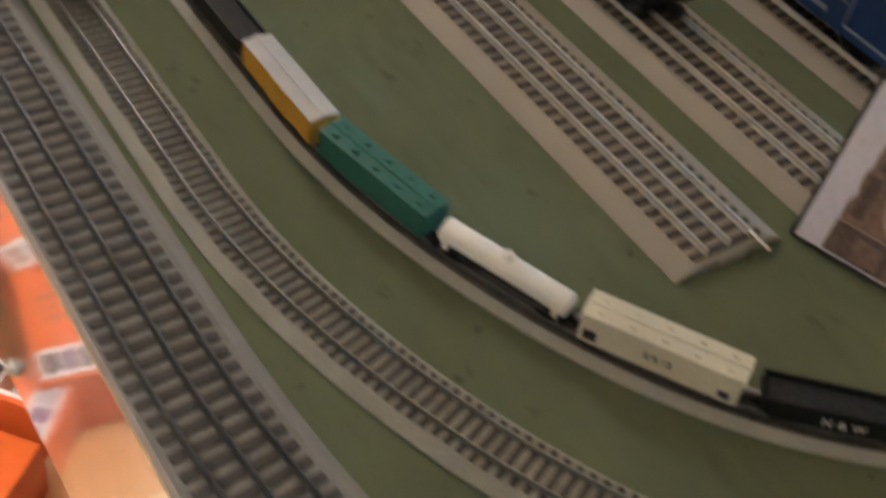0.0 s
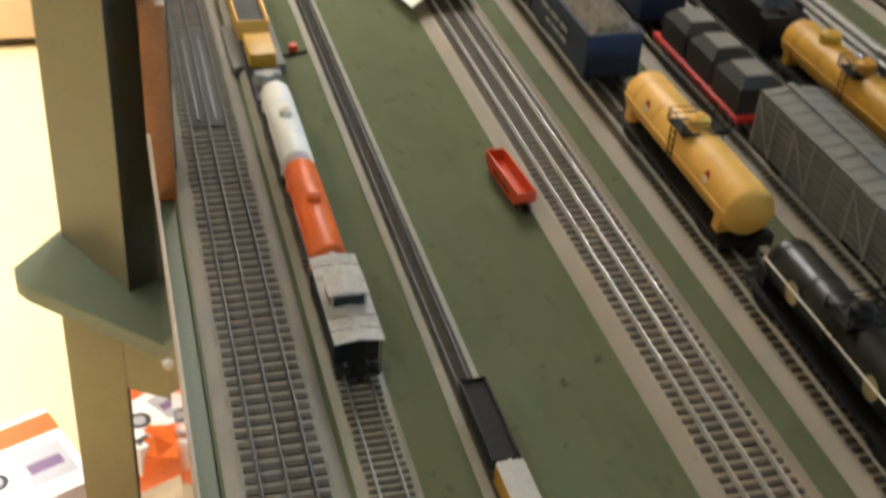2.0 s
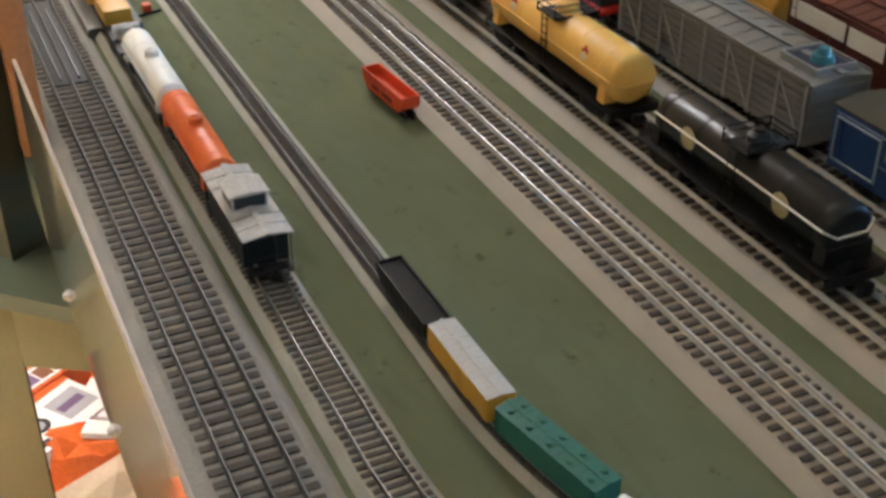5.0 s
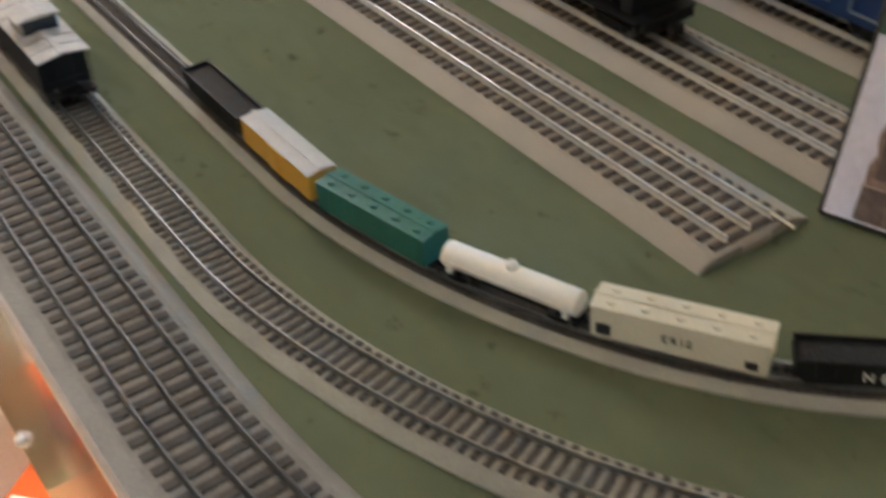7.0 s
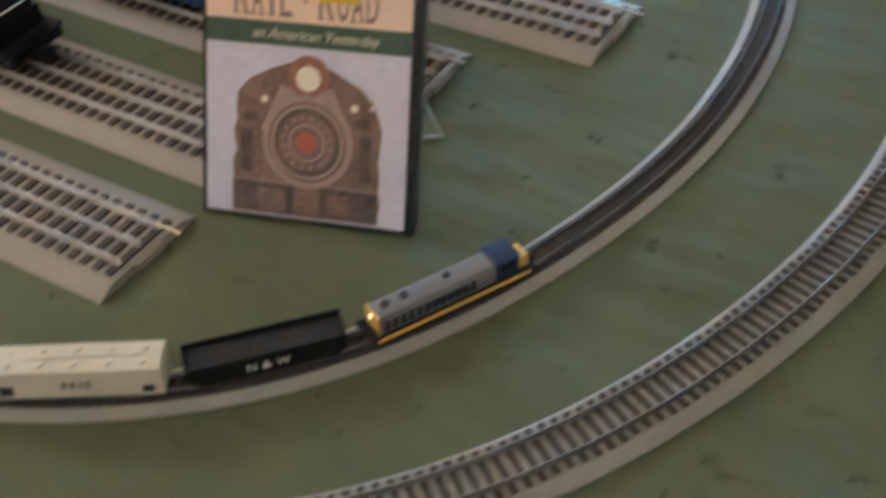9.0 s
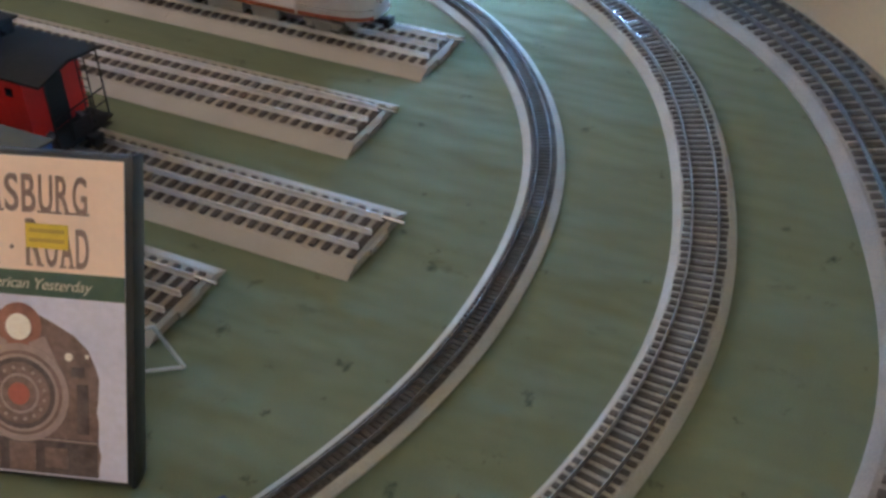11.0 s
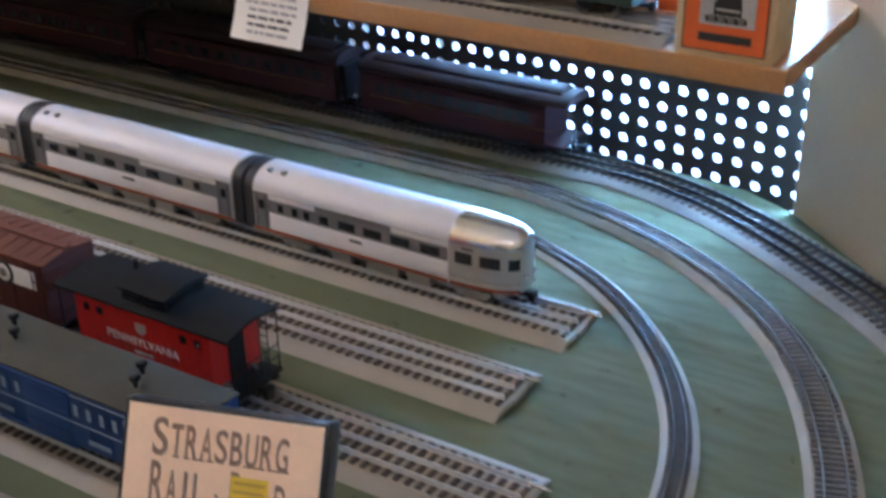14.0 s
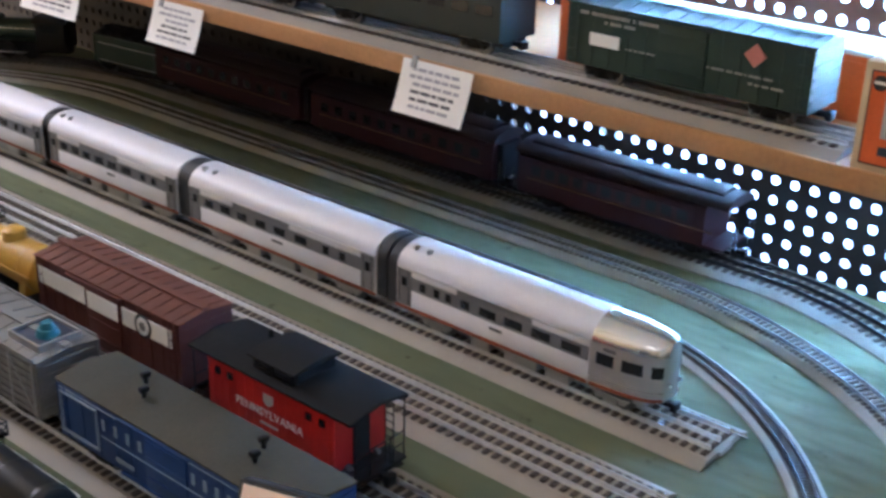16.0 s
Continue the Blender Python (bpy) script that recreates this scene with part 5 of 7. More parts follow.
# siding 2: tank cars and hoppers
TARNISH = mat("tarnished_emblem", (0.36, 0.32, 0.18), 0.6, 0, 0.3, 90, 0.1, 300)
tank_car(on_siding(2, 0.672), 0.250, 0.0225, mat("worn_black_tank", (0.009, 0.009, 0.009), 0.33, 0, 0.35, 40, 0.08, 300, spec=0.3), "glossy black tank car with pale round emblems on the siding", rail_mat=WHITE, signs=(("disc", -0.060, TARNISH), ("disc", 0.060, TARNISH)), inset=0.013)
tank_car(on_siding(2, 0.972), 0.246, 0.0245, YELLOW, "bright yellow tank car with black dome platform on the siding", rail_mat=YELLOW, signs=(("diamond", -0.070, RED), ("diamond", 0.070, RED)))
open_car(on_siding(2, 1.283), 0.195, NAVY, GRAVEL, "dark blue hopper car heaped with grey gravel", "hopper car", height=0.066, ribs=1, fill=0.97, bars=((0.02, 0.043, 0.11, 0.006, LGREY), (0.0, 0.030, 0.07, 0.005, LGREY)), name="hopper_car")
open_car(on_siding(2, 1.515), 0.200, mat("blackish_green_paint", (0.014, 0.030, 0.024), 0.5, 0, 0.15, 30, 0.08, 400), COAL, "dark green hopper car heaped with black coal", "hopper car", height=0.066, ribs=1, fill=0.97, bars=((0.01, 0.043, 0.12, 0.006, LGREY),), name="hopper_car")


# siding 3: blue car, stock car, flat car, old-time locomotive
BLUE_LINE = mat("faded_pale_blue_paint", (0.24, 0.30, 0.40), 0.55)


def blue_deco(car, w, h, z0, z1):
    for y0, y1 in ((h - 0.058, h - 0.006), (-h + 0.006, -h + 0.058)):
        part("painted_frame", mk(lambda b: [bmb(b, -w - 0.0034, -w - 0.0012, a, c, d, e) for a, c, d, e in ((y0, y0 + 0.0014, z0 + 0.008, z1 - 0.006), (y1 - 0.0014, y1, z0 + 0.008, z1 - 0.006), (y0, y1, z0 + 0.008, z0 + 0.0094), (y0, y1, z1 - 0.0074, z1 - 0.006))]), BLUE_LINE, car, "pale painted outline")
    boxpart("painted_line", (-w - 0.0036, -w - 0.0030, -h + 0.060, h - 0.060, z0 + 0.0255, z0 + 0.0264), BLUE_LINE, car, "pale painted line")
    for y in (0.078, 0.062, 0.046, 0.030, -0.036, -0.050, -0.064, -0.078):
        boxpart("marking", (-w - 0.0036, -w - 0.0030, y - 0.0020, y + 0.0020, z0 + 0.033, z0 + 0.043), BLUE_LINE, car, "pale painted mark")
    boxpart("painted_line", (-w - 0.0016, -w - 0.0009, -h + 0.004, h - 0.004, z1 - 0.0042, z1 - 0.0032), BLUE_LINE, car, "pale painted line")
    for y in (0.052, -0.058):
        boxpart("marking", (-w - 0.0036, -w - 0.0030, y - 0.012, y + 0.012, z0 + 0.010, z0 + 0.014), BLUE_LINE, car, "pale painted bar")
    for x, y in ((0.012, h * 0.55), (-0.004, h * 0.42), (0.012, -h * 0.45), (-0.006, -h * 0.52)):
        part("roof_vent", mk(lambda b: (bmcyl(b, (x, y, z1 + 0.003), (x, y, z1 + 0.013), 0.0022, n=8), bmb(b, x - 0.004, x + 0.004, y - 0.003, y + 0.003, z1 + 0.010, z1 + 0.015, 0.001))), BLACK, car, "small black roof vent")


boxcar(on_siding(3, 0.548), 0.292, BLUE, mat("dull_flat_roof_grey", (0.062, 0.058, 0.043), 0.65, 0, 0.16, 30, 0.15, 400, spec=0.12), "deep blue boxcar with flat grey roof and pale outlines", deco=blue_deco, height=0.070, roof_ribs=0)


def stock_deco(car, w, h, z0, z1):
    for sx in (-1, 1):
        part("side_slat", mk(lambda b: [bmb(b, *sorted((sx * (w + 0.0008), sx * (w + 0.0022))), -h + 0.002, h - 0.002, z, z + 0.0040) for z in [z0 + 0.003 + i * 0.0075 for i in range(8)]]), mat("aged_silver_paint", (0.20, 0.20, 0.20), 0.5, 0.2, 0.15, 40, 0.1, 300), car, "silver horizontal slats")
        part("side_post", mk(lambda b: [bmb(b, *sorted((sx * (w + 0.0022), sx * (w + 0.0034))), y - 0.0013, y + 0.0013, z0, z1) for y in [-h + 0.003 + i * (2 * h - 0.006) / 8 for i in range(9)]] + [bmrod(b, [(sx * (w + 0.0028), y, z0 + 0.002), (sx * (w + 0.0028), y + (2 * h - 0.006) / 8, z1 - 0.002)], 0.0009, 5) for y in [-h + 0.003 + i * (2 * h - 0.006) / 8 for i in (0, 2, 5, 7)]]), mat("aged_silver_post", (0.30, 0.30, 0.30), 0.5, 0.2, 0.15, 40, 0.1, 300), car, "light grey side posts")
    part("roof_hatch", mk(lambda b: [bmb(b, *d) for d in ((-0.020, 0.020, -h + 0.008, -h + 0.010, z1 + 0.002, z1 + 0.011), (-0.020, 0.020, -h + 0.054, -h + 0.056, z1 + 0.002, z1 + 0.011), (-0.022, -0.020, -h + 0.008, -h + 0.056, z1 + 0.002, z1 + 0.011), (0.020, 0.022, -h + 0.008, -h + 0.056, z1 + 0.002, z1 + 0.011))]), SILVER_D, car, "open roof hatch frame")
    boxpart("hatch_well", (-0.020, 0.020, -h + 0.010, -h + 0.054, z1 + 0.006, z1 + 0.0080), NAVY, car, "dark hatch well")


boxcar(on_siding(3, 0.874), 0.298, GREY, mat("dull_roof_grey", (0.18, 0.178, 0.17), 0.6, 0, 0.14, 40, 0.15, 400), "silver-grey slatted stock car with an open hatch", "stock car", deco=stock_deco, height=0.072)
doll = tagged(new("toy_figure", mesh_of(mk(lambda b: (bmcyl(b, (CXS[3], 0.752, ZO + 0.0805), (CXS[3], 0.752, ZO + 0.087), 0.011, 0.009, 12), bmcyl(b, (CXS[3], 0.752, ZO + 0.087), (CXS[3], 0.752, ZO + 0.093), 0.0075, 0.005, 10))), "toy_figure", mat("teal_plastic", (0.02, 0.14, 0.19), 0.5), 40)), "plain teal plastic toy figure in the stock car hatch", "toy figure")


def flat_car(m, length):
    car = thing("flat_car", "red flat car loaded with three dark grey crates", "flat car", m)
    h, w = length / 2, 0.031
    boxpart("deck", (-w, w, -h, h, 0.016, 0.0215), RED, car, "red deck", 0.0006)
    part("stake_pocket", mk(lambda b: [bmb(b, *sorted((sx * w, sx * (w + 0.002))), y - 0.002, y + 0.002, 0.0165, 0.0215) for sx in (-1, 1) for y in [-h + 0.012 + i * (2 * h - 0.024) / 9 for i in range(10)]]), RED, car)
    boxpart("underframe", (-0.012, 0.012, -h, h, 0.0115, 0.016), BLACK, car)
    for i in range(3):
        y = -h * 0.62 + i * h * 0.62
        c = part("crate", mk(lambda b: bmloft(b, [[(-0.026, y - 0.031, 0.0216), (0.026, y - 0.031, 0.0216), (0.026, y + 0.031, 0.0216), (-0.026, y + 0.031, 0.0216)], [(-0.026, y - 0.031, 0.050), (0.026, y - 0.031, 0.050), (0.026, y + 0.031, 0.050), (-0.026, y + 0.031, 0.050)], [(-0.016, y - 0.020, 0.060), (0.016, y - 0.020, 0.060), (0.016, y + 0.020, 0.060), (-0.016, y + 0.020, 0.060)]])), DGREY, car, "dark grey covered crate", smooth=None)
        part("lid", mk(lambda b: bmb(b, -0.0155, 0.0155, y - 0.0195, y + 0.0195, 0.0601, 0.0612)), GREY, c, "lighter grey lid")
    for sy in (-1, 1):
        truck(car, sy * h * 0.72, "o")
    couplers(car, h, "o")


flat_car(on_siding(3, 1.172), 0.225)
tender(on_siding(3, 1.400), 0.140, mat("ink_blue_paint", (0.014, 0.032, 0.085), 0.45, 0, 0.14, 30, 0.06, 400), GRAVEL, "blue tender with orange panel heaped with gravel", panel=ORANGE_R, height=0.062)
steam_loco(on_siding(3, 1.600), 0.205, "old-time blue steam locomotive with orange cab roof", boiler=GREY, cab=MATS["ink_blue_paint"], cab_roof=ORANGE_R, radius=0.0175, stack=2.0, drivers=2, trim=ORANGE_R, cab_share=0.30, crown=0.16)


# siding 4: caboose, boxcar, three-dome tank car, black steam locomotive
def herald_deco(car, w, h, z0, z1):
    for y0, y1 in ((-h + 0.010, -0.030), (0.030, h - 0.006)):
        boxpart("white_band", (-w - 0.0018, -w - 0.0009, y0, y1, z1 - 0.026, z1 - 0.008), WHITE, car, "white painted band")
    boxpart("white_band", (-w - 0.0032, -w - 0.0026, -0.024, 0.024, z1 - 0.026, z1 - 0.008), WHITE, car, "white painted band")
    part("emblem", mk(lambda b: bmcyl(b, (-w - 0.0016, -h * 0.55, z1 - 0.017), (-w - 0.0024, -h * 0.55, z1 - 0.017), 0.0125, n=24)), INK, car, "black round emblem")
    part("emblem", mk(lambda b: bmcyl(b, (-w - 0.0022, -h * 0.55, z1 - 0.017), (-w - 0.0028, -h * 0.55, z1 - 0.017), 0.0090, n=24)), WHITE, car, "pale emblem centre")
    part("emblem", mk(lambda b: bmcyl(b, (-w - 0.0027, -h * 0.55, z1 - 0.017), (-w - 0.0032, -h * 0.55, z1 - 0.017), 0.0048, n=8)), GREY, car, "grey monogram")


caboose(on_siding(4, 0.556), 0.206, "bright red caboose with black roof and railings", words=True)
boxcar(on_siding(4, 0.787), 0.226, OXIDE, mat("rusty_roof_paint", (0.120, 0.034, 0.017), 0.6, 0, 0.25, 30, 0.1, 400), "oxide brown boxcar with white painted band", deco=herald_deco, height=0.084)
gt = tank_car(on_siding(4, 1.065), 0.275, 0.024, GOLD, "mustard yellow three-dome tank car on the siding", dome=True, rail_mat=GOLD)
for y in (-0.075, 0.075):
    part("dome", mk(lambda b: (bmcyl(b, (0, y, 0.066), (0, y, 0.077), 0.013, 0.012, 18), bmcyl(b, (0, y, 0.077), (0, y, 0.080), 0.012, 0.007, 18))), GOLD, gt)
tender(on_siding(4, 1.325), 0.185, BLACK, SLATE, "matt black tender with raised bunker behind the black locomotive", height=0.056, bunker=True)
steam_loco(on_siding(4, 1.575), 0.280, "matt black steam locomotive on the siding", radius=0.021, drivers=4)

# siding 6: silver streamliner
coach(on_siding(6, 0.492), 0.318, "silver observation car with rounded metal end", observation=True)
coach(on_siding(6, 0.834), 0.312, "silver passenger coach with grey window band")
coach(on_siding(6, 1.1475), 0.275, "silver passenger coach with grey window band")
coach(on_siding(6, 1.424), 0.252, "silver passenger coach with grey window band")
warbonnet = cab_diesel(on_siding(6, 1.702), 0.275, "silver streamlined diesel with red nose and red swoop", "o", SILVER_D, RED, SILVER, SILVER)
for sx in (-1, 1):
    part("red_swoop", mk(lambda b: bmloft(b, [[(x, y, z) for y, z in ((0.078, 0.0125), (0.078, 0.060), (0.030, 0.060), (0.048, 0.036), (0.056, 0.0125))] for x in sorted((sx * 0.0312, sx * 0.0324))])), RED, warbonnet, "red painted swoop", smooth=None)


# ---- the dark train on the outer loop's far side ----
def o_at(y, z=ZO):
    return OL.place(math.pi * OL.r + (y - OL.y0), back=True, z=z)


SOOTY = mat("sooty_maroon_roof", (0.026, 0.015, 0.015), 0.65, 0, 0.25, 30, 0.1, 400, spec=0.12)


def dark_coach(m, length, label, porch=0.0):
    car = thing("heavyweight_coach", label, "passenger car", m, "maroon passenger train")
    h, w, z0, z1 = length / 2, 0.031, 0.017, 0.066
    part("body", mk(lambda b: bmprism(b, arch(w, z0, z1, 0.004, 4), -h, h - porch)), MAROON, car)
    if porch:
        boxpart("porch_floor", (-w, w, h - porch, h, z0, z0 + 0.003), MAROON, car)
    part("roof", mk(lambda b: bmprism(b, arch(w + 0.001, z1 + 0.0045, z1 + 0.006, 0.012, 8), -h - 0.004, h + 0.004)), SOOTY, car, "dark clerestory roof", smooth=40)
    part("clerestory", mk(lambda b: bmprism(b, arch(w * 0.55, z1 + 0.012, z1 + 0.018, 0.004, 6), -h + 0.012, h - 0.012)), SOOTY, car, smooth=40)
    for sx in (-1, 1):
        band = boxpart("window_band", (*sorted((sx * w, sx * (w + 0.0008))), -h + 0.012, h - 0.012 - porch, 0.041, 0.059), MAROON, car)
        for i in range(11):
            y = -h + 0.03 + i * (length - porch - 0.06) / 10
            boxpart("window_pane", (*sorted((sx * (w + 0.0007), sx * (w + 0.0014))), y - 0.007, y + 0.007, 0.044, 0.057), GLASS_D, band)
        boxpart("gold_line", (*sorted((sx * w, sx * (w + 0.0010))), -h * 0.9, h * 0.9, 0.0375, 0.0383), mat("tarnished_gold_line", (0.20, 0.11, 0.04), 0.5), car, "thin gold line")
    for sy in (-1, 1):
        if not (porch and sy > 0):
            part("vestibule", mk(lambda b: bmb(b, -0.020, 0.020, *sorted((sy * h, sy * (h + 0.009))), z0 + 0.002, z1)), BLACK, car)
        part("end_rail", mk(lambda b: [bmrod(b, [(x * w, sy * (h + 0.010), z0), (x * w, sy * (h + 0.010), z1 * 0.7)], 0.0008, 5) for x in (-0.9, -0.5, 0.5, 0.9)]), CHROME, car)
        truck(car, sy * h * 0.7, "o")
    boxpart("underframe", (-0.022, 0.022, -h * 0.9, h * 0.9, 0.0095, z0), BLACK, car)
    couplers(car, h + 0.006, "o")


dark_coach(o_at(0.615), 0.302, "dark maroon observation coach with an open end platform", porch=0.026)
for y in (0.982, 1.355):
    dark_coach(o_at(y), 0.346, "dark maroon heavyweight passenger coach")
open_car(OL.place(math.pi * OL.r + 1.163, True, ZO), 0.18, GREEN, COAL, "dark green tender with pale outline", "tender", height=0.062, ribs=1, fill=0.95, bars=((0, 0.020, 0.15, 0.0015, LGREY), (0, 0.050, 0.15, 0.0015, LGREY)), name="tender_car")
steam_loco(OL.place(math.pi * OL.r + 1.45, False, ZO), 0.27, "dark green and black steam locomotive", boiler=GREEN, radius=0.020)

# ---- the middle loop's freight train, heading away along the table's edge ----
s = -(0.735 + 1.208 - HL.y0)


def h_next(length, gap=0.010):
    global s
    m = HL.place(s + length / 2, back=True, z=ZH)
    s += length + gap
    return m


cab_diesel(h_next(0.195), 0.195, "black streamlined diesel with yellow nose and stripe", "h", BLACK_G, YELLOW, YELLOW, DGREY)
open_car(h_next(0.188), 0.188, OXIDE, SLATE, "oxide brown gondola with a dark grey coal load", "gondola", "h", height=0.058, ribs=12, fill=0.86, name="gondola_car", bars=((0.03, 0.017, 0.006, 0.006, LGREY), (0.018, 0.017, 0.006, 0.006, LGREY), (0.006, 0.017, 0.006, 0.006, LGREY)))
open_car(h_next(0.190), 0.190, YELLOW, SLATE, "yellow gondola with a dark load", "gondola", "h", height=0.060, ribs=12, fill=0.55, name="gondola_car")


def load_flat(m, length):
    car = thing("depressed_flat_car", "black flat car with yellow crate and pale machine", "flat car", m)
    h, w = length / 2, 0.0165
    boxpart("deck", (-w, w, -h, h, 0.0085, 0.0115), BLACK, car)
    boxpart("crate", (-w * 0.9, w * 0.9, h * 0.05, h * 0.8, 0.0116, 0.028), GOLD, car, "yellow crate", 0.001)
    part("machine", mk(lambda b: (bmcyl(b, (0, -h * 0.45, 0.0116), (0, -h * 0.45, 0.024), 0.011, 0.008, 14), bmcyl(b, (-0.014, -h * 0.45, 0.021), (0.014, -h * 0.45, 0.021), 0.005, n=12))), LGREY, car, "pale round machine")
    for sy in (-1, 1):
        truck(car, sy * h * 0.72, "h")
    couplers(car, h, "h")


load_flat(h_next(0.150), 0.150)
tank_car(h_next(0.150), 0.150, 0.0150, WHITE, "white tank car with black underframe", "h", rail_mat=WHITE)
tank_car(h_next(0.150), 0.150, 0.0150, ORANGE, "orange tank car with low dome", "h", rail_mat=ORANGE)
caboose(h_next(0.118), 0.118, "black caboose with light grey roof", "h", BLACK, mat("weathered_pale_roof", (0.34, 0.32, 0.295), 0.6, 0, 0.3, 60, 0.15, 300))

# ---- the inner loop's small freight train ----
SIDE_R = lambda x, y, z: Matrix.Translation((x, y, z)) @ Matrix(((0, 0, 1, 0), (1, 0, 0, 0), (0, 1, 0, 0), (0, 0, 0, 1)))
sn = NL.r * radians(73) - 0.065


def n_next(length, gap=0.007):
    global sn
    m = NL.place(sn - length / 2, z=ZN)
    sn -= length + gap
    return m


hood_diesel(n_next(0.110), 0.110, "small grey diesel road switcher with dark blue cab and yellow sill")
nw = open_car(n_next(0.088), 0.088, BLACK, COAL, "small black hopper car with white letters", "hopper car", "n", height=0.066, ribs=9, fill=0.8, slope=True)
text_part("lettering", "N & W", 0.0075, WHITE, nw, SIDE_R(0.0112, 0.0, 0.0115), 1.1)


def hatch_deco(words, color):
    def deco(car, w, h, z0, z1):
        part("roof_hatch", mk(lambda b: [bmcyl(b, (x, y, z1 + 0.0010), (x, y, z1 + 0.0026), 0.0022, n=10) for x in (-0.0052, 0.0052) for y in [-h * 0.8 + i * h * 0.4 for i in range(5)]]), color, car, "round roof hatches")
        if words:
            text_part("lettering", words, 0.0066, INK, car, SIDE_R(w + 0.0011, 0.0, (z0 + z1) / 2), 1.4)
            boxpart("marking", (w + 0.0005, w + 0.0009, -h * 0.93, -h * 0.76, z0 + 0.003, z0 + 0.010), INK, car, "black painted mark")
            boxpart("marking", (w + 0.0005, w + 0.0009, h * 0.76, h * 0.9, z0 + 0.003, z0 + 0.008), INK, car, "black painted mark")
    return deco


boxcar(n_next(0.092), 0.092, CREAMW, CREAMW, "small cream covered hopper with black lettering", "covered hopper", "n", height=0.086, deco=hatch_deco("ERIE", CREAMW), doors=False)
tank_car(n_next(0.088), 0.088, 0.0076, WHITE, "small white tank car with a dome platform", "n", rail_mat=WHITE, frame_mat=BLACK)
boxcar(n_next(0.092), 0.092, TEAL, TEAL, "small teal green covered hopper", "covered hopper", "n", height=0.080, deco=hatch_deco("", TEAL), doors=False)
boxcar(n_next(0.088), 0.088, GOLD, LGREY, "small yellow boxcar with ribbed grey roof", "boxcar", "n", height=0.080)
open_car(n_next(0.088), 0.088, BLACK, COAL, "small black open hopper car", "hopper car", "n", height=0.066, ribs=9, fill=0.8, slope=True)

# small orange hopper standing loose on the cloth
lm = Matrix.Translation((-0.0145, 1.012, 0.0002)) @ Matrix.Rotation(radians(4), 4, "Z") @ Matrix.Diagonal((0.74, 0.94, 0.80, 1))
open_car(lm @ Matrix.Translation((0.005, 0.002, 0)) @ Matrix.Diagonal((0.72, 0.94, 0.96, 1)), 0.098, ORANGE_R, ORANGE_R, "small orange-red hopper car standing on the green cloth", "hopper car", "h", height=0.060, ribs=8, fill=0.30, bars=((0.0, 0.014, 0.05, 0.006, INK),), slope=True, name="orange_hopper")

# ---- disc case on its clear stand ----
bl, br, tr_, tl = Vector((0.095, 0.342, 0.002)), Vector((0.137, 0.211, 0.002)), Vector((0.218, 0.243, 0.176)), Vector((0.175, 0.370, 0.176))
ux = (br - bl).normalized()
uz = ((tl + tr_) / 2 - (bl + br) / 2).normalized()
un = ux.cross(uz).normalized()
uz = un.cross(ux).normalized()
base = Matrix.Translation((bl + br) / 2) @ Matrix((ux, -un, uz)).transposed().to_4x4()
case = thing("disc_case", "black disc case with printed railway cover leaning on a stand", "disc case", base)
DW, DH = 0.137, 0.192
boxpart("case_shell", (-DW / 2, DW / 2, 0.0, 0.0145, 0.0, DH), BLACK_G, case, "glossy black case", 0.0015)
boxpart("cover_sheet", (-DW / 2 + 0.0035, DW / 2 - 0.003, -0.0006, -0.0001, 0.0025, DH - 0.0025), mat("cover_lilac_sky", (0.66, 0.65, 0.80), 0.16, 0, 0.12, 22, 0, 200), case, "printed cover sheet")
boxpart("title_panel", (-DW / 2 + 0.0035, DW / 2 - 0.003, -0.0010, -0.0007, 0.124, DH - 0.0025), mat("cover_peach_paper", (0.90, 0.68, 0.55), 0.16, 0, 0.05, 22, 0, 200), case, "peach title panel")
boxpart("green_band", (-DW / 2 + 0.0035, DW / 2 - 0.003, -0.0012, -0.0009, 0.110, 0.1245), mat("cover_green", (0.075, 0.125, 0.095), 0.2), case, "dark green band")
FRONT = lambda x, z, y=-0.0014: Matrix.Translation((x, y, z)) @ Matrix.Rotation(radians(90), 4, "X")
BROWN_INK = mat("brown_ink", (0.27, 0.18, 0.155), 0.4, 0, 0.15, 40, 0, 200)


def letter_box(ob, wide, tall):
    """Draw lettering out to a given width and height."""
    xs, ys = [v.co.x for v in ob.data.vertices], [v.co.y for v in ob.data.vertices]
    fx, fy = wide / (max(xs) - min(xs)), tall / (max(ys) - min(ys))
    cx, cy = (max(xs) + min(xs)) / 2, (max(ys) + min(ys)) / 2
    for v in ob.data.vertices:
        v.co.x, v.co.y = (v.co.x - cx) * fx, (v.co.y - cy) * fy


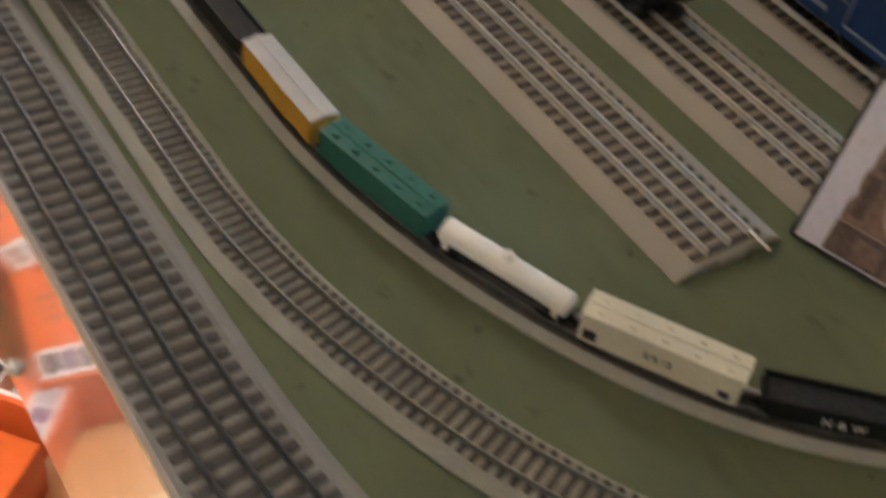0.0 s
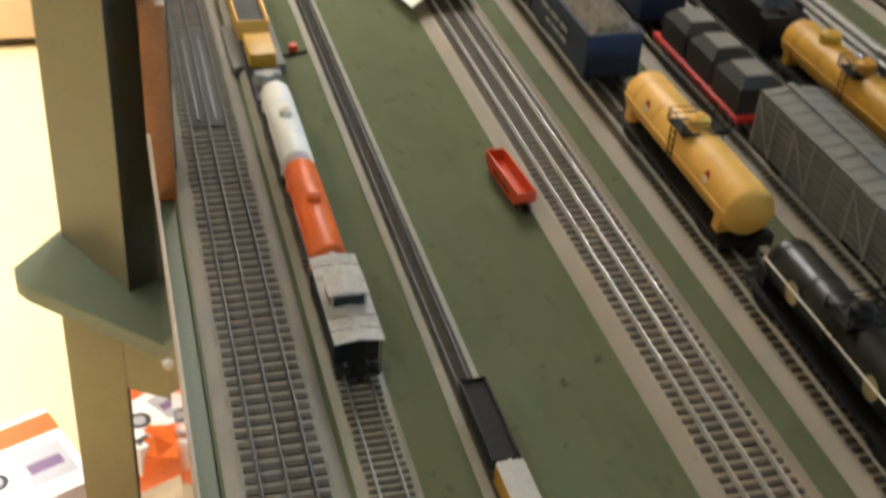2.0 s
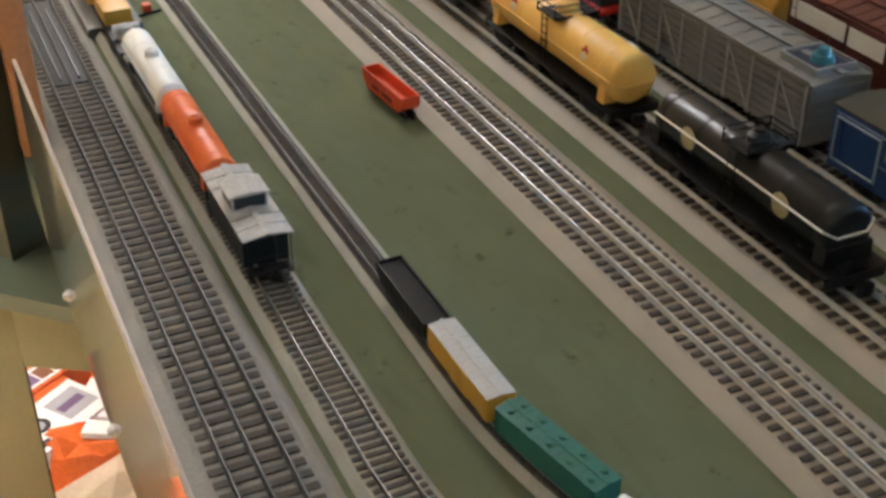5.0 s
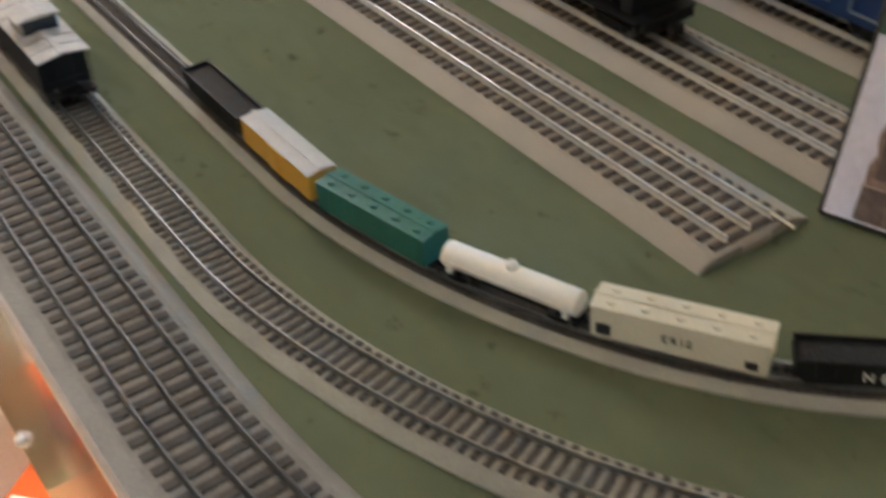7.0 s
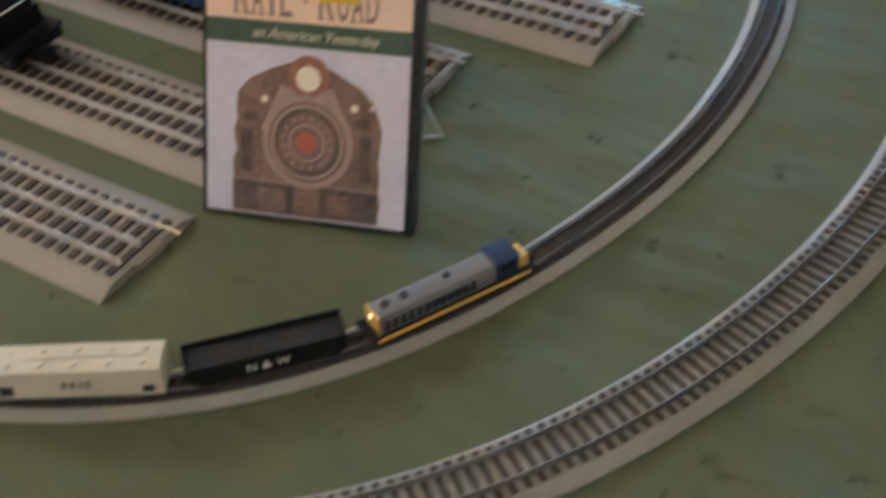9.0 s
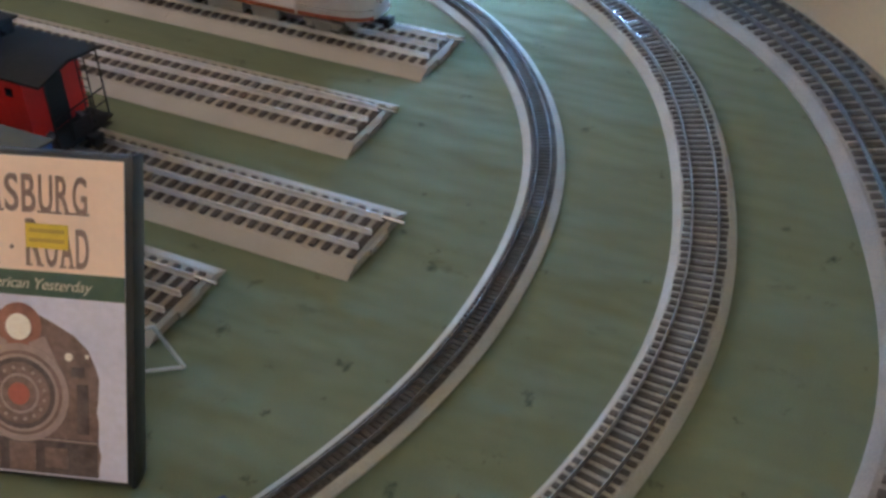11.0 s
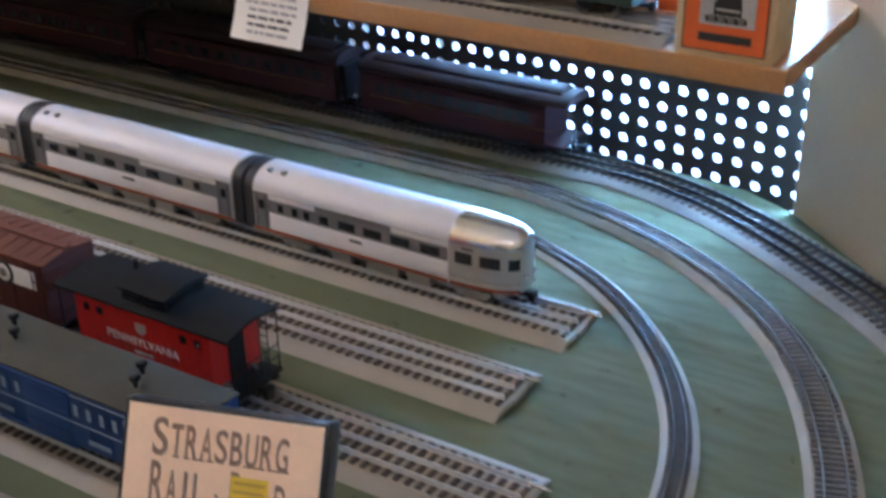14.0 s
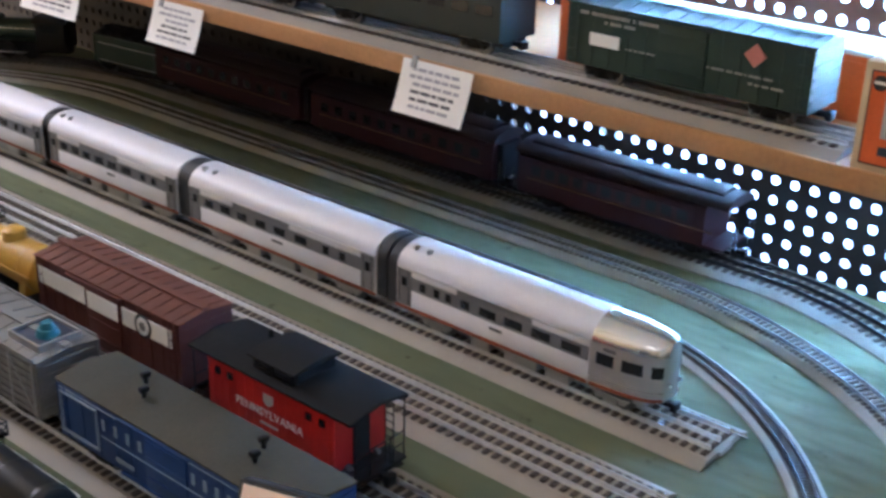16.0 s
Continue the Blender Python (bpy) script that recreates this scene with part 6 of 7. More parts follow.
def title(words, left, foot, wide, tall, small):
    """A line of condensed small capitals with slab feet; the marked initials stand taller."""
    unit = wide / sum(1.25 if c.isupper() else 0.55 if c in " \u00b7" else 1.0 for c in words)
    x = left
    for c in words:
        step = unit * (1.25 if c.isupper() else 0.55 if c in " \u00b7" else 1.0)
        high = tall if c.isupper() else small
        if c == "\u00b7":
            part("title_dot", mk(lambda b: bmcyl(b, (x + step / 2, -0.0014, foot + small * 0.45), (x + step / 2, -0.0010, foot + small * 0.45), 0.0013, n=10)), BROWN_INK, case)
        elif c != " ":
            ob = text_part("title_letter", c.upper(), 0.02, BROWN_INK, case, FRONT(x + step / 2, foot + high / 2), bold=0.012)
            letter_box(ob, unit * (0.28 if c in "iI" else 1.02 if c.isupper() else 0.80), high)
            if c not in "sSbdo":
                feet = (x + step / 2,) if c in "it" else (x + step * 0.22, x + step * 0.80)
                for f in feet:
                    boxpart("serif", (f - unit * 0.21, f + unit * 0.21, -0.0014, -0.0010, foot, foot + 0.0012), BROWN_INK, case)
        x += step


title("Strasburg", -0.0480, 0.1580, 0.0930, 0.0245, 0.0215)
title("Rail \u00b7 Road", -0.0475, 0.1275, 0.0930, 0.0270, 0.0225)
subtitle = text_part("subtitle", "an American Yesterday", 0.0090, CREAMW, case, FRONT(0.006, 0.117, -0.0016), 0.95)
for v in subtitle.data.vertices:
    v.co.x += 0.30 * v.co.y
ENGINE = mat("cover_engine_brown", (0.22, 0.145, 0.125), 0.30, 0, 0.45, 45, 0, 260)
RINGM = mat("cover_ring", (0.40, 0.30, 0.27), 0.30, 0, 0.22, 80, 0, 300)
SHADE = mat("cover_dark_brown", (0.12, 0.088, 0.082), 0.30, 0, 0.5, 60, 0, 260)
rnd = random.Random(11)
edge_r = [(0.047 + 0.003 * rnd.random(), 0.004 + k * 0.0066) for k in range(11)]
edge_l = [(-0.044 - 0.003 * rnd.random(), 0.070 - k * 0.0066) for k in range(11)]
outline = edge_r + [(0.043, 0.080), (0.035, 0.088), (0.022, 0.095), (0.010, 0.1005), (-0.010, 0.1005), (-0.022, 0.096), (-0.036, 0.089), (-0.044, 0.080)] + edge_l
part("printed_engine", mk(lambda b: bmloft(b, [[(x, y, z) for x, z in outline] for y in (-0.0007, -0.0010)])), ENGINE, case, "printed brown engine shape", smooth=None)


def printed_disc(x, z, r, y, material, n=32, label=""):
    part("printed_disc", mk(lambda b: bmcyl(b, (x, y, z), (x, y + 0.0003, z), r, n=n)), material, case, label)


boxpart("printed_beam", (-0.0470, 0.0480, -0.0014, -0.0010, 0.004, 0.026), SHADE, case, "dark printed buffer beam")
boxpart("printed_line", (-0.0470, 0.0480, -0.0017, -0.0014, 0.0245, 0.0255), RINGM, case)
printed_disc(0.002, 0.092, 0.0135, -0.0013, mat("cover_lamp_halo", (0.34, 0.15, 0.11), 0.3, 0, 0.3, 60, 0, 200))
for x, tilt in ((-0.017, 24), (0.019, -24)):
    part("printed_cheek", mk(lambda b: bmb(b, -0.0055, 0.0055, -0.0016, -0.0013, -0.016, 0.016)), RINGM, case, m=Matrix.Translation((x, 0, 0.070)) @ Matrix.Rotation(radians(tilt), 4, "Y"))
for k, (r, material) in enumerate(((0.0295, RINGM), (0.0255, ENGINE), (0.0235, RINGM), (0.0215, SHADE), (0.0185, ENGINE), (0.0120, RINGM), (0.0105, ENGINE), (0.0066, mat("cover_red", (0.46, 0.13, 0.09), 0.3)))):
    printed_disc(0.002, 0.052, r, -0.0019 - 0.0003 * k, material)
for k in range(16):
    a = k * math.pi / 8 + 0.2
    printed_disc(0.002 + 0.0155 * math.cos(a), 0.052 + 0.0155 * math.sin(a), 0.0011, -0.0036, RINGM, 8)
for x, z, r in ((0.002, 0.0915, 0.0078), (-0.026, 0.077, 0.0022), (0.032, 0.076, 0.0024), (0.043, 0.077, 0.0012)):
    printed_disc(x, z, r, -0.0024, mat("cover_lamp", (0.95, 0.86, 0.76), 0.3), 20, "pale printed lamp")
for x0, x1, z0, z1, material in ((-0.042, -0.034, 0.030, 0.058, SHADE), (0.036, 0.043, 0.030, 0.060, SHADE), (-0.040, -0.031, 0.062, 0.068, SHADE), (0.033, 0.041, 0.064, 0.070, SHADE), (-0.030, -0.012, 0.006, 0.020, ENGINE), (0.016, 0.030, 0.008, 0.020, ENGINE), (-0.006, 0.010, 0.005, 0.022, ENGINE)):
    boxpart("printed_patch", (x0, x1, -0.0018, -0.0014, z0, z1), material, case, "", 0.0001)
part("wrap_corner", mk(lambda b: bmb(b, DW / 2 - 0.0005, DW / 2 + 0.0022, -0.0008, 0.0150, -0.0005, DH + 0.0012, 0.0006)), BLACK_G, case, "glossy black edge under clear wrap")
st = boxpart("price_sticker", (0.008, 0.033, -0.0022, -0.0017, 0.138, 0.152), mat("yellow_sticker", (0.72, 0.52, 0.05), 0.5), case, "yellow price sticker")
for z in (0.1415, 0.1470):
    boxpart("print_bar", (0.010, 0.031, -0.0025, -0.0021, z, z + 0.0022), mat("sticker_ink", (0.50, 0.33, 0.06), 0.5), st)
stand = thing("easel_stand", "clear plastic easel stand behind the disc case", "stand", base)
part("back_leg", mk(lambda b: [bmrod(b, [(x, 0.018, 0.010), (x, 0.018, 0.12)], 0.0014, 6) for x in (-0.02, 0.05)]), PLASTIC, stand, "clear plastic rod")
foot = [base @ Vector((0.02, 0.018, 0.07)), Vector((0.224, 0.255, 0.040)), Vector((0.232, 0.244, 0.003)), Vector((0.216, 0.268, 0.003))]
inv = base.inverted()
part("rear_strut", mk(lambda b: bmrod(b, [inv @ p for p in foot], 0.0014, 6)), PLASTIC, stand, "clear plastic strut")

# ---- price cards lying on the sidings ----
def folded_card(place, turn, w, d, label):
    ob = thing("folded_card", label, "card", Matrix.Translation(place) @ Matrix.Rotation(radians(turn), 4, "Z"))
    t = 0.0006
    part("sheet", mk(lambda b: bmloft(b, [[(-w, y, 0.0), (0, y, 0.030), (0, y, 0.030 + t), (-w, y, t)] for y in (-d, d)])), PAPER, ob, smooth=None)
    part("sheet", mk(lambda b: bmloft(b, [[(w * 0.85, y, 0.0), (0.0005, y, 0.030), (0.0005, y, 0.030 + t), (w * 0.85, y, t)] for y in (-d, d)])), PAPER, ob, smooth=None)
    return ob


folded_card((0.030, 1.490, ZO + 0.001), 12, 0.050, 0.048, "white folded price card standing on the empty siding")
folded_card((0.165, 1.78, ZO + 0.001), -10, 0.07, 0.06, "white folded price card at the siding's far end")
folded_card((0.33, 1.80, ZO + 0.001), 14, 0.06, 0.05, "white folded price card at the siding's far end")
folded_card((0.53, 1.70, ZO + 0.001), 20, 0.06, 0.05, "white folded price card on the empty siding")

# ---- shelf on the back wall ----
SH0, SH1 = 0.243, 0.262
shelf = thing("wall_shelf", "varnished pine wall shelf above the back of the layout", "shelf", kind="structure")
part("shelf_board", mk(lambda b: slab(b, SH0, SH1, [(0.752, 0.133), (1.012, 0.133), (1.074, 0.196), (1.080, 0.21), (1.080, 2.20), (0.752, 2.20)])), PINE, shelf)
boxpart("front_lip", (0.746, 0.7518, 0.131, 2.20, SH0 - 0.002, SH1 + 0.0005), PINE, shelf, "pine front strip", 0.001)
part("bracket", mk(lambda b: [bmprism(b, [(0.80, SH0), (1.08, SH0), (1.08, SH0 - 0.10)], y, y + 0.012) for y in (0.95, 1.6)]), DGREY, shelf)
TX = 0.795
tr2 = thing("shelf_track", "grey three-rail track along the shelf", "track", kind="structure")
part("roadbed", mk(lambda b: bmprism(b, [(TX + o, SH1 + z) for o, z in bed_profile(0.0446, 0.032, 0.0075, 0.0008)], 0.25, 2.19)), BED, tr2, smooth=None)
tvs = bmesh.new()
for i in range(181):
    bmb(tvs, TX - 0.0282, TX + 0.0282, 0.262 + i * 0.0106 - 0.0024, 0.262 + i * 0.0106 + 0.0024, SH1 + 0.007, SH1 + 0.0092)
tg = part("ties", tvs, TIE, tr2)
tagged(tg, "row of dark ties", kind="stuff")
for o in (-GO / 2, 0, GO / 2):
    part("rail", mk(lambda b: bmprism(b, [(TX + p, SH1 + z) for p, z in rail_profile(o, 0.009, ZO, 0.0011)], 0.252, 2.185)), RAIL, tr2, "bright metal rail", smooth=None)


def green_deco(car, w, h, z0, z1):
    part("emblem", mk(lambda b: bmloft(b, [[(x, -h * 0.58, z0 + 0.033), (x, -h * 0.58 + 0.011, z0 + 0.044), (x, -h * 0.58, z0 + 0.055), (x, -h * 0.58 - 0.011, z0 + 0.044)] for x in (-w - 0.0026, -w - 0.0012)])), mat("faded_red_paint", (0.45, 0.16, 0.13), 0.5), car, "faded red diamond emblem")
    boxpart("placard", (-w - 0.0026, -w - 0.0012, h * 0.52, h * 0.78, z0 + 0.022, z0 + 0.034), PAPER, car, "white placard")
    rnd = random.Random(21)
    for y, stop, z, size in ((h * 0.88, h * 0.22, 0.0505, 0.0034), (h * 0.66, h * 0.40, 0.0440, 0.0030), (-h * 0.22, -h * 0.72, 0.0235, 0.0022), (-h * 0.55, -h * 0.80, 0.0165, 0.0022), (h * 0.46, h * 0.22, 0.0235, 0.0018)):
        while y > stop:
            step = size * (0.5 + 0.4 * rnd.random())
            boxpart("marking", (-w - 0.0022, -w - 0.0012, y - step, y, z0 + z, z0 + z + size), mat("faded_lettering", (0.30, 0.30, 0.27), 0.6), car, "pale worn lettering")
            y -= step + size * (0.35 if rnd.random() < 0.75 else 1.3)


SM = lambda y: Matrix.Translation((TX, y, SH1 + ZO))
boxcar(SM(0.4165), 0.258, GREEN, GREEN, "dark green boxcar with diamond emblem on the shelf", deco=green_deco, height=0.076)
dc = thing("dark_coach", "black-green passenger car with pale lettering on the shelf", "passenger car", SM(0.765))
part("body", mk(lambda b: bmprism(b, arch(0.031, 0.017, 0.066, 0.010, 8), -0.135, 0.135)), mat("black_green_paint", (0.014, 0.022, 0.018), 0.45), dc, smooth=40)
for i in range(8):
    boxpart("window_pane", (-0.0320, -0.0309, -0.125 + i * 0.033, -0.103 + i * 0.033, 0.044, 0.055), GLASS_D, dc)
boxpart("lettering_bar", (-0.0320, -0.0309, -0.09, 0.02, 0.0585, 0.0635), CREAMW, dc, "pale lettering bar")
boxpart("underframe", (-0.02, 0.02, -0.132, 0.132, 0.010, 0.017), BLACK, dc)
for sy in (-1, 1):
    truck(dc, sy * 0.095, "o")
couplers(dc, 0.135, "o")
tender(SM(1.02), 0.17, BLACK, COAL, "black tender on the shelf")
steam_loco(SM(1.27), 0.27, "black steam locomotive on the shelf", radius=0.021)


def train_box(place, turn, w, d, hgt, label, picture=False):
    ob = thing("train_box", label, "box", Matrix.Translation(place) @ Matrix.Rotation(radians(turn), 4, "Z"))
    boxpart("carton", (0, d, -w / 2, w / 2, 0, hgt), CARTON if picture else ORANGE, ob, "", 0.0008)
    e = 0.0065
    boxpart("orange_face", (-0.0008, -0.0002, -w / 2 + e, w / 2 - e, e, hgt - e), ORANGE, ob, "printed orange face")
    if picture:
        part("black_frame", mk(lambda b: [bmb(b, -0.0013, -0.0008, *q) for q in ((-w / 2 + e, w / 2 - e, e, e + 0.0011), (-w / 2 + e, w / 2 - e, hgt - e - 0.0011, hgt - e), (-w / 2 + e, -w / 2 + e + 0.0011, e, hgt - e), (w / 2 - e - 0.0011, w / 2 - e, e, hgt - e))]), INK, ob, "thin black frame")
        boxpart("picture", (-0.0014, -0.0009, -w * 0.30, w * 0.26, hgt * 0.33, hgt * 0.80), mat("picture_grey", (0.42, 0.42, 0.43), 0.5, 0, 0.15), ob, "grey printed picture")
        machine = part("printed_machine", mk(lambda b: (bmb(b, -0.0019, -0.0014, -w * 0.22, w * 0.20, hgt * 0.36, hgt * 0.42), bmb(b, -0.0019, -0.0014, -w * 0.16, w * 0.12, hgt * 0.43, hgt * 0.56), bmb(b, -0.0019, -0.0014, -w * 0.02, w * 0.10, hgt * 0.55, hgt * 0.71), bmcyl(b, (-0.0019, -w * 0.08, hgt * 0.58), (-0.0014, -w * 0.08, hgt * 0.58), w * 0.075, n=14))), DGREY, ob, "dark printed machine")
        for k in range(4):
            part("printed_wheel", mk(lambda b: bmcyl(b, (-0.0023, w * (0.14 - 0.10 * k), hgt * 0.40), (-0.0018, w * (0.14 - 0.10 * k), hgt * 0.40), w * 0.036, n=12)), GREY, machine)
        part("printed_lamp", mk(lambda b: bmcyl(b, (-0.0023, w * 0.04, hgt * 0.72), (-0.0014, w * 0.04, hgt * 0.72), w * 0.028, n=12)), RED, machine, "red printed lamp")
        boxpart("printed_beam", (-0.0023, -0.0018, -w * 0.14, w * 0.10, hgt * 0.475, hgt * 0.495), LGREY, machine)
        boxpart("caption_bar", (-0.0015, -0.0009, -w * 0.28, w * 0.26, hgt * 0.17, hgt * 0.25), INK, ob, "black caption bar")
        part("round_emblem", mk(lambda b: bmcyl(b, (-0.0014, w * 0.33, hgt * 0.82), (-0.0009, w * 0.33, hgt * 0.82), w * 0.075, n=18)), DGREY, ob, "dark round emblem")
        boxpart("emblem_bar", (-0.0019, -0.0013, w * 0.27, w * 0.39, hgt * 0.81, hgt * 0.835), PAPER, ob)
        boxpart("price_sticker", (-0.0016, -0.0010, -w * 0.42, -w * 0.22, hgt * 0.76, hgt * 0.88), PAPER, ob, "white sticker")
    return ob


train_box((0.751, 0.192, SH1), 1, 0.090, 0.062, 0.094, "orange train box with black-framed picture on the shelf", True)
long_box = train_box((0.872, 0.405, SH1), 0, 0.285, 0.066, 0.064, "long orange train box with daylit top behind the green boxcar")
# White sheet paints the window's glare on the orange box's top.
boxpart("lid", (-0.002, 0.068, -0.1445, 0.1445, 0.0642, 0.0680), PAPER, long_box, "white sheet for the daylight on the box top", 0.0006)
train_box((0.850, 0.590, SH1), 0, 0.05, 0.12, 0.13, "orange cardboard train box standing on the shelf")

def tag(y0, y1, top, hh, lean, label):
    """A printed card hung from the shelf edge; its foot swings out by lean degrees."""
    w = y1 - y0
    ob = thing("price_tag", label, "price tag", Matrix.Translation((0.7440, (y0 + y1) / 2, top)) @ Matrix.Rotation(radians(lean), 4, "Y"))
    part("card", mk(lambda b: bmloft(b, [[(x + 0.0016 * math.sin(math.pi * k / 6), -w / 2, -hh * k / 6), (x + 0.0016 * math.sin(math.pi * k / 6), w / 2, -hh * k / 6), (x + 0.0007 + 0.0016 * math.sin(math.pi * k / 6), w / 2, -hh * k / 6), (x + 0.0007 + 0.0016 * math.sin(math.pi * k / 6), -w / 2, -hh * k / 6)] for x in (-0.0004,) for k in range(7)])), PAPER, ob, "slightly curled card")
    part("clip", mk(lambda b: bmb(b, -0.0030, 0.0020, w * 0.30, w * 0.36, -0.009, 0.004, 0.0005)), PLASTIC, ob, "clear plastic clip")
    rnd = random.Random(int(y0 * 1000))
    for i in range(6):
        z, q = -hh * (0.16 + i * 0.135), w * (0.24 + 0.16 * rnd.random())
        dark = i in (3, 4)
        y = -q
        while y < q - w * 0.05:
            step = min(w * (0.05 + 0.10 * rnd.random()), q - y)
            x = -0.0004 + 0.0016 * math.sin(math.pi * -z / hh)
            boxpart("print_bar", (x - 0.0005, x - 0.0001, y, y + step, z - hh * 0.030, z + hh * 0.030), mat("dark_print", (0.10, 0.10, 0.11), 0.6) if dark else mat("grey_print", (0.34, 0.34, 0.38), 0.6), ob, "unreadable print")
            y += step + w * 0.025


tag(0.646, 0.744, 0.262, 0.060, 20, "white printed price tag clipped to the shelf, foot swung out")
tag(1.083, 1.181, 0.256, 0.056, 20, "white printed price tag clipped to the shelf, foot swung out")
tag(1.345, 1.480, 0.252, 0.056, 16, "wide white printed price tag clipped to the shelf")

# ---- under the table: boxes on a low shelf ----
SHELF = -0.60
low = thing("low_shelf", "pale wooden low shelf under the table", "shelf", kind="structure")
boxpart("shelf_board", (-0.385, 0.3, 0.12, 1.75, SHELF - 0.02, SHELF), PINE, low, "", 0.003)
boxpart("shelf_wing", (-0.64, -0.3855, 0.12, 1.035, SHELF - 0.02, SHELF), PINE, low, "", 0.003)
boxpart("shelf_wing", (-0.64, -0.4560, 1.0355, 1.37, SHELF - 0.02, SHELF), PINE, low, "", 0.003)
for x, y in ((-0.62, 0.15), (-0.62, 1.345), (0.27, 0.15), (0.27, 1.72)):
    boxpart("leg", (x - 0.02, x + 0.02, y - 0.02, y + 0.02, -0.90, SHELF - 0.0205), PINE, low)
PACK = mat("glossy_white_card", (0.82, 0.80, 0.80), 0.3, 0, 0.05, 20, 0.05, 200)
PRINTS = [mat("print_black", (0.03, 0.03, 0.035), 0.4), mat("print_purple", (0.16, 0.10, 0.20), 0.4), mat("print_grey", (0.38, 0.38, 0.42), 0.4), mat("print_brown", (0.22, 0.09, 0.05), 0.4)]
BLUE_INK = mat("blue_ink", (0.05, 0.09, 0.25), 0.6)
GOODS = (
    (-0.350, 1.500, 0.19, 0.15, 0.09, 32, "orange"), (-0.372, 1.352, 0.13, 0.12, 0.085, 36, "white"), (-0.258, 1.350, 0.14, 0.11, 0.080, -32, "white"),
    (-0.262, 0.925, 0.17, 0.16, 0.085, -50, "orange"), (-0.385, 0.800, 0.18, 0.13, 0.080, -50, "orange"), (-0.310, 0.600, 0.18, 0.17, 0.09, 12, "orange"),
    (-0.310, 0.380, 0.19, 0.17, 0.10, -8, "tan"), (-0.05, 1.30, 0.18, 0.22, 0.10, 6, "orange"), (-0.05, 0.95, 0.18, 0.22, 0.12, -5, "tan"),
    (-0.545, 1.270, 0.15, 0.16, 0.085, 24, "white"), (-0.545, 1.095, 0.15, 0.17, 0.080, -14, "orange"), (-0.545, 0.900, 0.15, 0.16, 0.09, 10, "orange"), (-0.540, 0.560, 0.17, 0.20, 0.10, -6, "tan"),
)
KINDS = {"orange": (ORANGE, "orange toy train box with dark print on the low shelf"), "tan": (CARTON, "tan cardboard box on the low shelf"), "white": (PACK, "glossy white printed train pack on the low shelf")}
for x, y, w, d, hh, turn, kind_ in GOODS:
    body, words = KINDS[kind_]
    ob = thing("merchandise_box", words, "box", Matrix.Translation((x, y, SHELF)) @ Matrix.Rotation(radians(turn), 4, "Z"), "boxes on the low shelf")
    boxpart("carton", (-w / 2, w / 2, -d / 2, d / 2, 0, hh), body, ob, "", 0.002)
    rnd = random.Random(int(1000 * (x + y)))
    if kind_ == "tan":
        boxpart("parcel_tape", (-w / 2 - 0.0005, w / 2 + 0.0005, -0.012, 0.012, hh, hh + 0.0005), mat("shiny_brown_tape", (0.46, 0.33, 0.18), 0.25), ob, "brown parcel tape")
        boxpart("label_panel", (-w * 0.38, -w * 0.05, -d * 0.40, -d * 0.16, hh, hh + 0.0006), PAPER, ob, "white printed label")
        continue
    if kind_ == "white":
        boxpart("orange_stripe", (-w * 0.5, w * 0.5, d * 0.20, d * 0.44, hh, hh + 0.0006), ORANGE, ob, "orange printed stripe")
        part("printed_wheel", mk(lambda b: bmcyl(b, (-w * 0.22, -d * 0.12, hh), (-w * 0.22, -d * 0.12, hh + 0.0006), 0.016, n=20)), PRINTS[0], ob, "black printed wheel")
        part("printed_wheel", mk(lambda b: bmcyl(b, (-w * 0.22, -d * 0.12, hh + 0.0006), (-w * 0.22, -d * 0.12, hh + 0.0010), 0.009, n=20)), PRINTS[2], ob, "grey printed hub")
        boxpart("printed_picture", (w * 0.02, w * 0.42, -d * 0.34, d * 0.08, hh, hh + 0.0006), PRINTS[2], ob, "grey printed picture")
        boxpart("print_bar", (w * 0.06, w * 0.36, -d * 0.20, -d * 0.08, hh + 0.0006, hh + 0.0010), PRINTS[1], ob, "dark printed shape")
        boxpart("label_panel", (-w * 0.46, -w * 0.30, -d * 0.44, -d * 0.34, hh, hh + 0.0006), PRINTS[0], ob, "black printed panel")
        continue
    # a strip of small pictures along one edge, and lines of print
    strip = boxpart("picture_strip", (-w * 0.46, w * 0.46, -d * 0.46, -d * 0.22, hh, hh + 0.0006), PACK, ob, "white strip of small pictures")
    n = 7
    for k in range(n):
        a = -w * 0.44 + k * w * 0.88 / n
        boxpart("small_picture", (a + 0.001, a + w * 0.88 / n - 0.002, -d * 0.43, -d * 0.26, hh + 0.0006, hh + 0.0010), PRINTS[rnd.randrange(4)], strip)
    for k in range(4):
        y0 = d * (0.02 + 0.10 * k)
        a = -w * 0.40
        while a < w * (0.30 - 0.08 * (k % 2)):
            step = w * (0.04 + 0.08 * rnd.random())
            boxpart("print_bar", (a, a + step, y0, y0 + d * 0.035, hh, hh + 0.0006), PRINTS[3], ob, "dark unreadable print")
            a += step + w * 0.025
    boxpart("side_print", (-w / 2 - 0.0006, -w / 2, -d * 0.35, d * 0.30, hh * 0.35, hh * 0.60), BLUE_INK, ob, "blue printed bar")


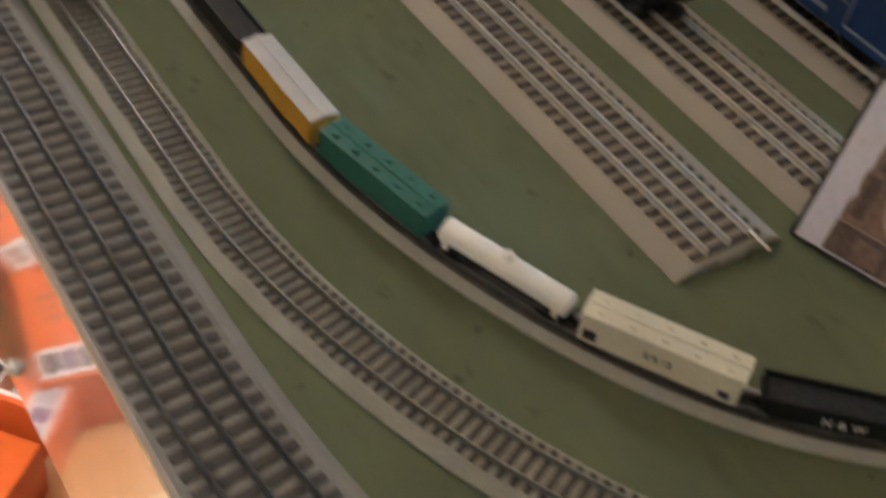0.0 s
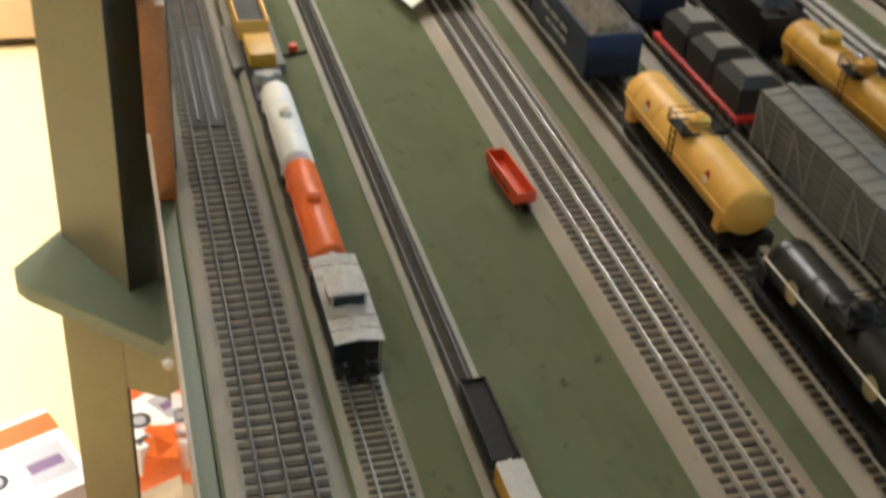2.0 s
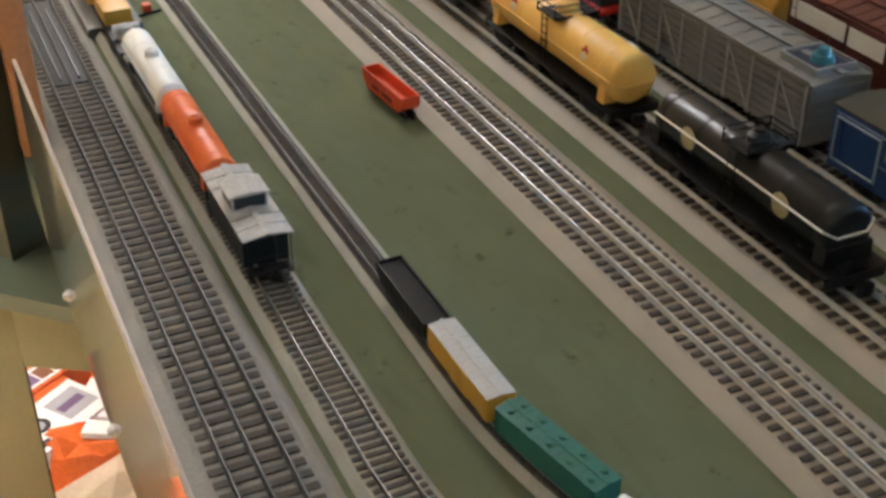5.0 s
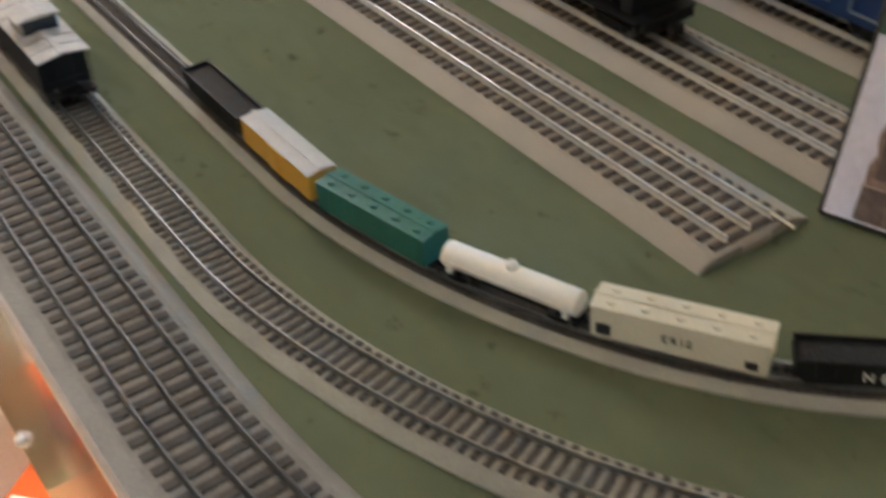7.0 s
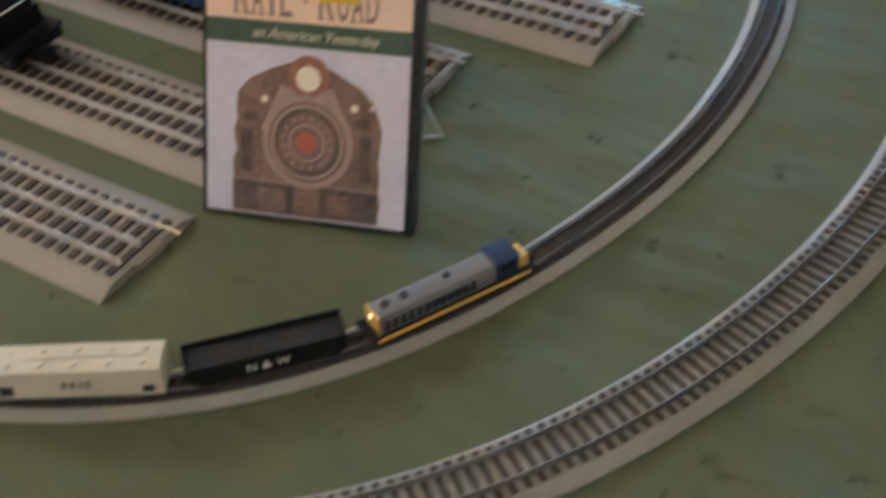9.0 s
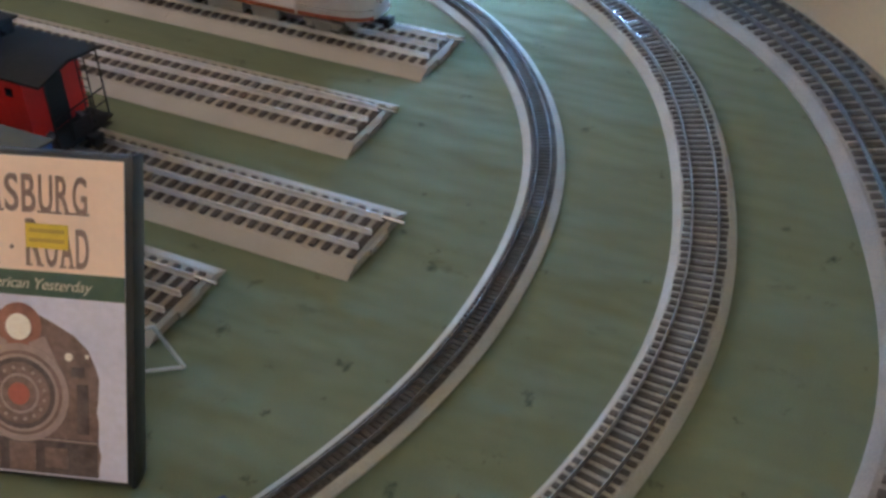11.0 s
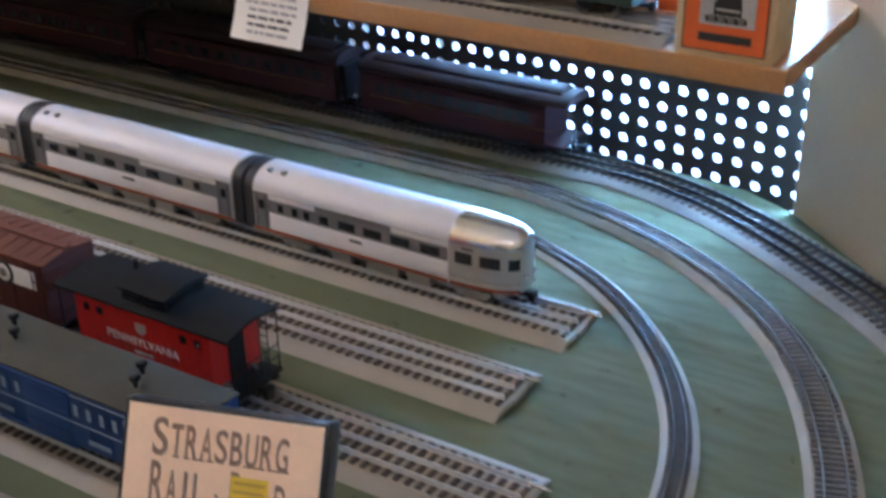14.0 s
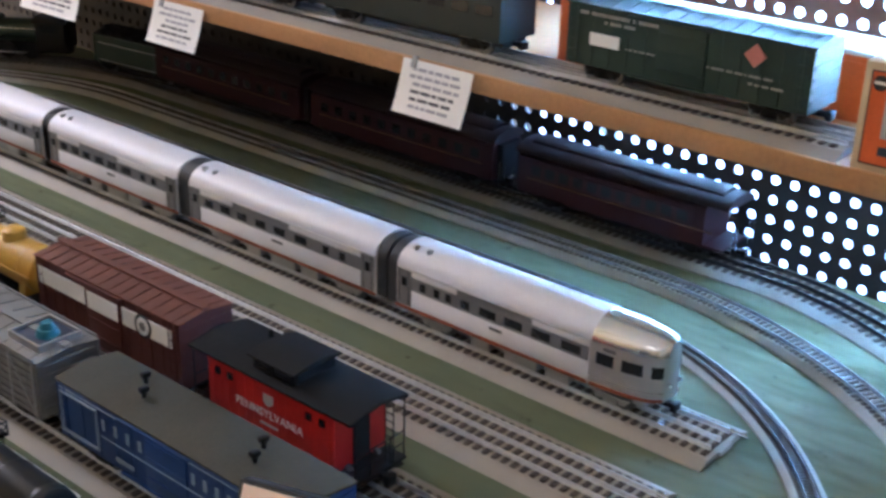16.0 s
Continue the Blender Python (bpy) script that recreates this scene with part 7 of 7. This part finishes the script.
def crumpled_bag(place, turn, w, d, hh, material, label, seed, crease, patch):
    """A soft bag: a flat-topped heap whose skin is creased in facets, with a folded mouth or a label on it."""
    rnd = random.Random(seed)
    ob = thing("crumpled_bag", label, "bag", Matrix.Translation(place) @ Matrix.Rotation(radians(turn), 4, "Z"))
    bm = bmesh.new()
    nx, ny = 7, 7
    grid = []
    for j in range(ny + 1):
        row = []
        for i in range(nx + 1):
            u, v = 2 * i / nx - 1, 2 * j / ny - 1
            z = hh * (1 - abs(u) ** 5) ** 0.6 * (1 - abs(v) ** 5) ** 0.6
            inner = abs(u) < 1 and abs(v) < 1
            row.append(bm.verts.new((w / 2 * u + (rnd.uniform(-1, 1) * w * 0.05 if inner else 0), d / 2 * v + (rnd.uniform(-1, 1) * d * 0.05 if inner else 0), max(z + (rnd.uniform(-1, 1) * hh * crease if inner else 0), 0.0))))
        grid.append(row)
    for j in range(ny):
        for i in range(nx):
            a, b, c, e = grid[j][i], grid[j][i + 1], grid[j + 1][i + 1], grid[j + 1][i]
            if (i + j) % 2:
                bm.faces.new((a, b, c)), bm.faces.new((a, c, e))
            else:
                bm.faces.new((a, b, e)), bm.faces.new((b, c, e))
    part("skin", bm, material, ob, smooth=20)
    top = hh * (1 + crease) + 0.001
    if patch:
        boxpart("label_panel", (-0.020, 0.025, -0.012, 0.014, top - 0.010, top), PAPER, ob, "white paper label", 0.0004)
    else:
        part("folded_mouth", mk(lambda b: bmloft(b, [[(-w * 0.47, y - 0.012, z - 0.004), (w * 0.47, y - 0.010, z - 0.006), (w * 0.45, y + 0.012, z), (-w * 0.45, y + 0.010, z + 0.002)] for y, z in ((d * 0.30, top - 0.022), (d * 0.33, top - 0.012))])), material, ob, "folded mouth of the bag", smooth=None)
    return ob


crumpled_bag((-0.318, 1.135, SHELF), 24, 0.20, 0.20, 0.090, mat("pale_brown_paper", (0.72, 0.58, 0.42), 0.75, 0, 0.08, 24, 0.2, 200), "crumpled pale brown paper bag on the low shelf", 3, 0.07, False)
crumpled_bag((-0.318, 1.262, SHELF), -30, 0.20, 0.075, 0.095, mat("glossy_orange_film", (0.72, 0.15, 0.03), 0.22, 0, 0.2, 18, 0.1, 160), "shiny crumpled orange plastic bag on the low shelf", 8, 0.12, True)

# ---- magazine bin across the aisle ----
RX, RY = -0.60, 3.38
bin_ = thing("magazine_bin", "pale wooden display bin filled with colourful magazines", "display bin", Matrix.Translation((RX, RY, -0.9)))
PALE = mat("pale_birch_wood", (0.70, 0.52, 0.34), 0.5, 0, 0.08, 14, 0.1, 200)
for d in ((-0.20, 0.20, -0.02, 0.0, 0.03, 0.25), (-0.20, 0.20, 0.80, 0.82, 0.03, 0.25), (-0.20, -0.18, 0.0, 0.80, 0.03, 0.25), (0.18, 0.20, 0.0, 0.80, 0.03, 0.25)):
    boxpart("panel", d, PALE, bin_, "", 0.003)
boxpart("rim", (-0.215, 0.215, -0.035, 0.0, 0.25, 0.27), PALE, bin_)
boxpart("bottom", (-0.18, 0.18, 0.0, 0.80, 0.03, 0.05), PALE, bin_)
boxpart("plinth", (-0.17, 0.17, 0.02, 0.78, 0.0, 0.03), DGREY, bin_, "dark plinth")
cols = [(0.15, 0.3, 0.55), (0.6, 0.6, 0.62), (0.45, 0.12, 0.08), (0.2, 0.35, 0.3), (0.65, 0.5, 0.3), (0.1, 0.15, 0.3)]
for j in range(7):
    for i in range(2):
        c = cols[(i * 3 + j) % 6]
        mg = thing("magazine", "colourful printed magazine standing in the bin", "magazine", Matrix.Translation((RX - 0.09 + i * 0.18, RY + 0.06 + j * 0.10, -0.848)) @ Matrix.Rotation(radians(-24), 4, "X"), "magazines in the bin")
        boxpart("pages", (-0.08, 0.08, 0.0, 0.012, 0.0, 0.40), PAPER, mg)
        boxpart("cover", (-0.08, 0.08, -0.001, 0.0, 0.0, 0.40), mat("cover_%d" % ((i * 3 + j) % 6), c, 0.35, 0, 0.5, 14, 0, 60), mg, "glossy printed cover")
        boxpart("title_bar", (-0.07, 0.07, -0.0018, -0.001, 0.34, 0.38), PAPER, mg)
